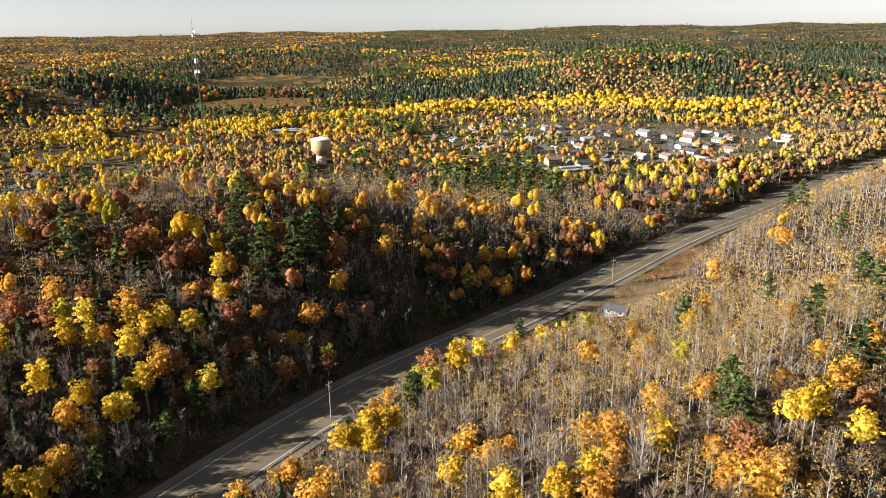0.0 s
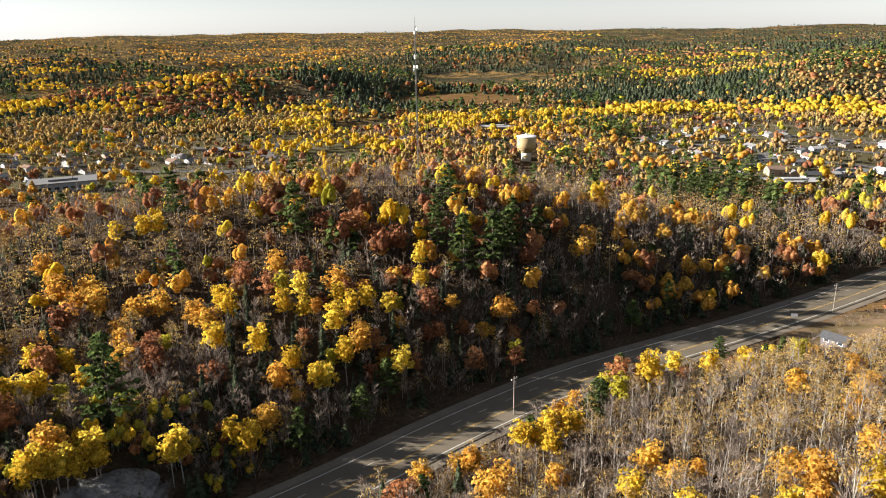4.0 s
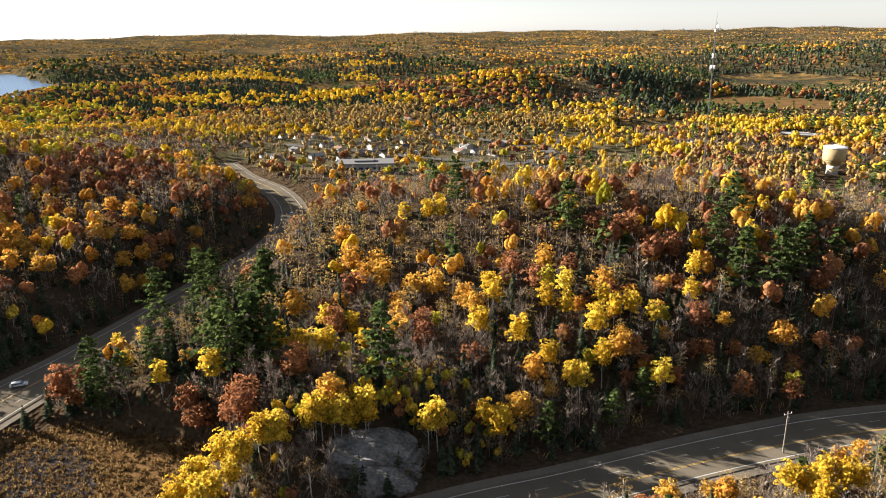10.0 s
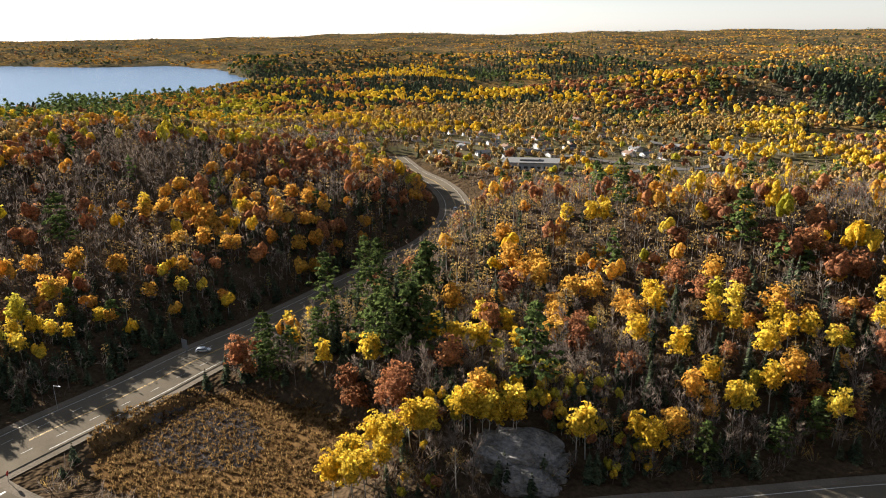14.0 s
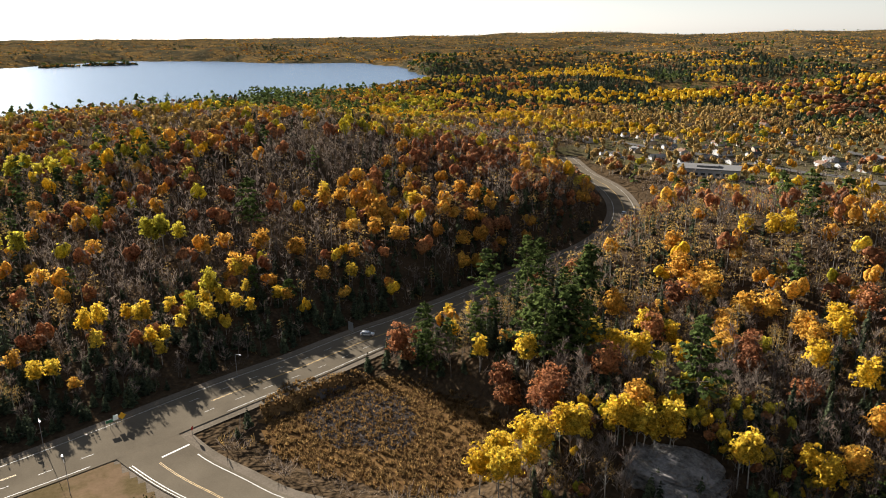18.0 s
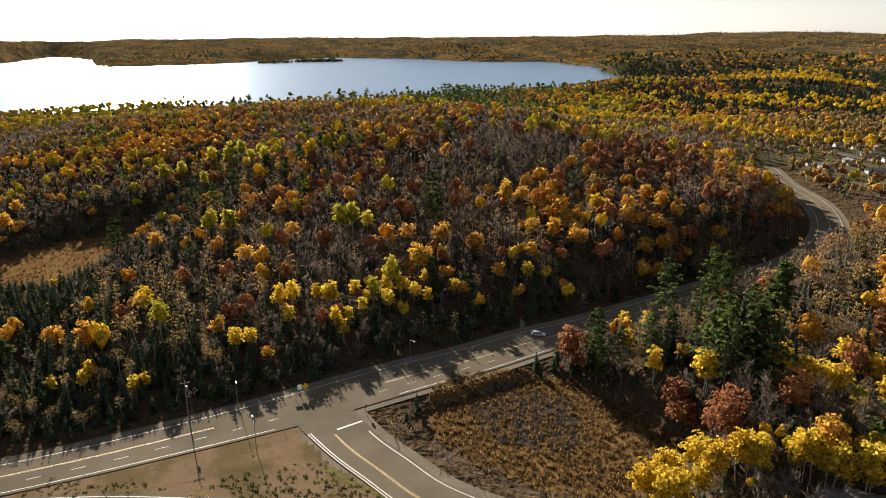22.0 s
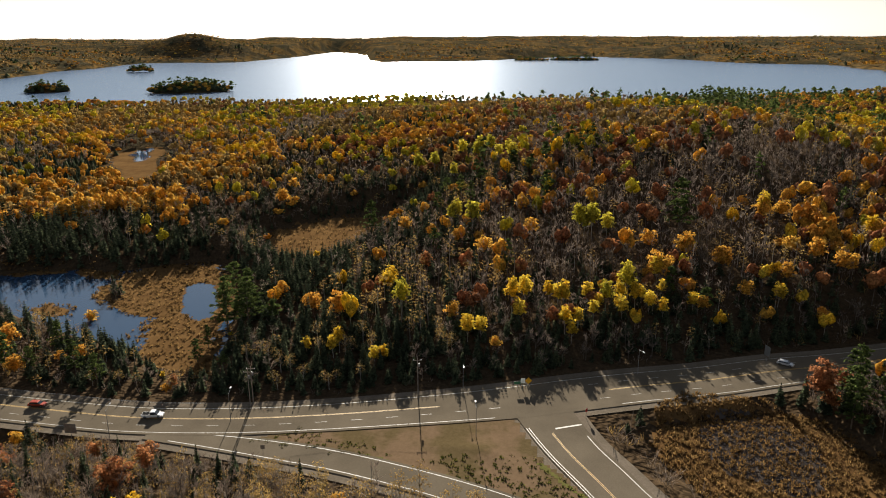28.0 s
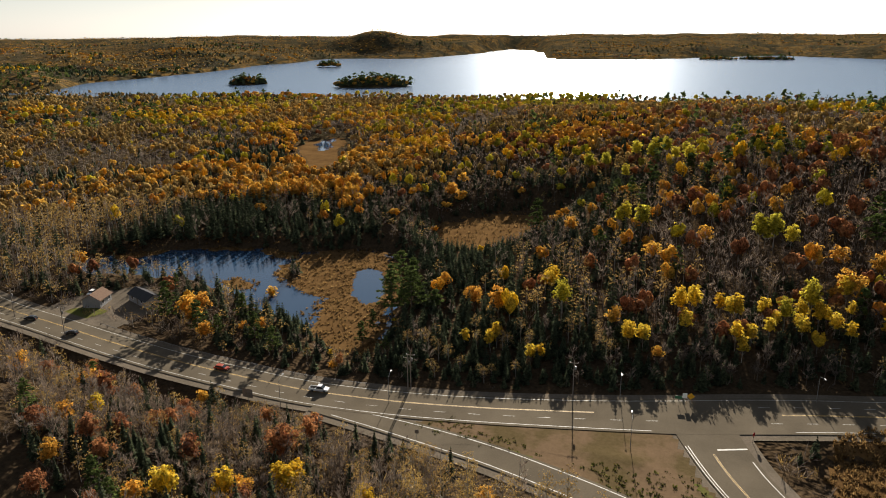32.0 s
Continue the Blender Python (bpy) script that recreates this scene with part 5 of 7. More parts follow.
def tree(key, x, y, scale, turn, v):
    """One tree as a thing with its trunk and its crown."""
    shape, bark, foliage, label, name = KINDS[key]
    if (key, v) not in TREES:
        pr = SHAPES[shape, 9][v]
        obs = []
        for pname, which, mname in (("trunk", WOOD, bark), ("crown", LEAF, foliage)):
            q = pr.q[pr.m == which]
            used, inv = np.unique(q, return_inverse=True)
            obs.append((pname, mesh_of(pname, pr.v[used], inv.reshape(-1, 4), [M[mname]], tint=np.zeros(len(used)), flat=False)))
        TREES[key, v] = obs
    root = new(name)
    root.empty_display_size = 0.5
    for pname, mesh in TREES[key, v]:
        part(pname, mesh, None, root)
    root.matrix_basis = pose(x, y, float(land(np.array([x]), np.array([y]))[0]), 0, 0, turn) @ Matrix.Diagonal((scale, scale, scale, 1))
    return tagged(root, label, "tree", "trees of the near woods")


for key, spots in SPECIAL.items():
    for k, (x, y, s) in enumerate(spots):
        if key in ("orange_bank", "rust_bank") and k % 3:
            continue
        if x < -150 and -150 < y < 112 and road_gap(np.array([x]), np.array([y]))[0] < 34 and key != "pine":
            x, y, s = x * 1.028, y * 1.028, s * 0.72         # lower trees on the bank over the highway
        tree(key.split("_")[0], x, y, s * (0.74 if key.endswith("bank") else 1.0 if key == "pine_east" else 1.4 if key.startswith("pine") else 0.82 if key.endswith("east") else 1.0), k * 77.0, k % NEARV)

for k, (x, y, s) in enumerate(((-176, 78, 1.2), (-174, 84, 1.0), (-200, 124, 1.15), (-192, 126, 1.3), (-178, 101, 1.0), (-174, 93, 1.1), (-186, 118, 1.2), (-184, 131, 0.95))):
    tree("pine", x, y, s * 0.85, k * 51.0, k % NEARV)

# the nearest of each kind stand as single trees, the rest is joined
x, y, z, kind, size, wide, level = stuff.pop(96)
single = np.zeros(len(x), bool)
for k, key in enumerate(ORDER):
    own = np.where(kind == k)[0]
    own = own[np.argsort(np.hypot(x[own], y[own]))][:55]
    single[own] = True
for k in np.where(single)[0]:
    tree(ORDER[kind[k]], float(x[k]), float(y[k]), float(size[k]), float(rng.uniform(0, 360)), int(k) % NEARV)
rest = ~single
merged("near_woods", x[rest], y[rest], z[rest], kind[rest], size[rest], wide[rest], 0, "mixed autumn woods of bare birches, aspens and spruces")
n = int(0.5 * radians(180) * (370 ** 2 - 96 ** 2) / 3.1 ** 2)
r, yaw = np.sqrt(rng.uniform(96 ** 2, 370 ** 2, n)), np.radians(rng.uniform(-35, 145, n))
x, y = -np.sin(yaw) * r, np.cos(yaw) * r
ok = growable(x, y) | ((road_gap(x, y) > 5.5) & (road_gap(x, y) < 14) & (inside(ISLAND, x, y) > 1) & (inside(FIELD, x, y) > 0) & (inside(POND, x, y) > 3))
ok &= ((rng.random(n) < 0.45) & (r < 300)) | (road_gap(x, y) < 40)
x, y = x[ok], y[ok]
z = land(x, y)
ok = z > -2.5
x, y, z = x[ok], y[ok], z[ok]
# spruces edge the woods; on the west bank their dark colour stands in for shaded brush
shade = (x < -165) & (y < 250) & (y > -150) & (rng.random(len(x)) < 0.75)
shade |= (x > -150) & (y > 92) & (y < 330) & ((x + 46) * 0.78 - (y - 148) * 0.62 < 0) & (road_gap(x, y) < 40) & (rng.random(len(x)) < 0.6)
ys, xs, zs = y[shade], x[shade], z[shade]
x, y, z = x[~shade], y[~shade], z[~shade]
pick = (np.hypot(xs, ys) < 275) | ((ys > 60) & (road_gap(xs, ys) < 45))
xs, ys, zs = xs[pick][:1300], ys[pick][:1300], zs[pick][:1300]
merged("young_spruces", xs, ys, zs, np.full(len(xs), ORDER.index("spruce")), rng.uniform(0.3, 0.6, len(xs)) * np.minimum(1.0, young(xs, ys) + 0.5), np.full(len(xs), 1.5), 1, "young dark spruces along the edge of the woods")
q, w = rng.uniform(0, 2 * math.pi, 560), rng.uniform(8.5, 28, 560)
xs, ys = -103 + np.cos(q) * w, 102 + np.sin(q) * w * 1.2
ok = (road_gap(xs, ys) > 6) & (inside(FIELD, xs, ys) > -5)
ok &= (w > 16) | (np.hypot(xs, ys) > 150)
xs, ys = xs[ok], ys[ok]
names = np.array([ORDER.index(k) for k in ("spruce", "spruce", "sere", "sere", "lime", "dull", "rust", "yellow")])
merged("rock_thicket", xs, ys, land(xs, ys) + 2.2 * np.exp(-((np.hypot(xs + 103, ys - 104) - 8) / 6.0) ** 2), names[rng.integers(0, 8, len(xs))],
       rng.uniform(0.24, 0.46, len(xs)), np.full(len(xs), 1.1), 1, "young spruces and shrubs round the bare rock")
n = 3900
xs, ys = rng.uniform(-190, -60, n), rng.uniform(-262, -40, n)
front = np.hypot(xs[:, None] - hw_line[:, 0], ys[:, None] - hw_line[:, 1]).argmin(1)
ok = growable(xs, ys) & (np.hypot(xs, ys) < np.hypot(hw_line[:, 0], hw_line[:, 1])[front]) & (np.hypot(xs, ys) > 97) & (road_gap(xs, ys) < 60)
xs, ys = xs[ok], ys[ok]
names = np.array([ORDER.index(k) for k in ("dull", "dull", "dull", "sere", "sere", "dull", "spruce", "spruce", "orange")])
merged("bank_thicket", xs, ys, land(xs, ys), names[(rng.random(len(xs)) * 4.5 + 2.25 * (value_noise(xs, ys, 16, 71) + 1)).astype(int).clip(0, 8)],
       rng.uniform(0.3, 0.6, len(xs)), np.full(len(xs), 1.15), 1, "dense thicket of brown saplings and young spruces on the bank")
n = 1500
xs, ys = rng.uniform(-450, -240, n), rng.uniform(-200, -20, n)
ok = growable(xs, ys) & (inside(BOG, xs, ys) < 60)
xs, ys = xs[ok], ys[ok]
merged("bog_spruces", xs, ys, land(xs, ys), np.full(len(xs), ORDER.index("spruce")), rng.uniform(0.25, 0.5, len(xs)), np.full(len(xs), 1.4), 1, "stunted dark spruces round the bog")
kind = np.where(rng.random(len(x)) < 0.16, ORDER.index("shrub"), ORDER.index("brush"))
brush = merged("undergrowth", x, y, z, kind, rng.uniform(0.5, 1.2, len(x)) * np.minimum(1.3, young(x, y) + 0.45), np.ones(len(x)), 0, "brown leafless undergrowth beneath the trees")
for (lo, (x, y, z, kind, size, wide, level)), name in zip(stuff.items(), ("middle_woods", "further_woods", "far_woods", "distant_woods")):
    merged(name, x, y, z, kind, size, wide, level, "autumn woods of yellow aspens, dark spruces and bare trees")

# the wooded islands
bits = []
for iy, ir, a, b, up in ISLANDS:
    m = int(a * b / 6)
    q, w = np.sqrt(rng.random(m)), rng.uniform(0, 2 * math.pi, m)
    u, v = a * 1.05 * q * np.cos(w), b * 1.05 * q * np.sin(w)
    c, s = math.cos(radians(iy)), math.sin(radians(iy))
    bits.append(np.stack([-math.sin(radians(iy)) * ir + u * c - v * s, math.cos(radians(iy)) * ir + u * s + v * c], 1))
bits = np.vstack(bits)
x, y = bits[:, 0], bits[:, 1]
kind = np.where(rng.random(len(x)) < 0.6, ORDER.index("spruce"), np.where(rng.random(len(x)) < 0.5, ORDER.index("orange"), ORDER.index("pine")))
merged("island_woods", x, y, np.maximum(land(x, y), -5.3), kind, rng.uniform(0.7, 1.1, len(x)), np.full(len(x), 1.5), 3, "dark spruces and orange trees on low lake islands")
# ---------------------------------------------------------------- building blocks
def box(bm, x0, x1, y0, y1, z0, z1):
    v = [bm.verts.new(p) for p in ((x0, y0, z0), (x1, y0, z0), (x1, y1, z0), (x0, y1, z0), (x0, y0, z1), (x1, y0, z1), (x1, y1, z1), (x0, y1, z1))]
    for f in ((3, 2, 1, 0), (4, 5, 6, 7), (0, 1, 5, 4), (1, 2, 6, 5), (2, 3, 7, 6), (3, 0, 4, 7)):
        bm.faces.new([v[i] for i in f])


def lathe(bm, profile, sides=24, cx=0.0, cy=0.0):
    """A turned shape: pairs of radius and height."""
    rings = []
    for r, z in profile:
        rings.append([bm.verts.new((cx + r * math.cos(2 * math.pi * s / sides), cy + r * math.sin(2 * math.pi * s / sides), z)) for s in range(sides)])
    for a, b in zip(rings, rings[1:]):
        for s in range(sides):
            t = (s + 1) % sides
            bm.faces.new((a[s], a[t], b[t], b[s]))
    bm.faces.new(rings[0][::-1])
    bm.faces.new(rings[-1])


def rod(bm, p0, p1, r, sides=6, r1=None):
    p0, p1 = Vector(p0), Vector(p1)
    d = (p1 - p0).normalized()
    u = d.orthogonal().normalized()
    w = d.cross(u)
    rings = []
    for p, q in ((p0, r), (p1, r if r1 is None else r1)):
        rings.append([bm.verts.new(p + q * (math.cos(2 * math.pi * s / sides) * u + math.sin(2 * math.pi * s / sides) * w)) for s in range(sides)])
    for s in range(sides):
        t = (s + 1) % sides
        bm.faces.new((rings[0][s], rings[0][t], rings[1][t], rings[1][s]))
    bm.faces.new(rings[0][::-1])
    bm.faces.new(rings[1])


def made(name, build, material=None, smooth_it=False):
    """A mesh from a function that fills a bmesh."""
    bm = bmesh.new()
    build(bm)
    me = bpy.data.meshes.new(name)
    bm.to_mesh(me)
    bm.free()
    if material is not None:
        me.materials.append(material)
    if smooth_it:
        me.shade_smooth()
    return me


def height(x, y):
    return float(land(np.array([float(x)]), np.array([float(y)]))[0])


# ---------------------------------------------------------------- road paint
def along(line, at, off):
    """Place and yaw at a distance along a road, off to its left."""
    d = np.concatenate([[0], np.cumsum(np.linalg.norm(np.diff(line[:, :2], axis=0), axis=1))])
    p = np.array([np.interp(at, d, line[:, k]) for k in (0, 1)])
    q = np.array([np.interp(at + 0.5, d, line[:, k]) for k in (0, 1)])
    t = (q - p) / (np.linalg.norm(q - p) + 1e-9)
    n = np.array([-t[1], t[0]])
    return p + n * off, math.degrees(math.atan2(t[1], t[0])), d


def index_at(line, x, y):
    return int(np.argmin(np.hypot(line[:, 0] - x, line[:, 1] - y)))


hw, sr, rp = ROADS
hi_, si_, ri_ = road_obs
cut1 = index_at(hw, -187, 19)
for side, name in ((1, "left"), (-1, "right")):
    if side > 0:
        strip("edge_line", hw, lambda w: w - 0.38, lambda w: w - 0.58, 0.052, M["paint"], hi_)
    else:
        strip("edge_line", hw, lambda w: -w + 0.58, lambda w: -w + 0.38, 0.052, M["paint"], hi_, 0, index_at(hw, -176, -9))
        strip("edge_line", hw, lambda w: -w + 0.58, lambda w: -w + 0.38, 0.052, M["paint"], hi_, cut1)
for off in (-0.1, 0.22):
    strip("centre_line", hw, off + 0.9, off + 0.75, 0.052, M["yellowpaint"], hi_, 0, index_at(hw, -172, -22))
    strip("centre_line", hw, off + 0.1, off - 0.05, 0.052, M["yellowpaint"], hi_, cut1)
strip("edge_line", sr, lambda w: w - 0.3, lambda w: w - 0.55, 0.046, M["paint"], si_, index_at(sr, -158, 7))
strip("edge_line", sr, lambda w: -w + 0.55, lambda w: -w + 0.3, 0.046, M["paint"], si_, index_at(sr, -166, 4))
strip("edge_line", sr, lambda w: -w - 0.15, lambda w: -w - 0.35, 0.046, M["paint"], si_, index_at(sr, -166, 4), index_at(sr, -120, 34))
for off in (-1.7, -1.35):
    strip("centre_line", sr, off, off - 0.14, 0.046, M["yellowpaint"], si_, index_at(sr, -163, 5))
strip("edge_line", rp, lambda w: w - 0.25, lambda w: w - 0.5, 0.036, M["paint"], ri_, 2)
strip("edge_line", rp, lambda w: -w + 0.5, lambda w: -w + 0.25, 0.036, M["paint"], ri_, 2)
dash_mesh = made("lane_dash", lambda bm: box(bm, -1.5, 1.5, -0.07, 0.07, 0, 0.004), M["paint"])


def dashes(line, parent, off, start, end, z):
    d = along(line, 0, 0)[2]
    s = start
    while s < end:
        p, yaw, _ = along(line, s, off)
        ob = part("lane_dash", dash_mesh, None, parent)
        ob.matrix_basis = pose(p[0], p[1], z, 0, 0, yaw)
        s += 9.0


dist_hw, dist_sr = along(hw, 0, 0)[2], along(sr, 0, 0)[2]
a1, a2 = dist_hw[index_at(hw, -176, -9)], dist_hw[index_at(hw, -186, 17)]
dashes(hw, hi_, -2.7, dist_hw[index_at(hw, -184, -295)], a1, 0.052)
dashes(hw, hi_, -4.1, a2, dist_hw[index_at(hw, -224, 118)], 0.052)
dashes(hw, hi_, 4.1, a2, dist_hw[index_at(hw, -224, 118)], 0.052)
dashes(sr, si_, 2.2, dist_sr[index_at(sr, -85, 87)], dist_sr[index_at(sr, 120, 332)], 0.046)
bar = part("stop_line", made("stop_line", lambda bm: box(bm, -0.3, 0.3, -3.6, 3.6, 0, 0.004), M["paint"]), None, si_)
bar.matrix_basis = pose(-165.6, 7.6, 0.046, 0, 0, 24)

# ---------------------------------------------------------------- ground patches
sheet("dirt_island", ISLAND, 0, 1.5, M["dirt"], "dry brown dirt island with worn grass between the roads", "verge", drape=0.22, ragged=0.5)
for nm, poly in (("grass_strip", [(-147.5, -70), (-150, -66), (-146.5, -40), (-141, -22), (-135, -6), (-133, -8), (-139, -26), (-143, -42)]),
                 ("grass_strip", [(-150, 0), (-146, 1), (-128, 17), (-126, 20), (-132, 16), (-140, 8)])):
    sheet(nm, poly, 0, 0.8, M["grass"], "rough green grass along the slip road", "verge", drape=0.25, ragged=0.7)
sheet("sedge_field", FIELD, 0, 1.6, M["sedge"], "brown sedge field in a damp hollow beside the road", "field", drape=0.08, ragged=1.2)
sheet("marsh", MAT, -2.93, 1.1, M["sedge"], "brown marsh grass mat at the pond's edge", "marsh", ragged=3.0, broad=4.0, hole=POOL)
sheet("bog", BOG, 0, 3.0, M["sedge"], "tan open bog ringed by dark spruces", "bog", drape=0.1, ragged=3.0)
sheet("fen", FEN, 0, 4.0, M["sedge"], "small brown fen with wet gaps in the woods", "fen", drape=0.15, ragged=4.0)
sheet("fen_pool", [(-578, -350), (-600, -348), (-585, -338), (-552, -326), (-536, -322), (-545, -334)], 0, 3.0, M["pond"], "narrow pool of open water in the fen", "pool", drape=0.3, ragged=4.0)
sheet("meadow", MEADOW, 0, 12.0, M["sedge"], "wide brown beaver meadow before dark spruces", "meadow", drape=0.8, ragged=6.0)
sheet("gravel_yard", YARD, 0, 1.5, M["dirt"], "sandy gravel clearing beside the road", "clearing", drape=0.1, ragged=1.0)
sheet("grassy_verge", BANK, 0, 1.6, M["sedge"], "brown grass bank beside the road", "verge", drape=0.12, ragged=1.5)
sheet("gravel_lane", [(80, 372), (90, 358), (104, 338), (112, 344), (118, 352), (100, 366)], 0, 1.5, M["gravel"], "grey gravel turn-off beside the road", "lane", drape=0.2, ragged=0.6)
sheet("house_yard", HOUSE_YARD, 0, 1.2, M["gravel"], "gravel yard and drive beside the highway", "yard", drape=0.1, ragged=0.6)
sheet("lawn", [(-176, -216), (-184, -212), (-182, -200), (-173, -203)], 0, 0.8, M["grass"], "small yellow-green lawn by the house", "lawn", drape=0.16, ragged=0.4)
for poly, nm in ((TOWN_EAST, "town_lawns"), (TOWN_WEST, "town_lawns")):
    sheet(nm, poly, 0, 6.0, M["lawn"], "lawns and bare yards between the houses", "lawn", drape=0.35, ragged=6.0)
M["street"] = earth("old_asphalt", 1.0, 0.05, ((0.3, (0.085, 0.08, 0.074)), (0.7, (0.14, 0.13, 0.12))), ((0.35, (0.08, 0.075, 0.07)), (0.65, (0.13, 0.12, 0.108))), 0.5, 0.02)


def street(points):
    line = spline([(x, y, 4) for x, y in points], 8.0)
    z = land(line[:, 0].copy(), line[:, 1].copy()) + 0.75
    ob = strip("street", line, 4.2, -4.2, 0, M["street"])
    co = np.empty(len(ob.data.vertices) * 3, np.float32)
    ob.data.vertices.foreach_get("co", co)
    co = co.reshape(-1, 3)
    co[:, 2] = np.tile(z, 2)
    ob.data.vertices.foreach_set("co", co.ravel())
    tagged(ob, "pale residential street between small houses", "street", kind="structure")


for pts in ([(-20, 640), (60, 625), (150, 600), (230, 565)], [(0, 690), (90, 680), (190, 645), (270, 600)], [(30, 560), (110, 545), (190, 520)],
            [(60, 510), (75, 570), (95, 650), (110, 720)], [(150, 500), (175, 570), (200, 660)],
            [(-330, 365), (-300, 420), (-290, 500), (-330, 590)], [(-500, 400), (-420, 420), (-340, 440), (-240, 470)], [(-420, 560), (-350, 540), (-290, 520)]):
    street(pts)

# ---------------------------------------------------------------- houses
WALL = {"w": plain("white_siding", (0.34, 0.335, 0.32), 0.7, 0, 0.06), "t": plain("tan_siding", (0.30, 0.22, 0.145), 0.75, 0, 0.12), "g": plain("grey_siding", (0.26, 0.26, 0.255), 0.75, 0, 0.1),
        "d": plain("dark_siding", (0.10, 0.085, 0.08), 0.75, 0, 0.15)}
ROOF = [plain("grey_shingles", (0.15, 0.145, 0.14), 0.9, 0, 0.2), plain("brown_shingles", (0.17, 0.115, 0.085), 0.9, 0, 0.2), plain("pale_shingles", (0.26, 0.25, 0.24), 0.85, 0, 0.12),
        plain("black_shingles", (0.06, 0.06, 0.062), 0.9, 0, 0.2)]
M["glass"] = plain("window_glass", (0.03, 0.035, 0.04), 0.08, 0, 0.1)
M["trim"] = plain("white_trim", (0.75, 0.74, 0.71), 0.6, 0, 0.05)
M["brick"] = plain("red_brick", (0.26, 0.10, 0.07), 0.9, 0, 0.2)
WORDS = {"w": "white-sided", "t": "tan", "g": "grey", "d": "dark brown"}


def gable(bm, lx, ly, z, rise, over=0.45, thick=0.18):
    """Two roof slopes with thickness and eaves."""
    for s in (1, -1):
        e = ly / 2 + over
        drop = rise * over / (ly / 2)
        pts = [(-lx / 2 - over, 0, z + rise), (lx / 2 + over, 0, z + rise), (lx / 2 + over, s * e, z - drop), (-lx / 2 - over, s * e, z - drop)]
        lo = [bm.verts.new(p) for p in pts]
        up = [bm.verts.new((p[0], p[1], p[2] + thick)) for p in pts]
        bm.faces.new(up if s < 0 else up[::-1])
        bm.faces.new(lo[::-1] if s < 0 else lo)
        for a in range(4):
            b = (a + 1) % 4
            bm.faces.new((lo[a], lo[b], up[b], up[a]))


def walls(bm, lx, ly, z, rise):
    box(bm, -lx / 2, lx / 2, -ly / 2, ly / 2, -1.5, z)
    for s in (-1, 1):
        a, b, c = (bm.verts.new(p) for p in ((s * lx / 2, -ly / 2, z), (s * lx / 2, ly / 2, z), (s * lx / 2, 0, z + rise)))
        bm.faces.new((a, b, c))


HOUSE_MESH = {}


def house(x, y, turn, letter, roof, wing=False):
    big = letter.isupper()
    key = letter.lower()
    lx, ly, z, rise = (15.5, 9.5, 4.6, 2.0) if big else (12.5, 8.2, 3.0, 1.7)
    k = (key, big, roof)
    if k not in HOUSE_MESH:
        HOUSE_MESH[k] = (made("wall", lambda bm: walls(bm, lx, ly, z, rise), WALL[key]), made("roof", lambda bm: gable(bm, lx, ly, z, rise), ROOF[roof]))
    if big not in HOUSE_MESH:
        HOUSE_MESH[big] = (made("window", lambda bm: box(bm, -0.9, 0.9, -0.05, 0.05, -0.65, 0.65), M["glass"]), made("window_frame", lambda bm: (
            box(bm, -1.05, 1.05, -0.03, 0.03, 0.65, 0.8), box(bm, -1.05, 1.05, -0.03, 0.03, -0.8, -0.65), box(bm, -1.05, -0.9, -0.03, 0.03, -0.65, 0.65), box(bm, 0.9, 1.05, -0.03, 0.03, -0.65, 0.65)), M["trim"]),
            made("door", lambda bm: box(bm, -0.5, 0.5, -0.06, 0.06, 0, 2.05), M["brick"]), made("chimney", lambda bm: (box(bm, -0.4, 0.4, -0.4, 0.4, -1.2, 1.1), box(bm, -0.5, 0.5, -0.5, 0.5, 1.1, 1.25)), M["brick"]))
    root = new("house")
    wall, top = (part(m.name.split(".")[0], m, None, root) for m in HOUSE_MESH[k])
    pane, frame_mesh, door_mesh, chimney_mesh = HOUSE_MESH[big]
    for s in (-1, 1):
        for fx in (-0.3, 0.05, 0.32) if s > 0 else (-0.32, 0.3):
            w = part("window", pane, None, root)
            w.matrix_basis = pose(fx * lx, s * (ly / 2 + 0.04), 1.75, 0, 0, 0)
            f = part("window_frame", frame_mesh, None, w)
            f.matrix_basis = pose(0, s * 0.03, 0)
    d = part("door", door_mesh, None, root)
    d.matrix_basis = pose(0.05 * lx, -ly / 2 - 0.05, 0.1)
    c = part("chimney", chimney_mesh, None, root)
    c.matrix_basis = pose(lx * 0.22, 0.6, z + rise)
    root.matrix_basis = pose(x, y, height(x, y) + 0.4, 0, 0, turn) @ Matrix.Diagonal((0.84, 0.84, 0.84, 1))
    tagged(root, ("large " if big else "small ") + WORDS[key] + " bungalow with a low gabled roof among trees", "house", "houses of the town")
    return root


n = 0
for spots in (HOUSES_EAST, HOUSES_MIDDLE, HOUSES_NORTH, HOUSES_WEST, HOUSES_EDGE):
    for x, y, turn, letter in spots:
        n += 1
        house(x, y, turn, letter, (0, 1, 1, 0, 3, 2, 0)[n % 7])


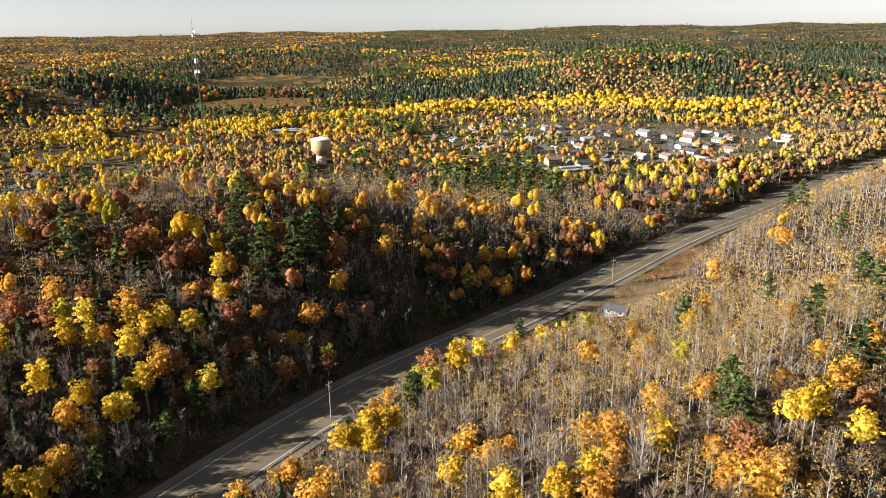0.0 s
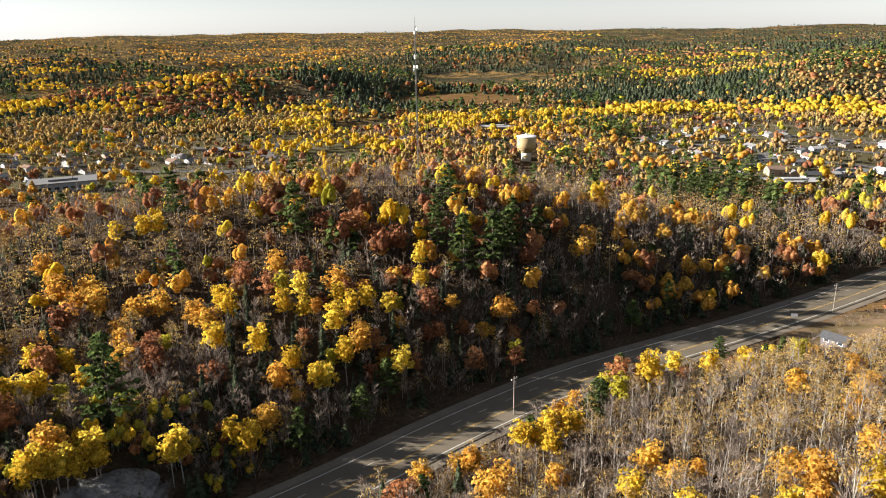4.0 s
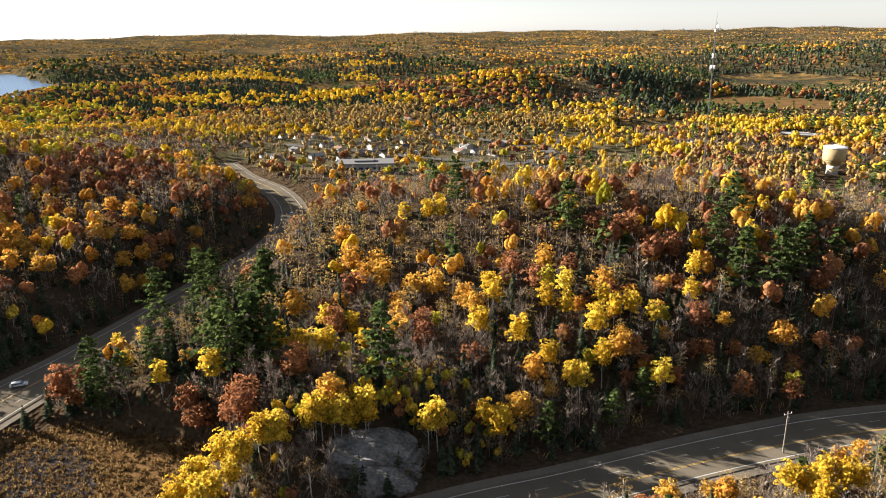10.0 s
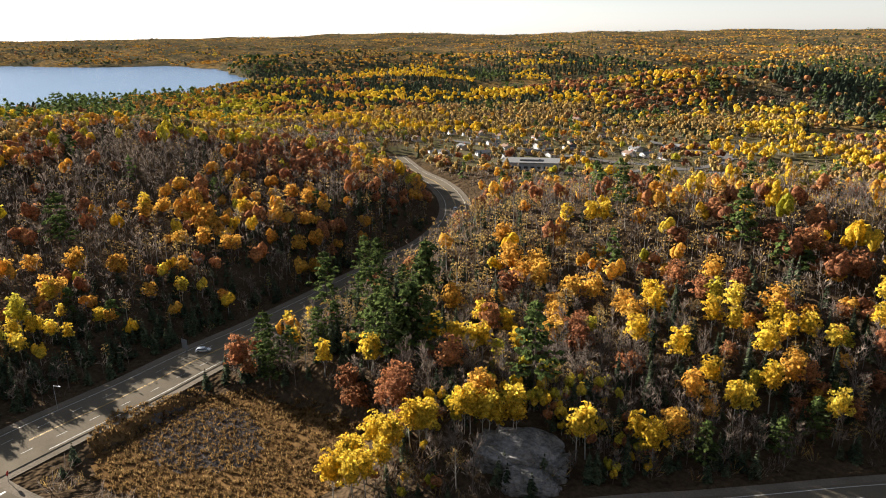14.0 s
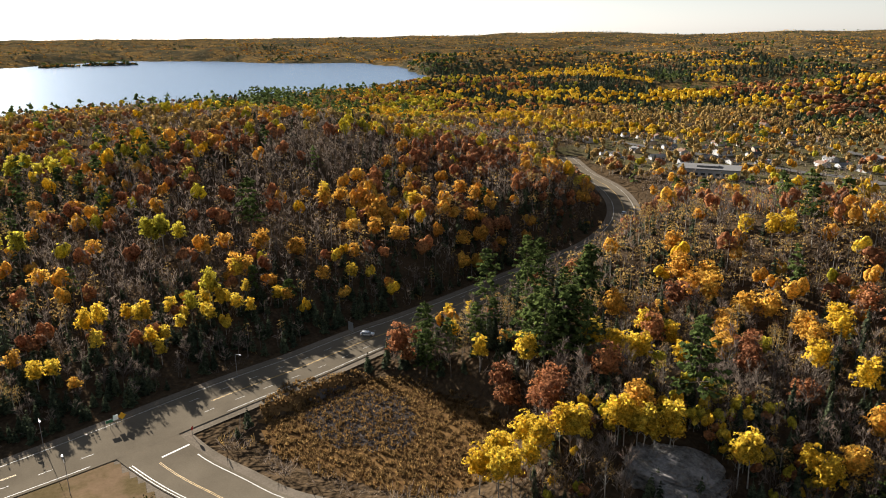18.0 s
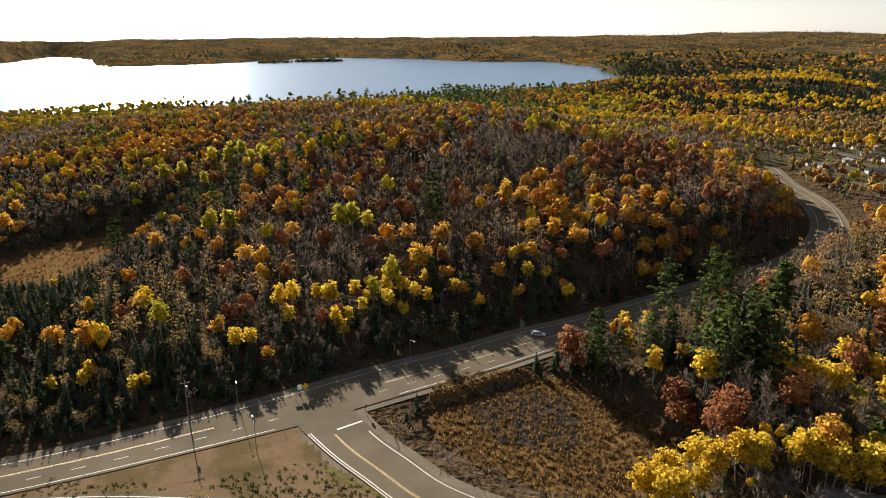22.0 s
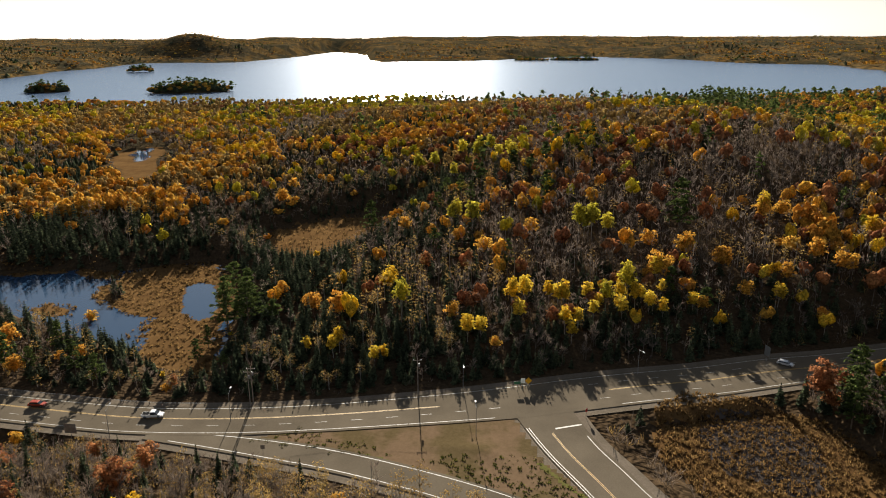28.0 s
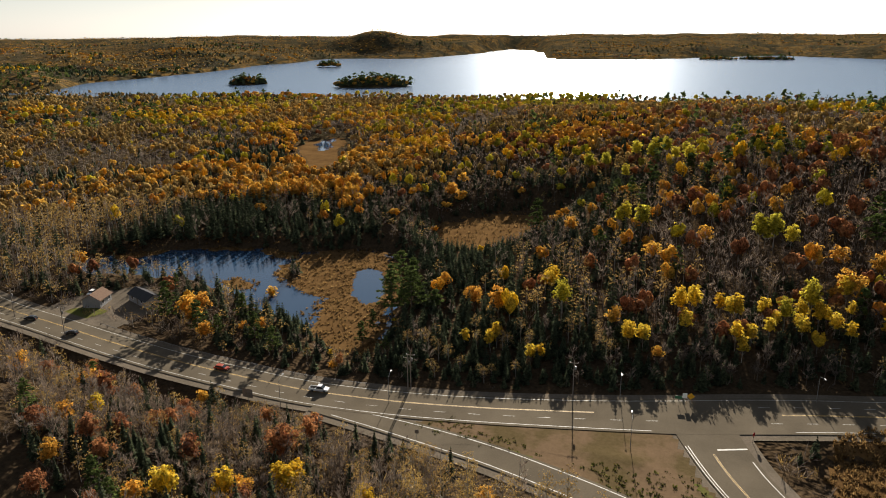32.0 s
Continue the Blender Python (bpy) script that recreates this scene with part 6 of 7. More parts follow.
def flat_hall(x, y, turn, lx, ly, z, label, roof_mat, wall_mat):
    """A long low public building: walls, a flat roof with a raised edge, a row of windows."""
    root = new("hall")
    part("wall", made("wall", lambda bm: box(bm, -lx / 2, lx / 2, -ly / 2, ly / 2, -2, z), wall_mat), None, root)
    part("roof", made("roof", lambda bm: (box(bm, -lx / 2 - 0.6, lx / 2 + 0.6, -ly / 2 - 0.6, ly / 2 + 0.6, z, z + 0.45), box(bm, -lx * 0.2, lx * 0.15, -ly * 0.2, ly * 0.2, z + 0.45, z + 1.6)), roof_mat), None, root)
    pane = made("window", lambda bm: box(bm, -1.3, 1.3, -0.06, 0.06, -0.8, 0.8), M["glass"])
    for s in (-1, 1):
        for k in range(int(lx / 4.5)):
            w = part("window", pane, None, root)
            w.matrix_basis = pose(-lx / 2 + 2.6 + 4.5 * k, s * (ly / 2 + 0.04), 2.0)
    root.matrix_basis = pose(x, y, height(x, y) + 0.4, 0, 0, turn)
    return tagged(root, label, "hall")


flat_hall(-352, 362, 40, 38, 20, 5.0, "long grey flat-roofed school with dark windows", ROOF[0], WALL["g"])
flat_hall(80, 462, 12, 34, 12, 4.0, "long pale flat-roofed hall with a red band", ROOF[2], M["brick"])
flat_hall(-146, 690, 5, 40, 14, 4.0, "long pale metal-roofed store beside the woods", ROOF[2], WALL["t"])


# ---------------------------------------------------------------- water tower and mast
def water_tower(x, y, z):
    root = new("water_tower")
    tan, cream = plain("tan_tank_paint", (0.27, 0.195, 0.085), 0.7, 0, 0.06, 0.4), plain("cream_concrete", (0.45, 0.41, 0.33), 0.8, 0, 0.08, 0.5)
    part("stem", made("stem", lambda bm: lathe(bm, ((5.0, -12), (4.8, 0), (4.5, 5), (4.5, 9.2)), 32), cream, True), None, root, "pale concrete stem")
    part("cone", made("cone", lambda bm: lathe(bm, ((4.5, 9.2), (5.0, 10.2), (6.4, 11.6), (8.3, 12.9)), 40), tan, True), None, root)
    part("tank", made("tank", lambda bm: lathe(bm, ((8.3, 12.9), (8.75, 13.8), (8.75, 22.4)), 40), tan, True), None, root, "tan cylindrical tank")
    part("rim", made("rim", lambda bm: lathe(bm, ((8.8, 22.4), (8.95, 22.5), (8.95, 23.3), (8.5, 23.5), (4.0, 24.1), (0.4, 24.4)), 40), M["trim"], True), None, root, "white domed roof of the tank")
    part("hatch", made("hatch", lambda bm: (lathe(bm, ((0.9, 24.2), (0.9, 25.1), (0.6, 25.3)), 12), rod(bm, (2, 0.5, 24.1), (2, 0.5, 26.2), 0.08)), M["trim"]), None, root)
    for k in range(3):
        band = part("seam", made("seam", lambda bm, zz=15.2 + 2.6 * k: lathe(bm, ((8.76, zz), (8.8, zz + 0.04), (8.8, zz + 0.12), (8.76, zz + 0.16)), 40), tan), None, root)
    part("door", made("door", lambda bm: box(bm, -0.6, 0.6, -4.9, -4.6, 0.0, 2.2), M["glass"]), None, root)
    part("logo_bar", made("logo_bar", lambda bm: box(bm, -2.6, 2.6, -4.72, -4.5, 5.6, 7.0), M["yellowpaint"]), None, root, "faded yellow band")
    root.matrix_basis = pose(x, y, z, 0, 0, 8) @ Matrix.Diagonal((0.8, 0.8, 0.86, 1))
    tagged(root, "tan water tower with a white rim on a pale stem", "water tower")


water_tower(-91, 532, -2.5)


def mast(x, y, z, top):
    root = new("radio_mast")
    steel = plain("galvanised_steel", (0.06, 0.058, 0.055), 0.6, 0.3, 0.2)
    half = 0.4
    feet = [(half * math.cos(a), half * math.sin(a)) for a in (0.5, 0.5 + 2.094, 0.5 + 4.189)]
    for fx, fy in feet:
        part("leg", made("leg", lambda bm: rod(bm, (fx, fy, 0), (fx, fy, top - 6), 0.13, 6), steel), None, root)
    bay = 3.0
    for k in range(int((top - 6) / bay)):
        def lace(bm, k=k):
            for s in range(3):
                (ax, ay), (bx, by) = feet[s], feet[(s + 1) % 3]
                rod(bm, (ax, ay, k * bay), (bx, by, (k + 1) * bay), 0.045, 4)
                rod(bm, (ax, ay, k * bay), (bx, by, k * bay), 0.04, 4)
        part("bracing", made("bracing", lace, steel), None, root)
    part("antenna", made("antenna", lambda bm: rod(bm, (0, 0, top - 6), (0, 0, top), 0.12, 6, 0.04), steel), None, root)
    for zz, n_, rr, tall in ((top * 0.70, 6, 1.4, 1.8), (top * 0.76, 3, 0.9, 2.6), (top * 0.9, 3, 0.7, 1.6)):
        for s in range(n_):
            a = 2 * math.pi * s / n_
            panel = part("panel_antenna", made("panel_antenna", lambda bm: (box(bm, -0.25, 0.25, -0.12, 0.12, -tall / 2, tall / 2), box(bm, -0.06, 0.06, 0.12, rr, -0.06, 0.06)), M["trim"]), None, root, "white panel antenna")
            panel.matrix_basis = pose(rr * math.sin(a), -rr * math.cos(a), zz, 0, 0, math.degrees(a))
    for zz, a in ((top * 0.92, 1.2), (top * 0.68, 3.0)):
        dish = part("dish", made("dish", lambda bm: lathe(bm, ((0.15, 0), (0.9, 0.25), (1.0, 0.5), (0.95, 0.5)), 16), M["trim"]), None, root, "white drum antenna")
        dish.matrix_basis = pose(math.cos(a), math.sin(a), zz, 90, 0, math.degrees(a) + 90)
    for lvl in (0.33, 0.62, 0.88):
        for s in range(3):
            a = 0.5 + 2.094 * s
            g = top * 0.55
            ex, ey = g * math.cos(a), g * math.sin(a)
            part("guy_wire", made("guy_wire", lambda bm: rod(bm, (half * math.cos(a), half * math.sin(a), top * lvl), (ex, ey, height(x + ex, y + ey) - z), 0.012, 3), steel), None, root)
    root.matrix_basis = pose(x, y, z)
    tagged(root, "slender guyed steel lattice radio mast with white antennas", "radio mast")


mast(-145, 440, 1.0, 101.0)


# ---------------------------------------------------------------- rock
def outcrop(rx, ry, rz, seed):
    """Bedrock worn to a hump: blocky, with joints and broken ledges on its steep sides."""
    def build(bm):
        bmesh.ops.create_icosphere(bm, subdivisions=6 if rx > 10 else 5 if rx > 3 else 3, radius=1.0)
        for v in bm.verts:
            p = v.co.copy()
            q = Vector((math.copysign(abs(p.x) ** 0.72, p.x), math.copysign(abs(p.y) ** 0.72, p.y), math.copysign(abs(p.z) ** 0.62, p.z)))
            d = 1 + 0.16 * noise.noise(p * 1.5 + Vector((seed, 0, 0))) + 0.08 * noise.noise(p * 4.1 + Vector((0, seed, 0))) + 0.035 * noise.noise(p * 11.0) + 0.015 * noise.noise(p * 27.0)
            near_two = noise.voronoi(p * Vector((3.2, 2.4, 4.0)).x + Vector((seed, seed, 0)))[0]
            joint = near_two[1] - near_two[0]
            d -= 0.10 * max(0.0, 1 - joint / 0.10) * (1.2 - abs(p.z))
            d += 0.07 * (noise.cell(p * 3.1 + Vector((seed, 0, seed))) - 0.5) * (1 - 0.7 * abs(p.z))
            tilt = 1 - 0.30 * p.x + 0.12 * p.y
            v.co = Vector((q.x * d * rx * 0.86, q.y * d * ry * 0.86, max(-0.4, q.z * d) * rz * (tilt if p.z > 0 else 1)))
    return made("rock", build, M["rock"])


rock = new("rock_outcrop")
rock.empty_display_size = 1.0
for nm, dx, dy, dz, rx, ry, rz, turn, seed in (("dome", 0, 0, -0.4, 14.5, 9.5, 6.4, 32, 3.0), ("ledge", 7.5, -4.5, -1.4, 8, 5, 4.6, 48, 8.0), ("ledge", -8, -3.5, -1.2, 6, 4.5, 4.0, 15, 5.0),
                                               ("boulder", 12.5, -2.5, -0.6, 2.0, 1.5, 1.7, 70, 12.0), ("boulder", -3.5, -8.6, -0.9, 1.7, 1.3, 1.2, 20, 14.0), ("boulder", 3.0, -9.0, -1.0, 1.3, 1.1, 1.0, 50, 17.0)):
    part(nm, outcrop(rx, ry, rz, seed), None, rock).matrix_basis = pose(dx, dy, dz, 0, 0, turn)
rock.matrix_basis = pose(-103, 104, 0.2)
tagged(rock, "bald grey bedrock outcrop with cracked ledges and boulders", "rock")


# ---------------------------------------------------------------- roadside things
M["pole"] = plain("weathered_pole", (0.20, 0.17, 0.14), 0.9, 0, 0.2)
M["steel"] = plain("dull_steel", (0.2, 0.2, 0.195), 0.55, 0.5, 0.1)
M["red"] = plain("red_sign_paint", (0.45, 0.03, 0.025), 0.5)
M["amber"] = plain("amber_sign_paint", (0.70, 0.36, 0.02), 0.5)
M["green"] = plain("green_sign_paint", (0.03, 0.14, 0.07), 0.5)
M["black"] = plain("black_rubber", (0.02, 0.02, 0.02), 0.8)


def lamp_post(x, y, turn, tall=8.0):
    root = new("street_lamp")
    part("pole", made("pole", lambda bm: rod(bm, (0, 0, -0.5), (0, 0, tall), 0.09, 8, 0.055), M["steel"]), None, root)
    part("arm", made("arm", lambda bm: rod(bm, (0, 0, tall - 0.15), (2.4, 0, tall + 0.35), 0.05, 6), M["steel"]), None, root)
    part("head", made("head", lambda bm: (box(bm, 2.2, 3.1, -0.17, 0.17, tall + 0.28, tall + 0.46), box(bm, 2.35, 3.0, -0.12, 0.12, tall + 0.22, tall + 0.28)), M["steel"]), None, root, "grey lamp head")
    root.matrix_basis = pose(x, y, height(x, y), 0, 0, turn)
    tagged(root, "tall steel street lamp beside the highway", "street lamp", "street lamps")


def power_pole(x, y, turn, tall=11.0):
    root = new("utility_pole")
    part("pole", made("pole", lambda bm: rod(bm, (0, 0, -0.6), (0, 0, tall), 0.16, 8, 0.11), M["pole"]), None, root)
    part("crossarm", made("crossarm", lambda bm: box(bm, -1.2, 1.2, -0.07, 0.07, tall - 0.8, tall - 0.66), M["pole"]), None, root)
    ins = made("insulator", lambda bm: lathe(bm, ((0.03, 0), (0.07, 0.05), (0.05, 0.16), (0.07, 0.2), (0.03, 0.26)), 8), M["trim"])
    for k in (-1.05, 0, 1.05):
        part("insulator", ins, None, root).matrix_basis = pose(k, 0, tall - 0.66)
    part("transformer", made("transformer", lambda bm: lathe(bm, ((0.2, tall - 2.6), (0.26, tall - 2.5), (0.26, tall - 1.7), (0.2, tall - 1.6)), 12, 0.4, 0), M["steel"]), None, root)
    root.matrix_basis = pose(x, y, height(x, y), 0, 0, turn)
    tagged(root, "weathered wooden utility pole with a crossarm", "utility pole", "utility poles")


def sign(x, y, turn, shape, col, label, tall=2.6, w=0.75, h=0.75):
    root = new("road_sign")
    part("post", made("post", lambda bm: box(bm, -0.05, 0.05, -0.04, 0.04, -0.4, tall + h / 2), M["steel"]), None, root)

    def plate(bm):
        if shape == "board":
            pts = [(-w, -h), (w, -h), (w, h), (-w, h)]
        elif shape == "diamond":
            pts = [(0, -w), (w, 0), (0, w), (-w, 0)]
        else:
            pts = [(w * math.cos(math.pi / 8 + k * math.pi / 4), w * math.sin(math.pi / 8 + k * math.pi / 4)) for k in range(8)]
        f = [bm.verts.new((px, -0.07, tall + pz)) for px, pz in pts]
        b = [bm.verts.new((px, -0.045, tall + pz)) for px, pz in pts]
        bm.faces.new(f)
        bm.faces.new(b[::-1])
        for k in range(len(pts)):
            bm.faces.new((f[k], b[k], b[(k + 1) % len(pts)], f[(k + 1) % len(pts)]))
    part("plate", made("plate", plate, col), None, root)
    root.matrix_basis = pose(x, y, max(height(x, y), -0.15), 0, 0, turn)
    return tagged(root, label, "road sign")


for x, y, turn in ((-182, -21, 10), (-198, 28, 20), (-145, -104, 190), (-158, -15, 190), (-157, -78, 190)):
    lamp_post(x, y, turn)
POLE_SPOTS = ((-165, -76, 100), (-178, -33, 100), (-159, -196, 100), (-165, -226, 100), (62, 258, 40), (57, 301, 40), (-30, 164, 60), (81, 343, 30), (-167, -76, 100), (166, 409, 40), (199, 427, 40))
for x, y, turn in POLE_SPOTS:
    power_pole(x, y, turn)
sign(-183.5, -6.1, 100, "board", M["green"], "small green road sign on a steel post", 2.4, 0.9, 0.4)
sign(-184.6, -4.6, 100, "board", M["trim"], "white square road sign on a steel post", 2.6, 0.6, 0.7)
sign(-184.8, -3.1, 100, "diamond", M["amber"], "amber diamond warning sign on a steel post", 2.6, 1.0, 1.0)
sign(-170.8, 12.1, 150, "octagon", M["red"], "red octagonal stop sign at the junction", 2.3, 0.6, 0.6)
sign(-212.0, 67.2, 20, "board", M["steel"], "tall grey highway sign seen from behind", 3.4, 1.3, 1.6)
sign(-144.3, -113.7, 90, "board", M["pole"], "dark back of a highway sign", 2.6, 1.6, 1.3)
sign(48.3, 247.9, 10, "board", M["trim"], "white roadside board on posts", 2.0, 1.1, 0.6)
sign(-143.5, -64.0, 100, "board", M["pole"], "small dark sign by the slip road", 2.0, 0.5, 0.5)


# ---------------------------------------------------------------- tufts on the open wet ground
def tufts(name, poly, spacing, tall, material, label, lift=0.0, hole=None):
    p = np.array(poly, float)
    n = int((np.ptp(p[:, 0]) + 4) * (np.ptp(p[:, 1]) + 4) / spacing ** 2)
    x, y = rng.uniform(p[:, 0].min() - 2, p[:, 0].max() + 2, n), rng.uniform(p[:, 1].min() - 2, p[:, 1].max() + 2, n)
    ok = inside(poly, x, y) + 2.2 * value_noise(x, y, 6, 41) < 0.5
    ok &= value_noise(x, y, 9, 42) > -0.85
    if hole:
        ok &= inside(hole, x, y) > 0.5
    x, y = x[ok], y[ok]
    z = np.maximum(land(x, y), -3.0) + lift
    pr = Proto()
    for k in range(7):
        a, d = random.uniform(0, 6.28), random.uniform(0, 0.5)
        o = np.array([math.cos(a) * d, math.sin(a) * d, tall * 0.42])
        pr.card(o, np.array([math.cos(a) * 0.25, math.sin(a) * 0.25, tall * 0.55]), np.array([-math.sin(a), math.cos(a), 0]) * 0.16, 0)
    pr.done()
    a, s = rng.uniform(0, 6.28, len(x)), rng.uniform(0.5, 1.3, len(x))
    c, si = (np.cos(a) * s)[:, None], (np.sin(a) * s)[:, None]
    V = np.stack([pr.v[:, 0] * c - pr.v[:, 1] * si + x[:, None], pr.v[:, 0] * si + pr.v[:, 1] * c + y[:, None], pr.v[:, 2] * s[:, None] + z[:, None]], -1).reshape(-1, 3)
    m = len(pr.v)
    Q = (pr.q[None] + (np.arange(len(x)) * m)[:, None, None]).reshape(-1, 4)
    me = mesh_of(name, V, Q, [material], tint=np.repeat(rng.uniform(0, 1, len(x)), m))
    return tagged(new(name, me), label, "grass", kind="stuff")


M["straw"] = leaf("dry_sedge_blades", (0.10, 0.06, 0.026), (0.165, 0.10, 0.04), (0.25, 0.16, 0.066), 0.5)
M["heath"] = earth("grey_heath", 1.3, 0.1, ((0.3, (0.045, 0.038, 0.034)), (0.7, (0.10, 0.085, 0.076))), ((0.35, (0.05, 0.042, 0.038)), (0.65, (0.10, 0.082, 0.07))), 0.5, 0.1)
M["heathleaf"] = leaf("heath_twigs", (0.05, 0.043, 0.04), (0.09, 0.077, 0.07), (0.14, 0.12, 0.105), 0.3)
random.seed(23)
tufts("sedge_tufts", FIELD, 0.85, 0.75, M["straw"], "knee-high tufts of rust-brown sedge")
tufts("marsh_tufts", MAT, 1.6, 0.7, M["straw"], "rust-brown marsh grass in tufts at the water", hole=POOL)
for islet in ([(-229, -192), (-236, -186), (-233, -174), (-226, -170), (-222, -179)], [(-269, -237), (-278, -226), (-279, -207), (-271, -203), (-265, -222)],
              [(-275, -201), (-282, -193), (-276, -180), (-266, -177), (-265, -187)], [(-242, -261), (-253, -254), (-258, -240), (-246, -242), (-237, -250)]):
    sheet("marsh_islet", islet, -2.93, 1.1, M["sedge"], "low brown islet of marsh grass in the pond", "marsh", ragged=2.0, broad=1.5)
    tufts("islet_tufts", islet, 1.5, 0.8, M["straw"], "marsh grass tufts on an islet")
tufts("bog_tufts", BOG, 2.6, 1.0, M["straw"], "tan bog grass tufts")
PATCH = [(-182, 50), (-178, 62), (-168, 68), (-154, 66), (-147, 56), (-152, 46), (-163, 41), (-174, 42)]
sheet("heath_patch", PATCH, 0, 0.9, M["heath"], "dark grey-brown heath in the middle of the sedge field", "heath", drape=0.14, ragged=3.0)
tufts("heath_tufts", PATCH, 0.9, 0.5, M["heathleaf"], "low grey-brown heath twigs", 0.05)
M["weed"] = leaf("green_weeds", (0.05, 0.06, 0.015), (0.10, 0.105, 0.025), (0.17, 0.15, 0.04), 0.3)
tufts("island_weeds", [(-149, -68), (-155, -58), (-150, -40), (-142, -20), (-135, -4), (-127, 12), (-130, 14), (-141, 8), (-150, 0), (-146, -30)], 1.3, 0.32, M["weed"], "low green weeds on the dirt island", 0.1)


# ---------------------------------------------------------------- buildings by the road
def cabin(x, y, turn, lx, ly, z, rise, wall_mat, roof_mat, label, name="house"):
    root = new(name)
    part("wall", made("wall", lambda bm: walls(bm, lx, ly, z, rise), wall_mat), None, root)
    part("roof", made("roof", lambda bm: gable(bm, lx, ly, z, rise, 0.5), roof_mat), None, root)
    pane, rim = made("window", lambda bm: box(bm, -0.7, 0.7, -0.05, 0.05, -0.55, 0.55), M["glass"]), made("window_frame", lambda bm: (
        box(bm, -0.82, 0.82, -0.03, 0.03, 0.55, 0.67), box(bm, -0.82, 0.82, -0.03, 0.03, -0.67, -0.55), box(bm, -0.82, -0.7, -0.03, 0.03, -0.55, 0.55), box(bm, 0.7, 0.82, -0.03, 0.03, -0.55, 0.55)), M["trim"])
    for s in (-1, 1):
        for fx in (-0.28, 0.25):
            w = part("window", pane, None, root)
            w.matrix_basis = pose(fx * lx, s * (ly / 2 + 0.04), 1.6)
            part("window_frame", rim, None, w).matrix_basis = pose(0, s * 0.03, 0)
    part("door", made("door", lambda bm: box(bm, -0.48, 0.48, -0.06, 0.06, 0, 2.05), M["pole"]), None, root).matrix_basis = pose(0, -ly / 2 - 0.05, 0.05)
    root.matrix_basis = pose(x, y, height(x, y) + 0.25, 0, 0, turn)
    return tagged(root, label, "house")


cabin(-186, -210, 18, 8.2, 6.6, 2.8, 2.0, WALL["g"], ROOF[1], "brown-roofed grey house beside the highway and pond")
cabin(-193, -194, 70, 13, 6, 2.6, 1.6, WALL["g"], ROOF[3], "long low dark-roofed garage beside the house")
cabin(56, 224, -35, 7.5, 4.2, 2.3, 1.1, WALL["d"], ROOF[3], "small dark shed with a dark roof in the clearing", "shed")


# ---------------------------------------------------------------- vehicles
def vehicle(kind, x, y, turn, paint, label):
    """A car or pickup: body with wheel arches and tapered cabin, windows, lights and four wheels."""
    root = new(kind)
    long_, wide_, belt, top = (5.6, 1.95, 1.05, 1.8) if kind == "pickup" else (4.6, 1.8, 0.92, 1.45)

    def body(bm):
        prof = [(-long_ / 2, 0.35), (-long_ / 2, belt * 0.75), (-long_ / 2 + 0.1, belt), (long_ / 2 - 1.2, belt), (long_ / 2 - 0.15, belt * 0.82), (long_ / 2, belt * 0.6), (long_ / 2, 0.35)]
        rings = [[bm.verts.new((px, s * wide_ / 2 * (0.94 if pz > belt * 0.8 else 1), pz)) for px, pz in prof] for s in (-1, 1)]
        for k in range(len(prof)):
            n_ = (k + 1) % len(prof)
            bm.faces.new((rings[0][k], rings[0][n_], rings[1][n_], rings[1][k]))
        bm.faces.new(rings[0][::-1])
        bm.faces.new(rings[1])
        bmesh.ops.bevel(bm, geom=bm.edges[:], offset=0.05, segments=2, affect="EDGES")

    def shell(bm, a0, a1, b0, b1, z0, z1, inset):
        lo = [(a0, -wide_ / 2 + 0.08, z0), (a1, -wide_ / 2 + 0.08, z0), (a1, wide_ / 2 - 0.08, z0), (a0, wide_ / 2 - 0.08, z0)]
        hi = [(b0, -wide_ / 2 + inset, z1), (b1, -wide_ / 2 + inset, z1), (b1, wide_ / 2 - inset, z1), (b0, wide_ / 2 - inset, z1)]
        v = [bm.verts.new(p) for p in lo + hi]
        for f in ((3, 2, 1, 0), (4, 5, 6, 7), (0, 1, 5, 4), (1, 2, 6, 5), (2, 3, 7, 6), (3, 0, 4, 7)):
            bm.faces.new([v[i] for i in f])
    c0, c1 = (-0.6, 1.55) if kind == "pickup" else (-1.9, 1.25)
    part("body", made("body", body, paint), None, root)
    part("cabin_glass", made("cabin_glass", lambda bm: shell(bm, c0, c1, c0 + 0.25, c1 - 0.75, belt - 0.02, top - 0.08, 0.22), M["glass"]), None, root, "dark glass")
    part("roof", made("roof", lambda bm: shell(bm, c0 + 0.22, c1 - 0.7, c0 + 0.32, c1 - 0.82, top - 0.09, top, 0.26), paint), None, root)
    if kind == "pickup":
        part("cargo_bed", made("cargo_bed", lambda bm: box(bm, -2.6, -0.75, -0.75, 0.75, belt - 0.05, belt + 0.012), M["black"]), None, root, "dark cargo bed")
    tyre = made("tyre", lambda bm: lathe(bm, ((0.2, -0.1), (0.33, -0.1), (0.35, -0.05), (0.35, 0.05), (0.33, 0.1), (0.2, 0.1)), 14), M["black"])
    hub = made("rim", lambda bm: lathe(bm, ((0.19, -0.105), (0.2, 0.0), (0.19, 0.105)), 12), M["steel"])
    for sx in (-1, 1):
        for sy in (-1, 1):
            w = part("wheel", tyre, None, root)
            w.matrix_basis = pose(sx * long_ * 0.31, sy * (wide_ / 2 - 0.06), 0.35, 90, 0, 0)
            part("rim", hub, None, w)
    lamp, tail = made("headlight", lambda bm: box(bm, -0.04, 0.04, -0.17, 0.17, -0.07, 0.07), M["trim"]), made("tail_light", lambda bm: box(bm, -0.04, 0.04, -0.14, 0.14, -0.08, 0.08), M["red"])
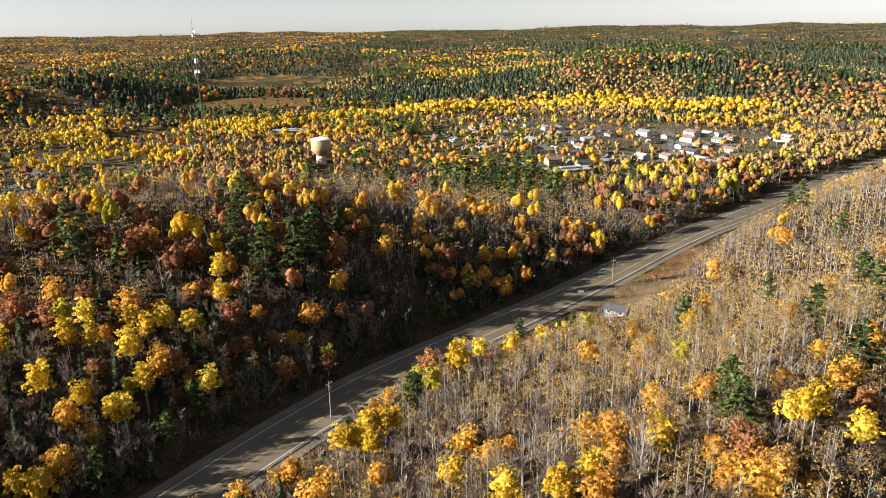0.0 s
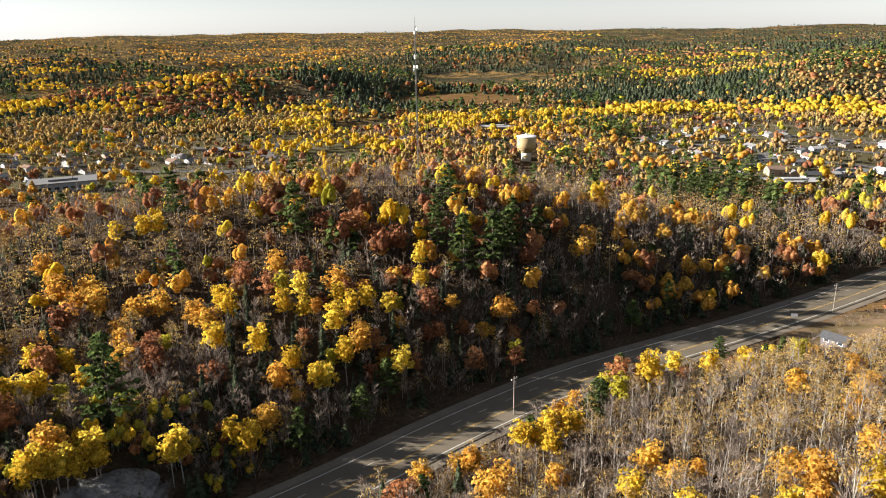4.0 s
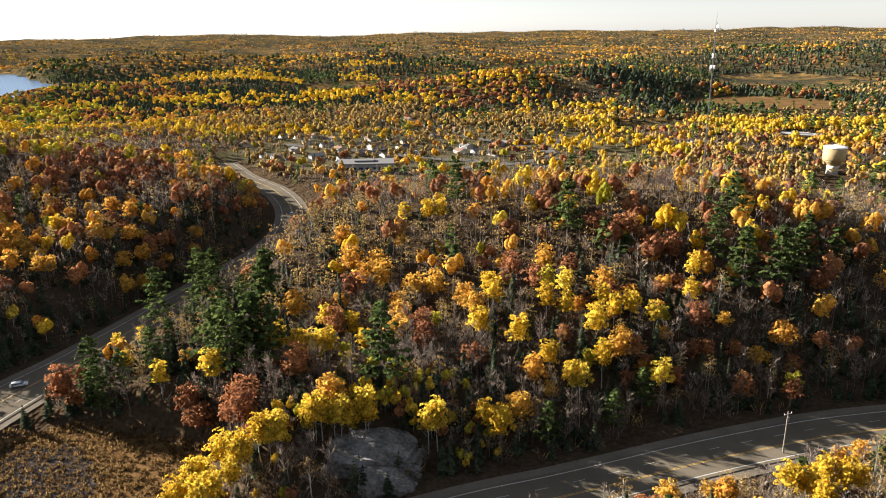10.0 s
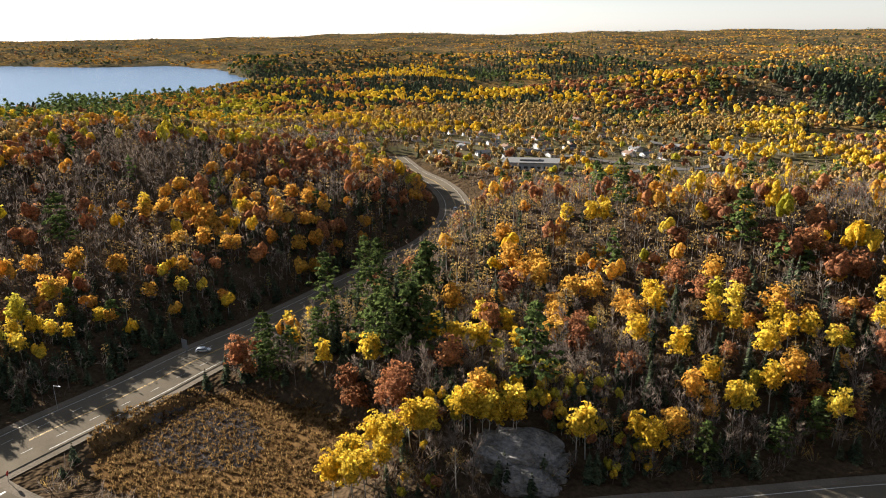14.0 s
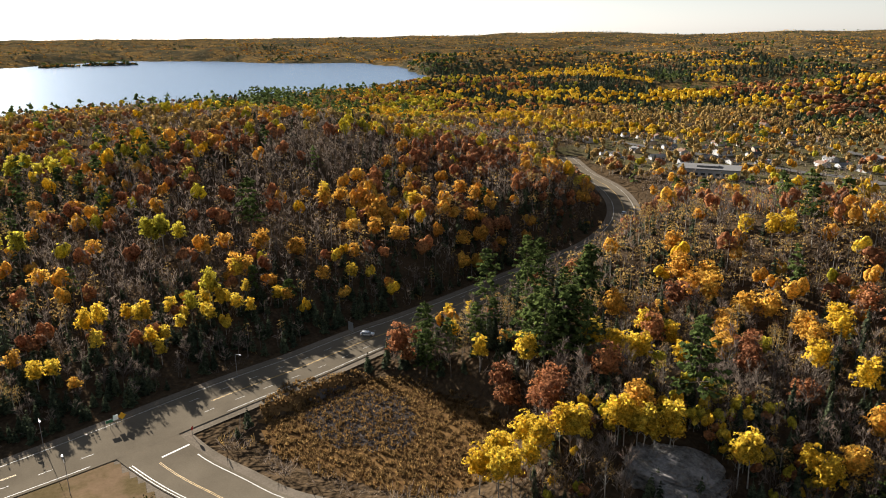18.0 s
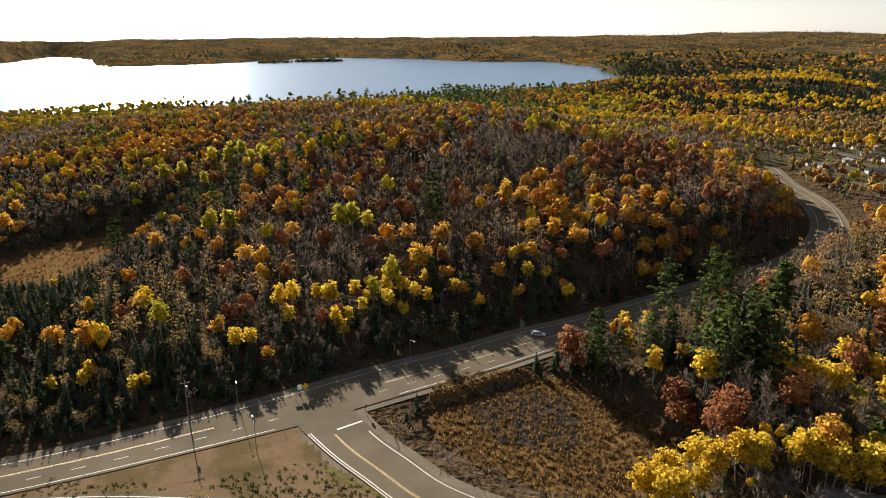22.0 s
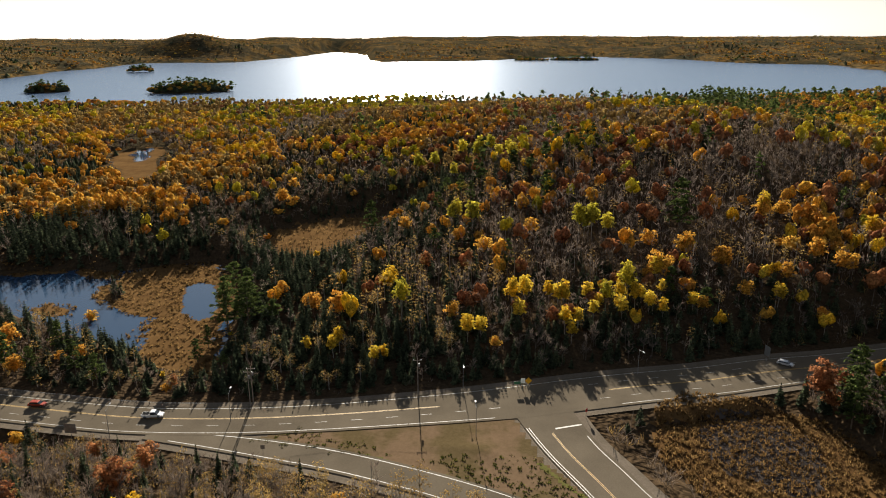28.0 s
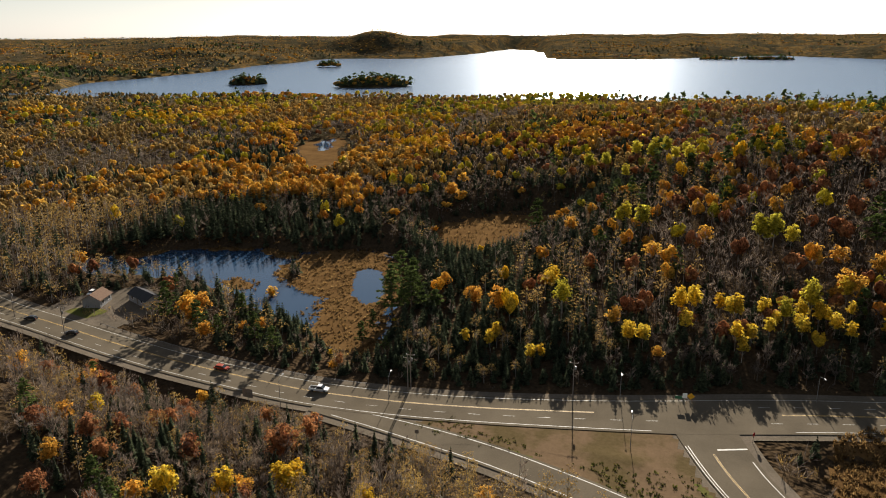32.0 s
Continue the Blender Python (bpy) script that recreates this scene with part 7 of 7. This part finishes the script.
    for sy in (-1, 1):
        part("headlight", lamp, None, root).matrix_basis = pose(long_ / 2 - 0.02, sy * wide_ * 0.36, belt * 0.66)
        part("tail_light", tail, None, root).matrix_basis = pose(-long_ / 2 + 0.01, sy * wide_ * 0.38, belt * 0.7)
    root.matrix_basis = pose(x, y, 0.05 if road_gap(np.array([x]), np.array([y]))[0] < 1 else height(x, y) + 0.12, 0, 0, turn)
    return tagged(root, label, kind)


coat = {k: plain(k + "_car_paint", c, 0.3, 0.2, 0.03) for k, c in (("white", (0.7, 0.7, 0.69)), ("red", (0.35, 0.05, 0.02)), ("silver", (0.42, 0.43, 0.44)), ("black", (0.02, 0.02, 0.022)))}
vehicle("pickup", -156.2, -98.9, 100, coat["white"], "white pickup truck driving on the sunlit highway")
vehicle("car", -157.6, -132.6, 95, coat["red"], "red hatchback car on the highway")
vehicle("car", -161.3, -195.6, 282, coat["black"], "black car on the highway beside the bank")
vehicle("car", -165.9, -219.4, 284, coat["black"], "dark car on the highway beside the bank")
vehicle("car", -192.5, -219.5, 20, coat["white"], "white car parked by the house")
vehicle("car", -209.7, 71.9, 60, coat["silver"], "silver car on the highway in sunlight")
vehicle("car", -300.4, 250.4, 120, coat["silver"], "silver car on the highway bend")


# ---------------------------------------------------------------- guard rail and wires
def guard_rail():
    root = new("guard_rail")
    post_mesh = made("post", lambda bm: box(bm, -0.08, 0.08, -0.1, 0.1, -0.7, 0.72), M["pole"])
    a, b = dist_hw[index_at(hw, -164, -195)], dist_hw[index_at(hw, -156, -85)]
    s, last = a, None
    while s < b:
        p, yaw, _ = along(hw, s, 8.2)
        part("post", post_mesh, None, root).matrix_basis = pose(p[0], p[1], 0, 0, 0, yaw)
        if last is not None:
            for z in (0.42, 0.62):
                part("cable", made("cable", lambda bm: rod(bm, (last[0], last[1], z), (p[0], p[1], z), 0.035, 5), M["steel"]), None, root)
        last = p
        s += 4.0
    tagged(root, "wooden-post cable guard rail along the highway", "guard rail")


guard_rail()


def wire(p, q, sag=1.2):
    pts = []
    for k in range(13):
        f = k / 12
        pts.append(Vector(p).lerp(Vector(q), f) - Vector((0, 0, sag * 4 * f * (1 - f))))

    def build(bm):
        along = (Vector(q) - Vector(p)).normalized()
        side = along.cross(Vector((0, 0, 1))).normalized()
        rings = [[bm.verts.new(c + o) for o in (side * 0.02, Vector((0, 0, 0.02)), side * -0.02, Vector((0, 0, -0.02)))] for c in pts]
        for u, v in zip(rings, rings[1:]):
            for k in range(4):
                bm.faces.new((u[k], u[(k + 1) % 4], v[(k + 1) % 4], v[k]))
    ob = new("power_line", made("power_line", build, M["black"]))
    return tagged(ob, "thin black overhead wire between poles", "wire")


poles_at = [(x, y, height(x, y)) for x, y, t in POLE_SPOTS]
for (ax, ay, az), (bx, by, bz) in ((poles_at[0], poles_at[1]), (poles_at[2], poles_at[3]), (poles_at[4], poles_at[5])):
    wire((ax, ay, az + 10.4), (bx, by, bz + 10.4))
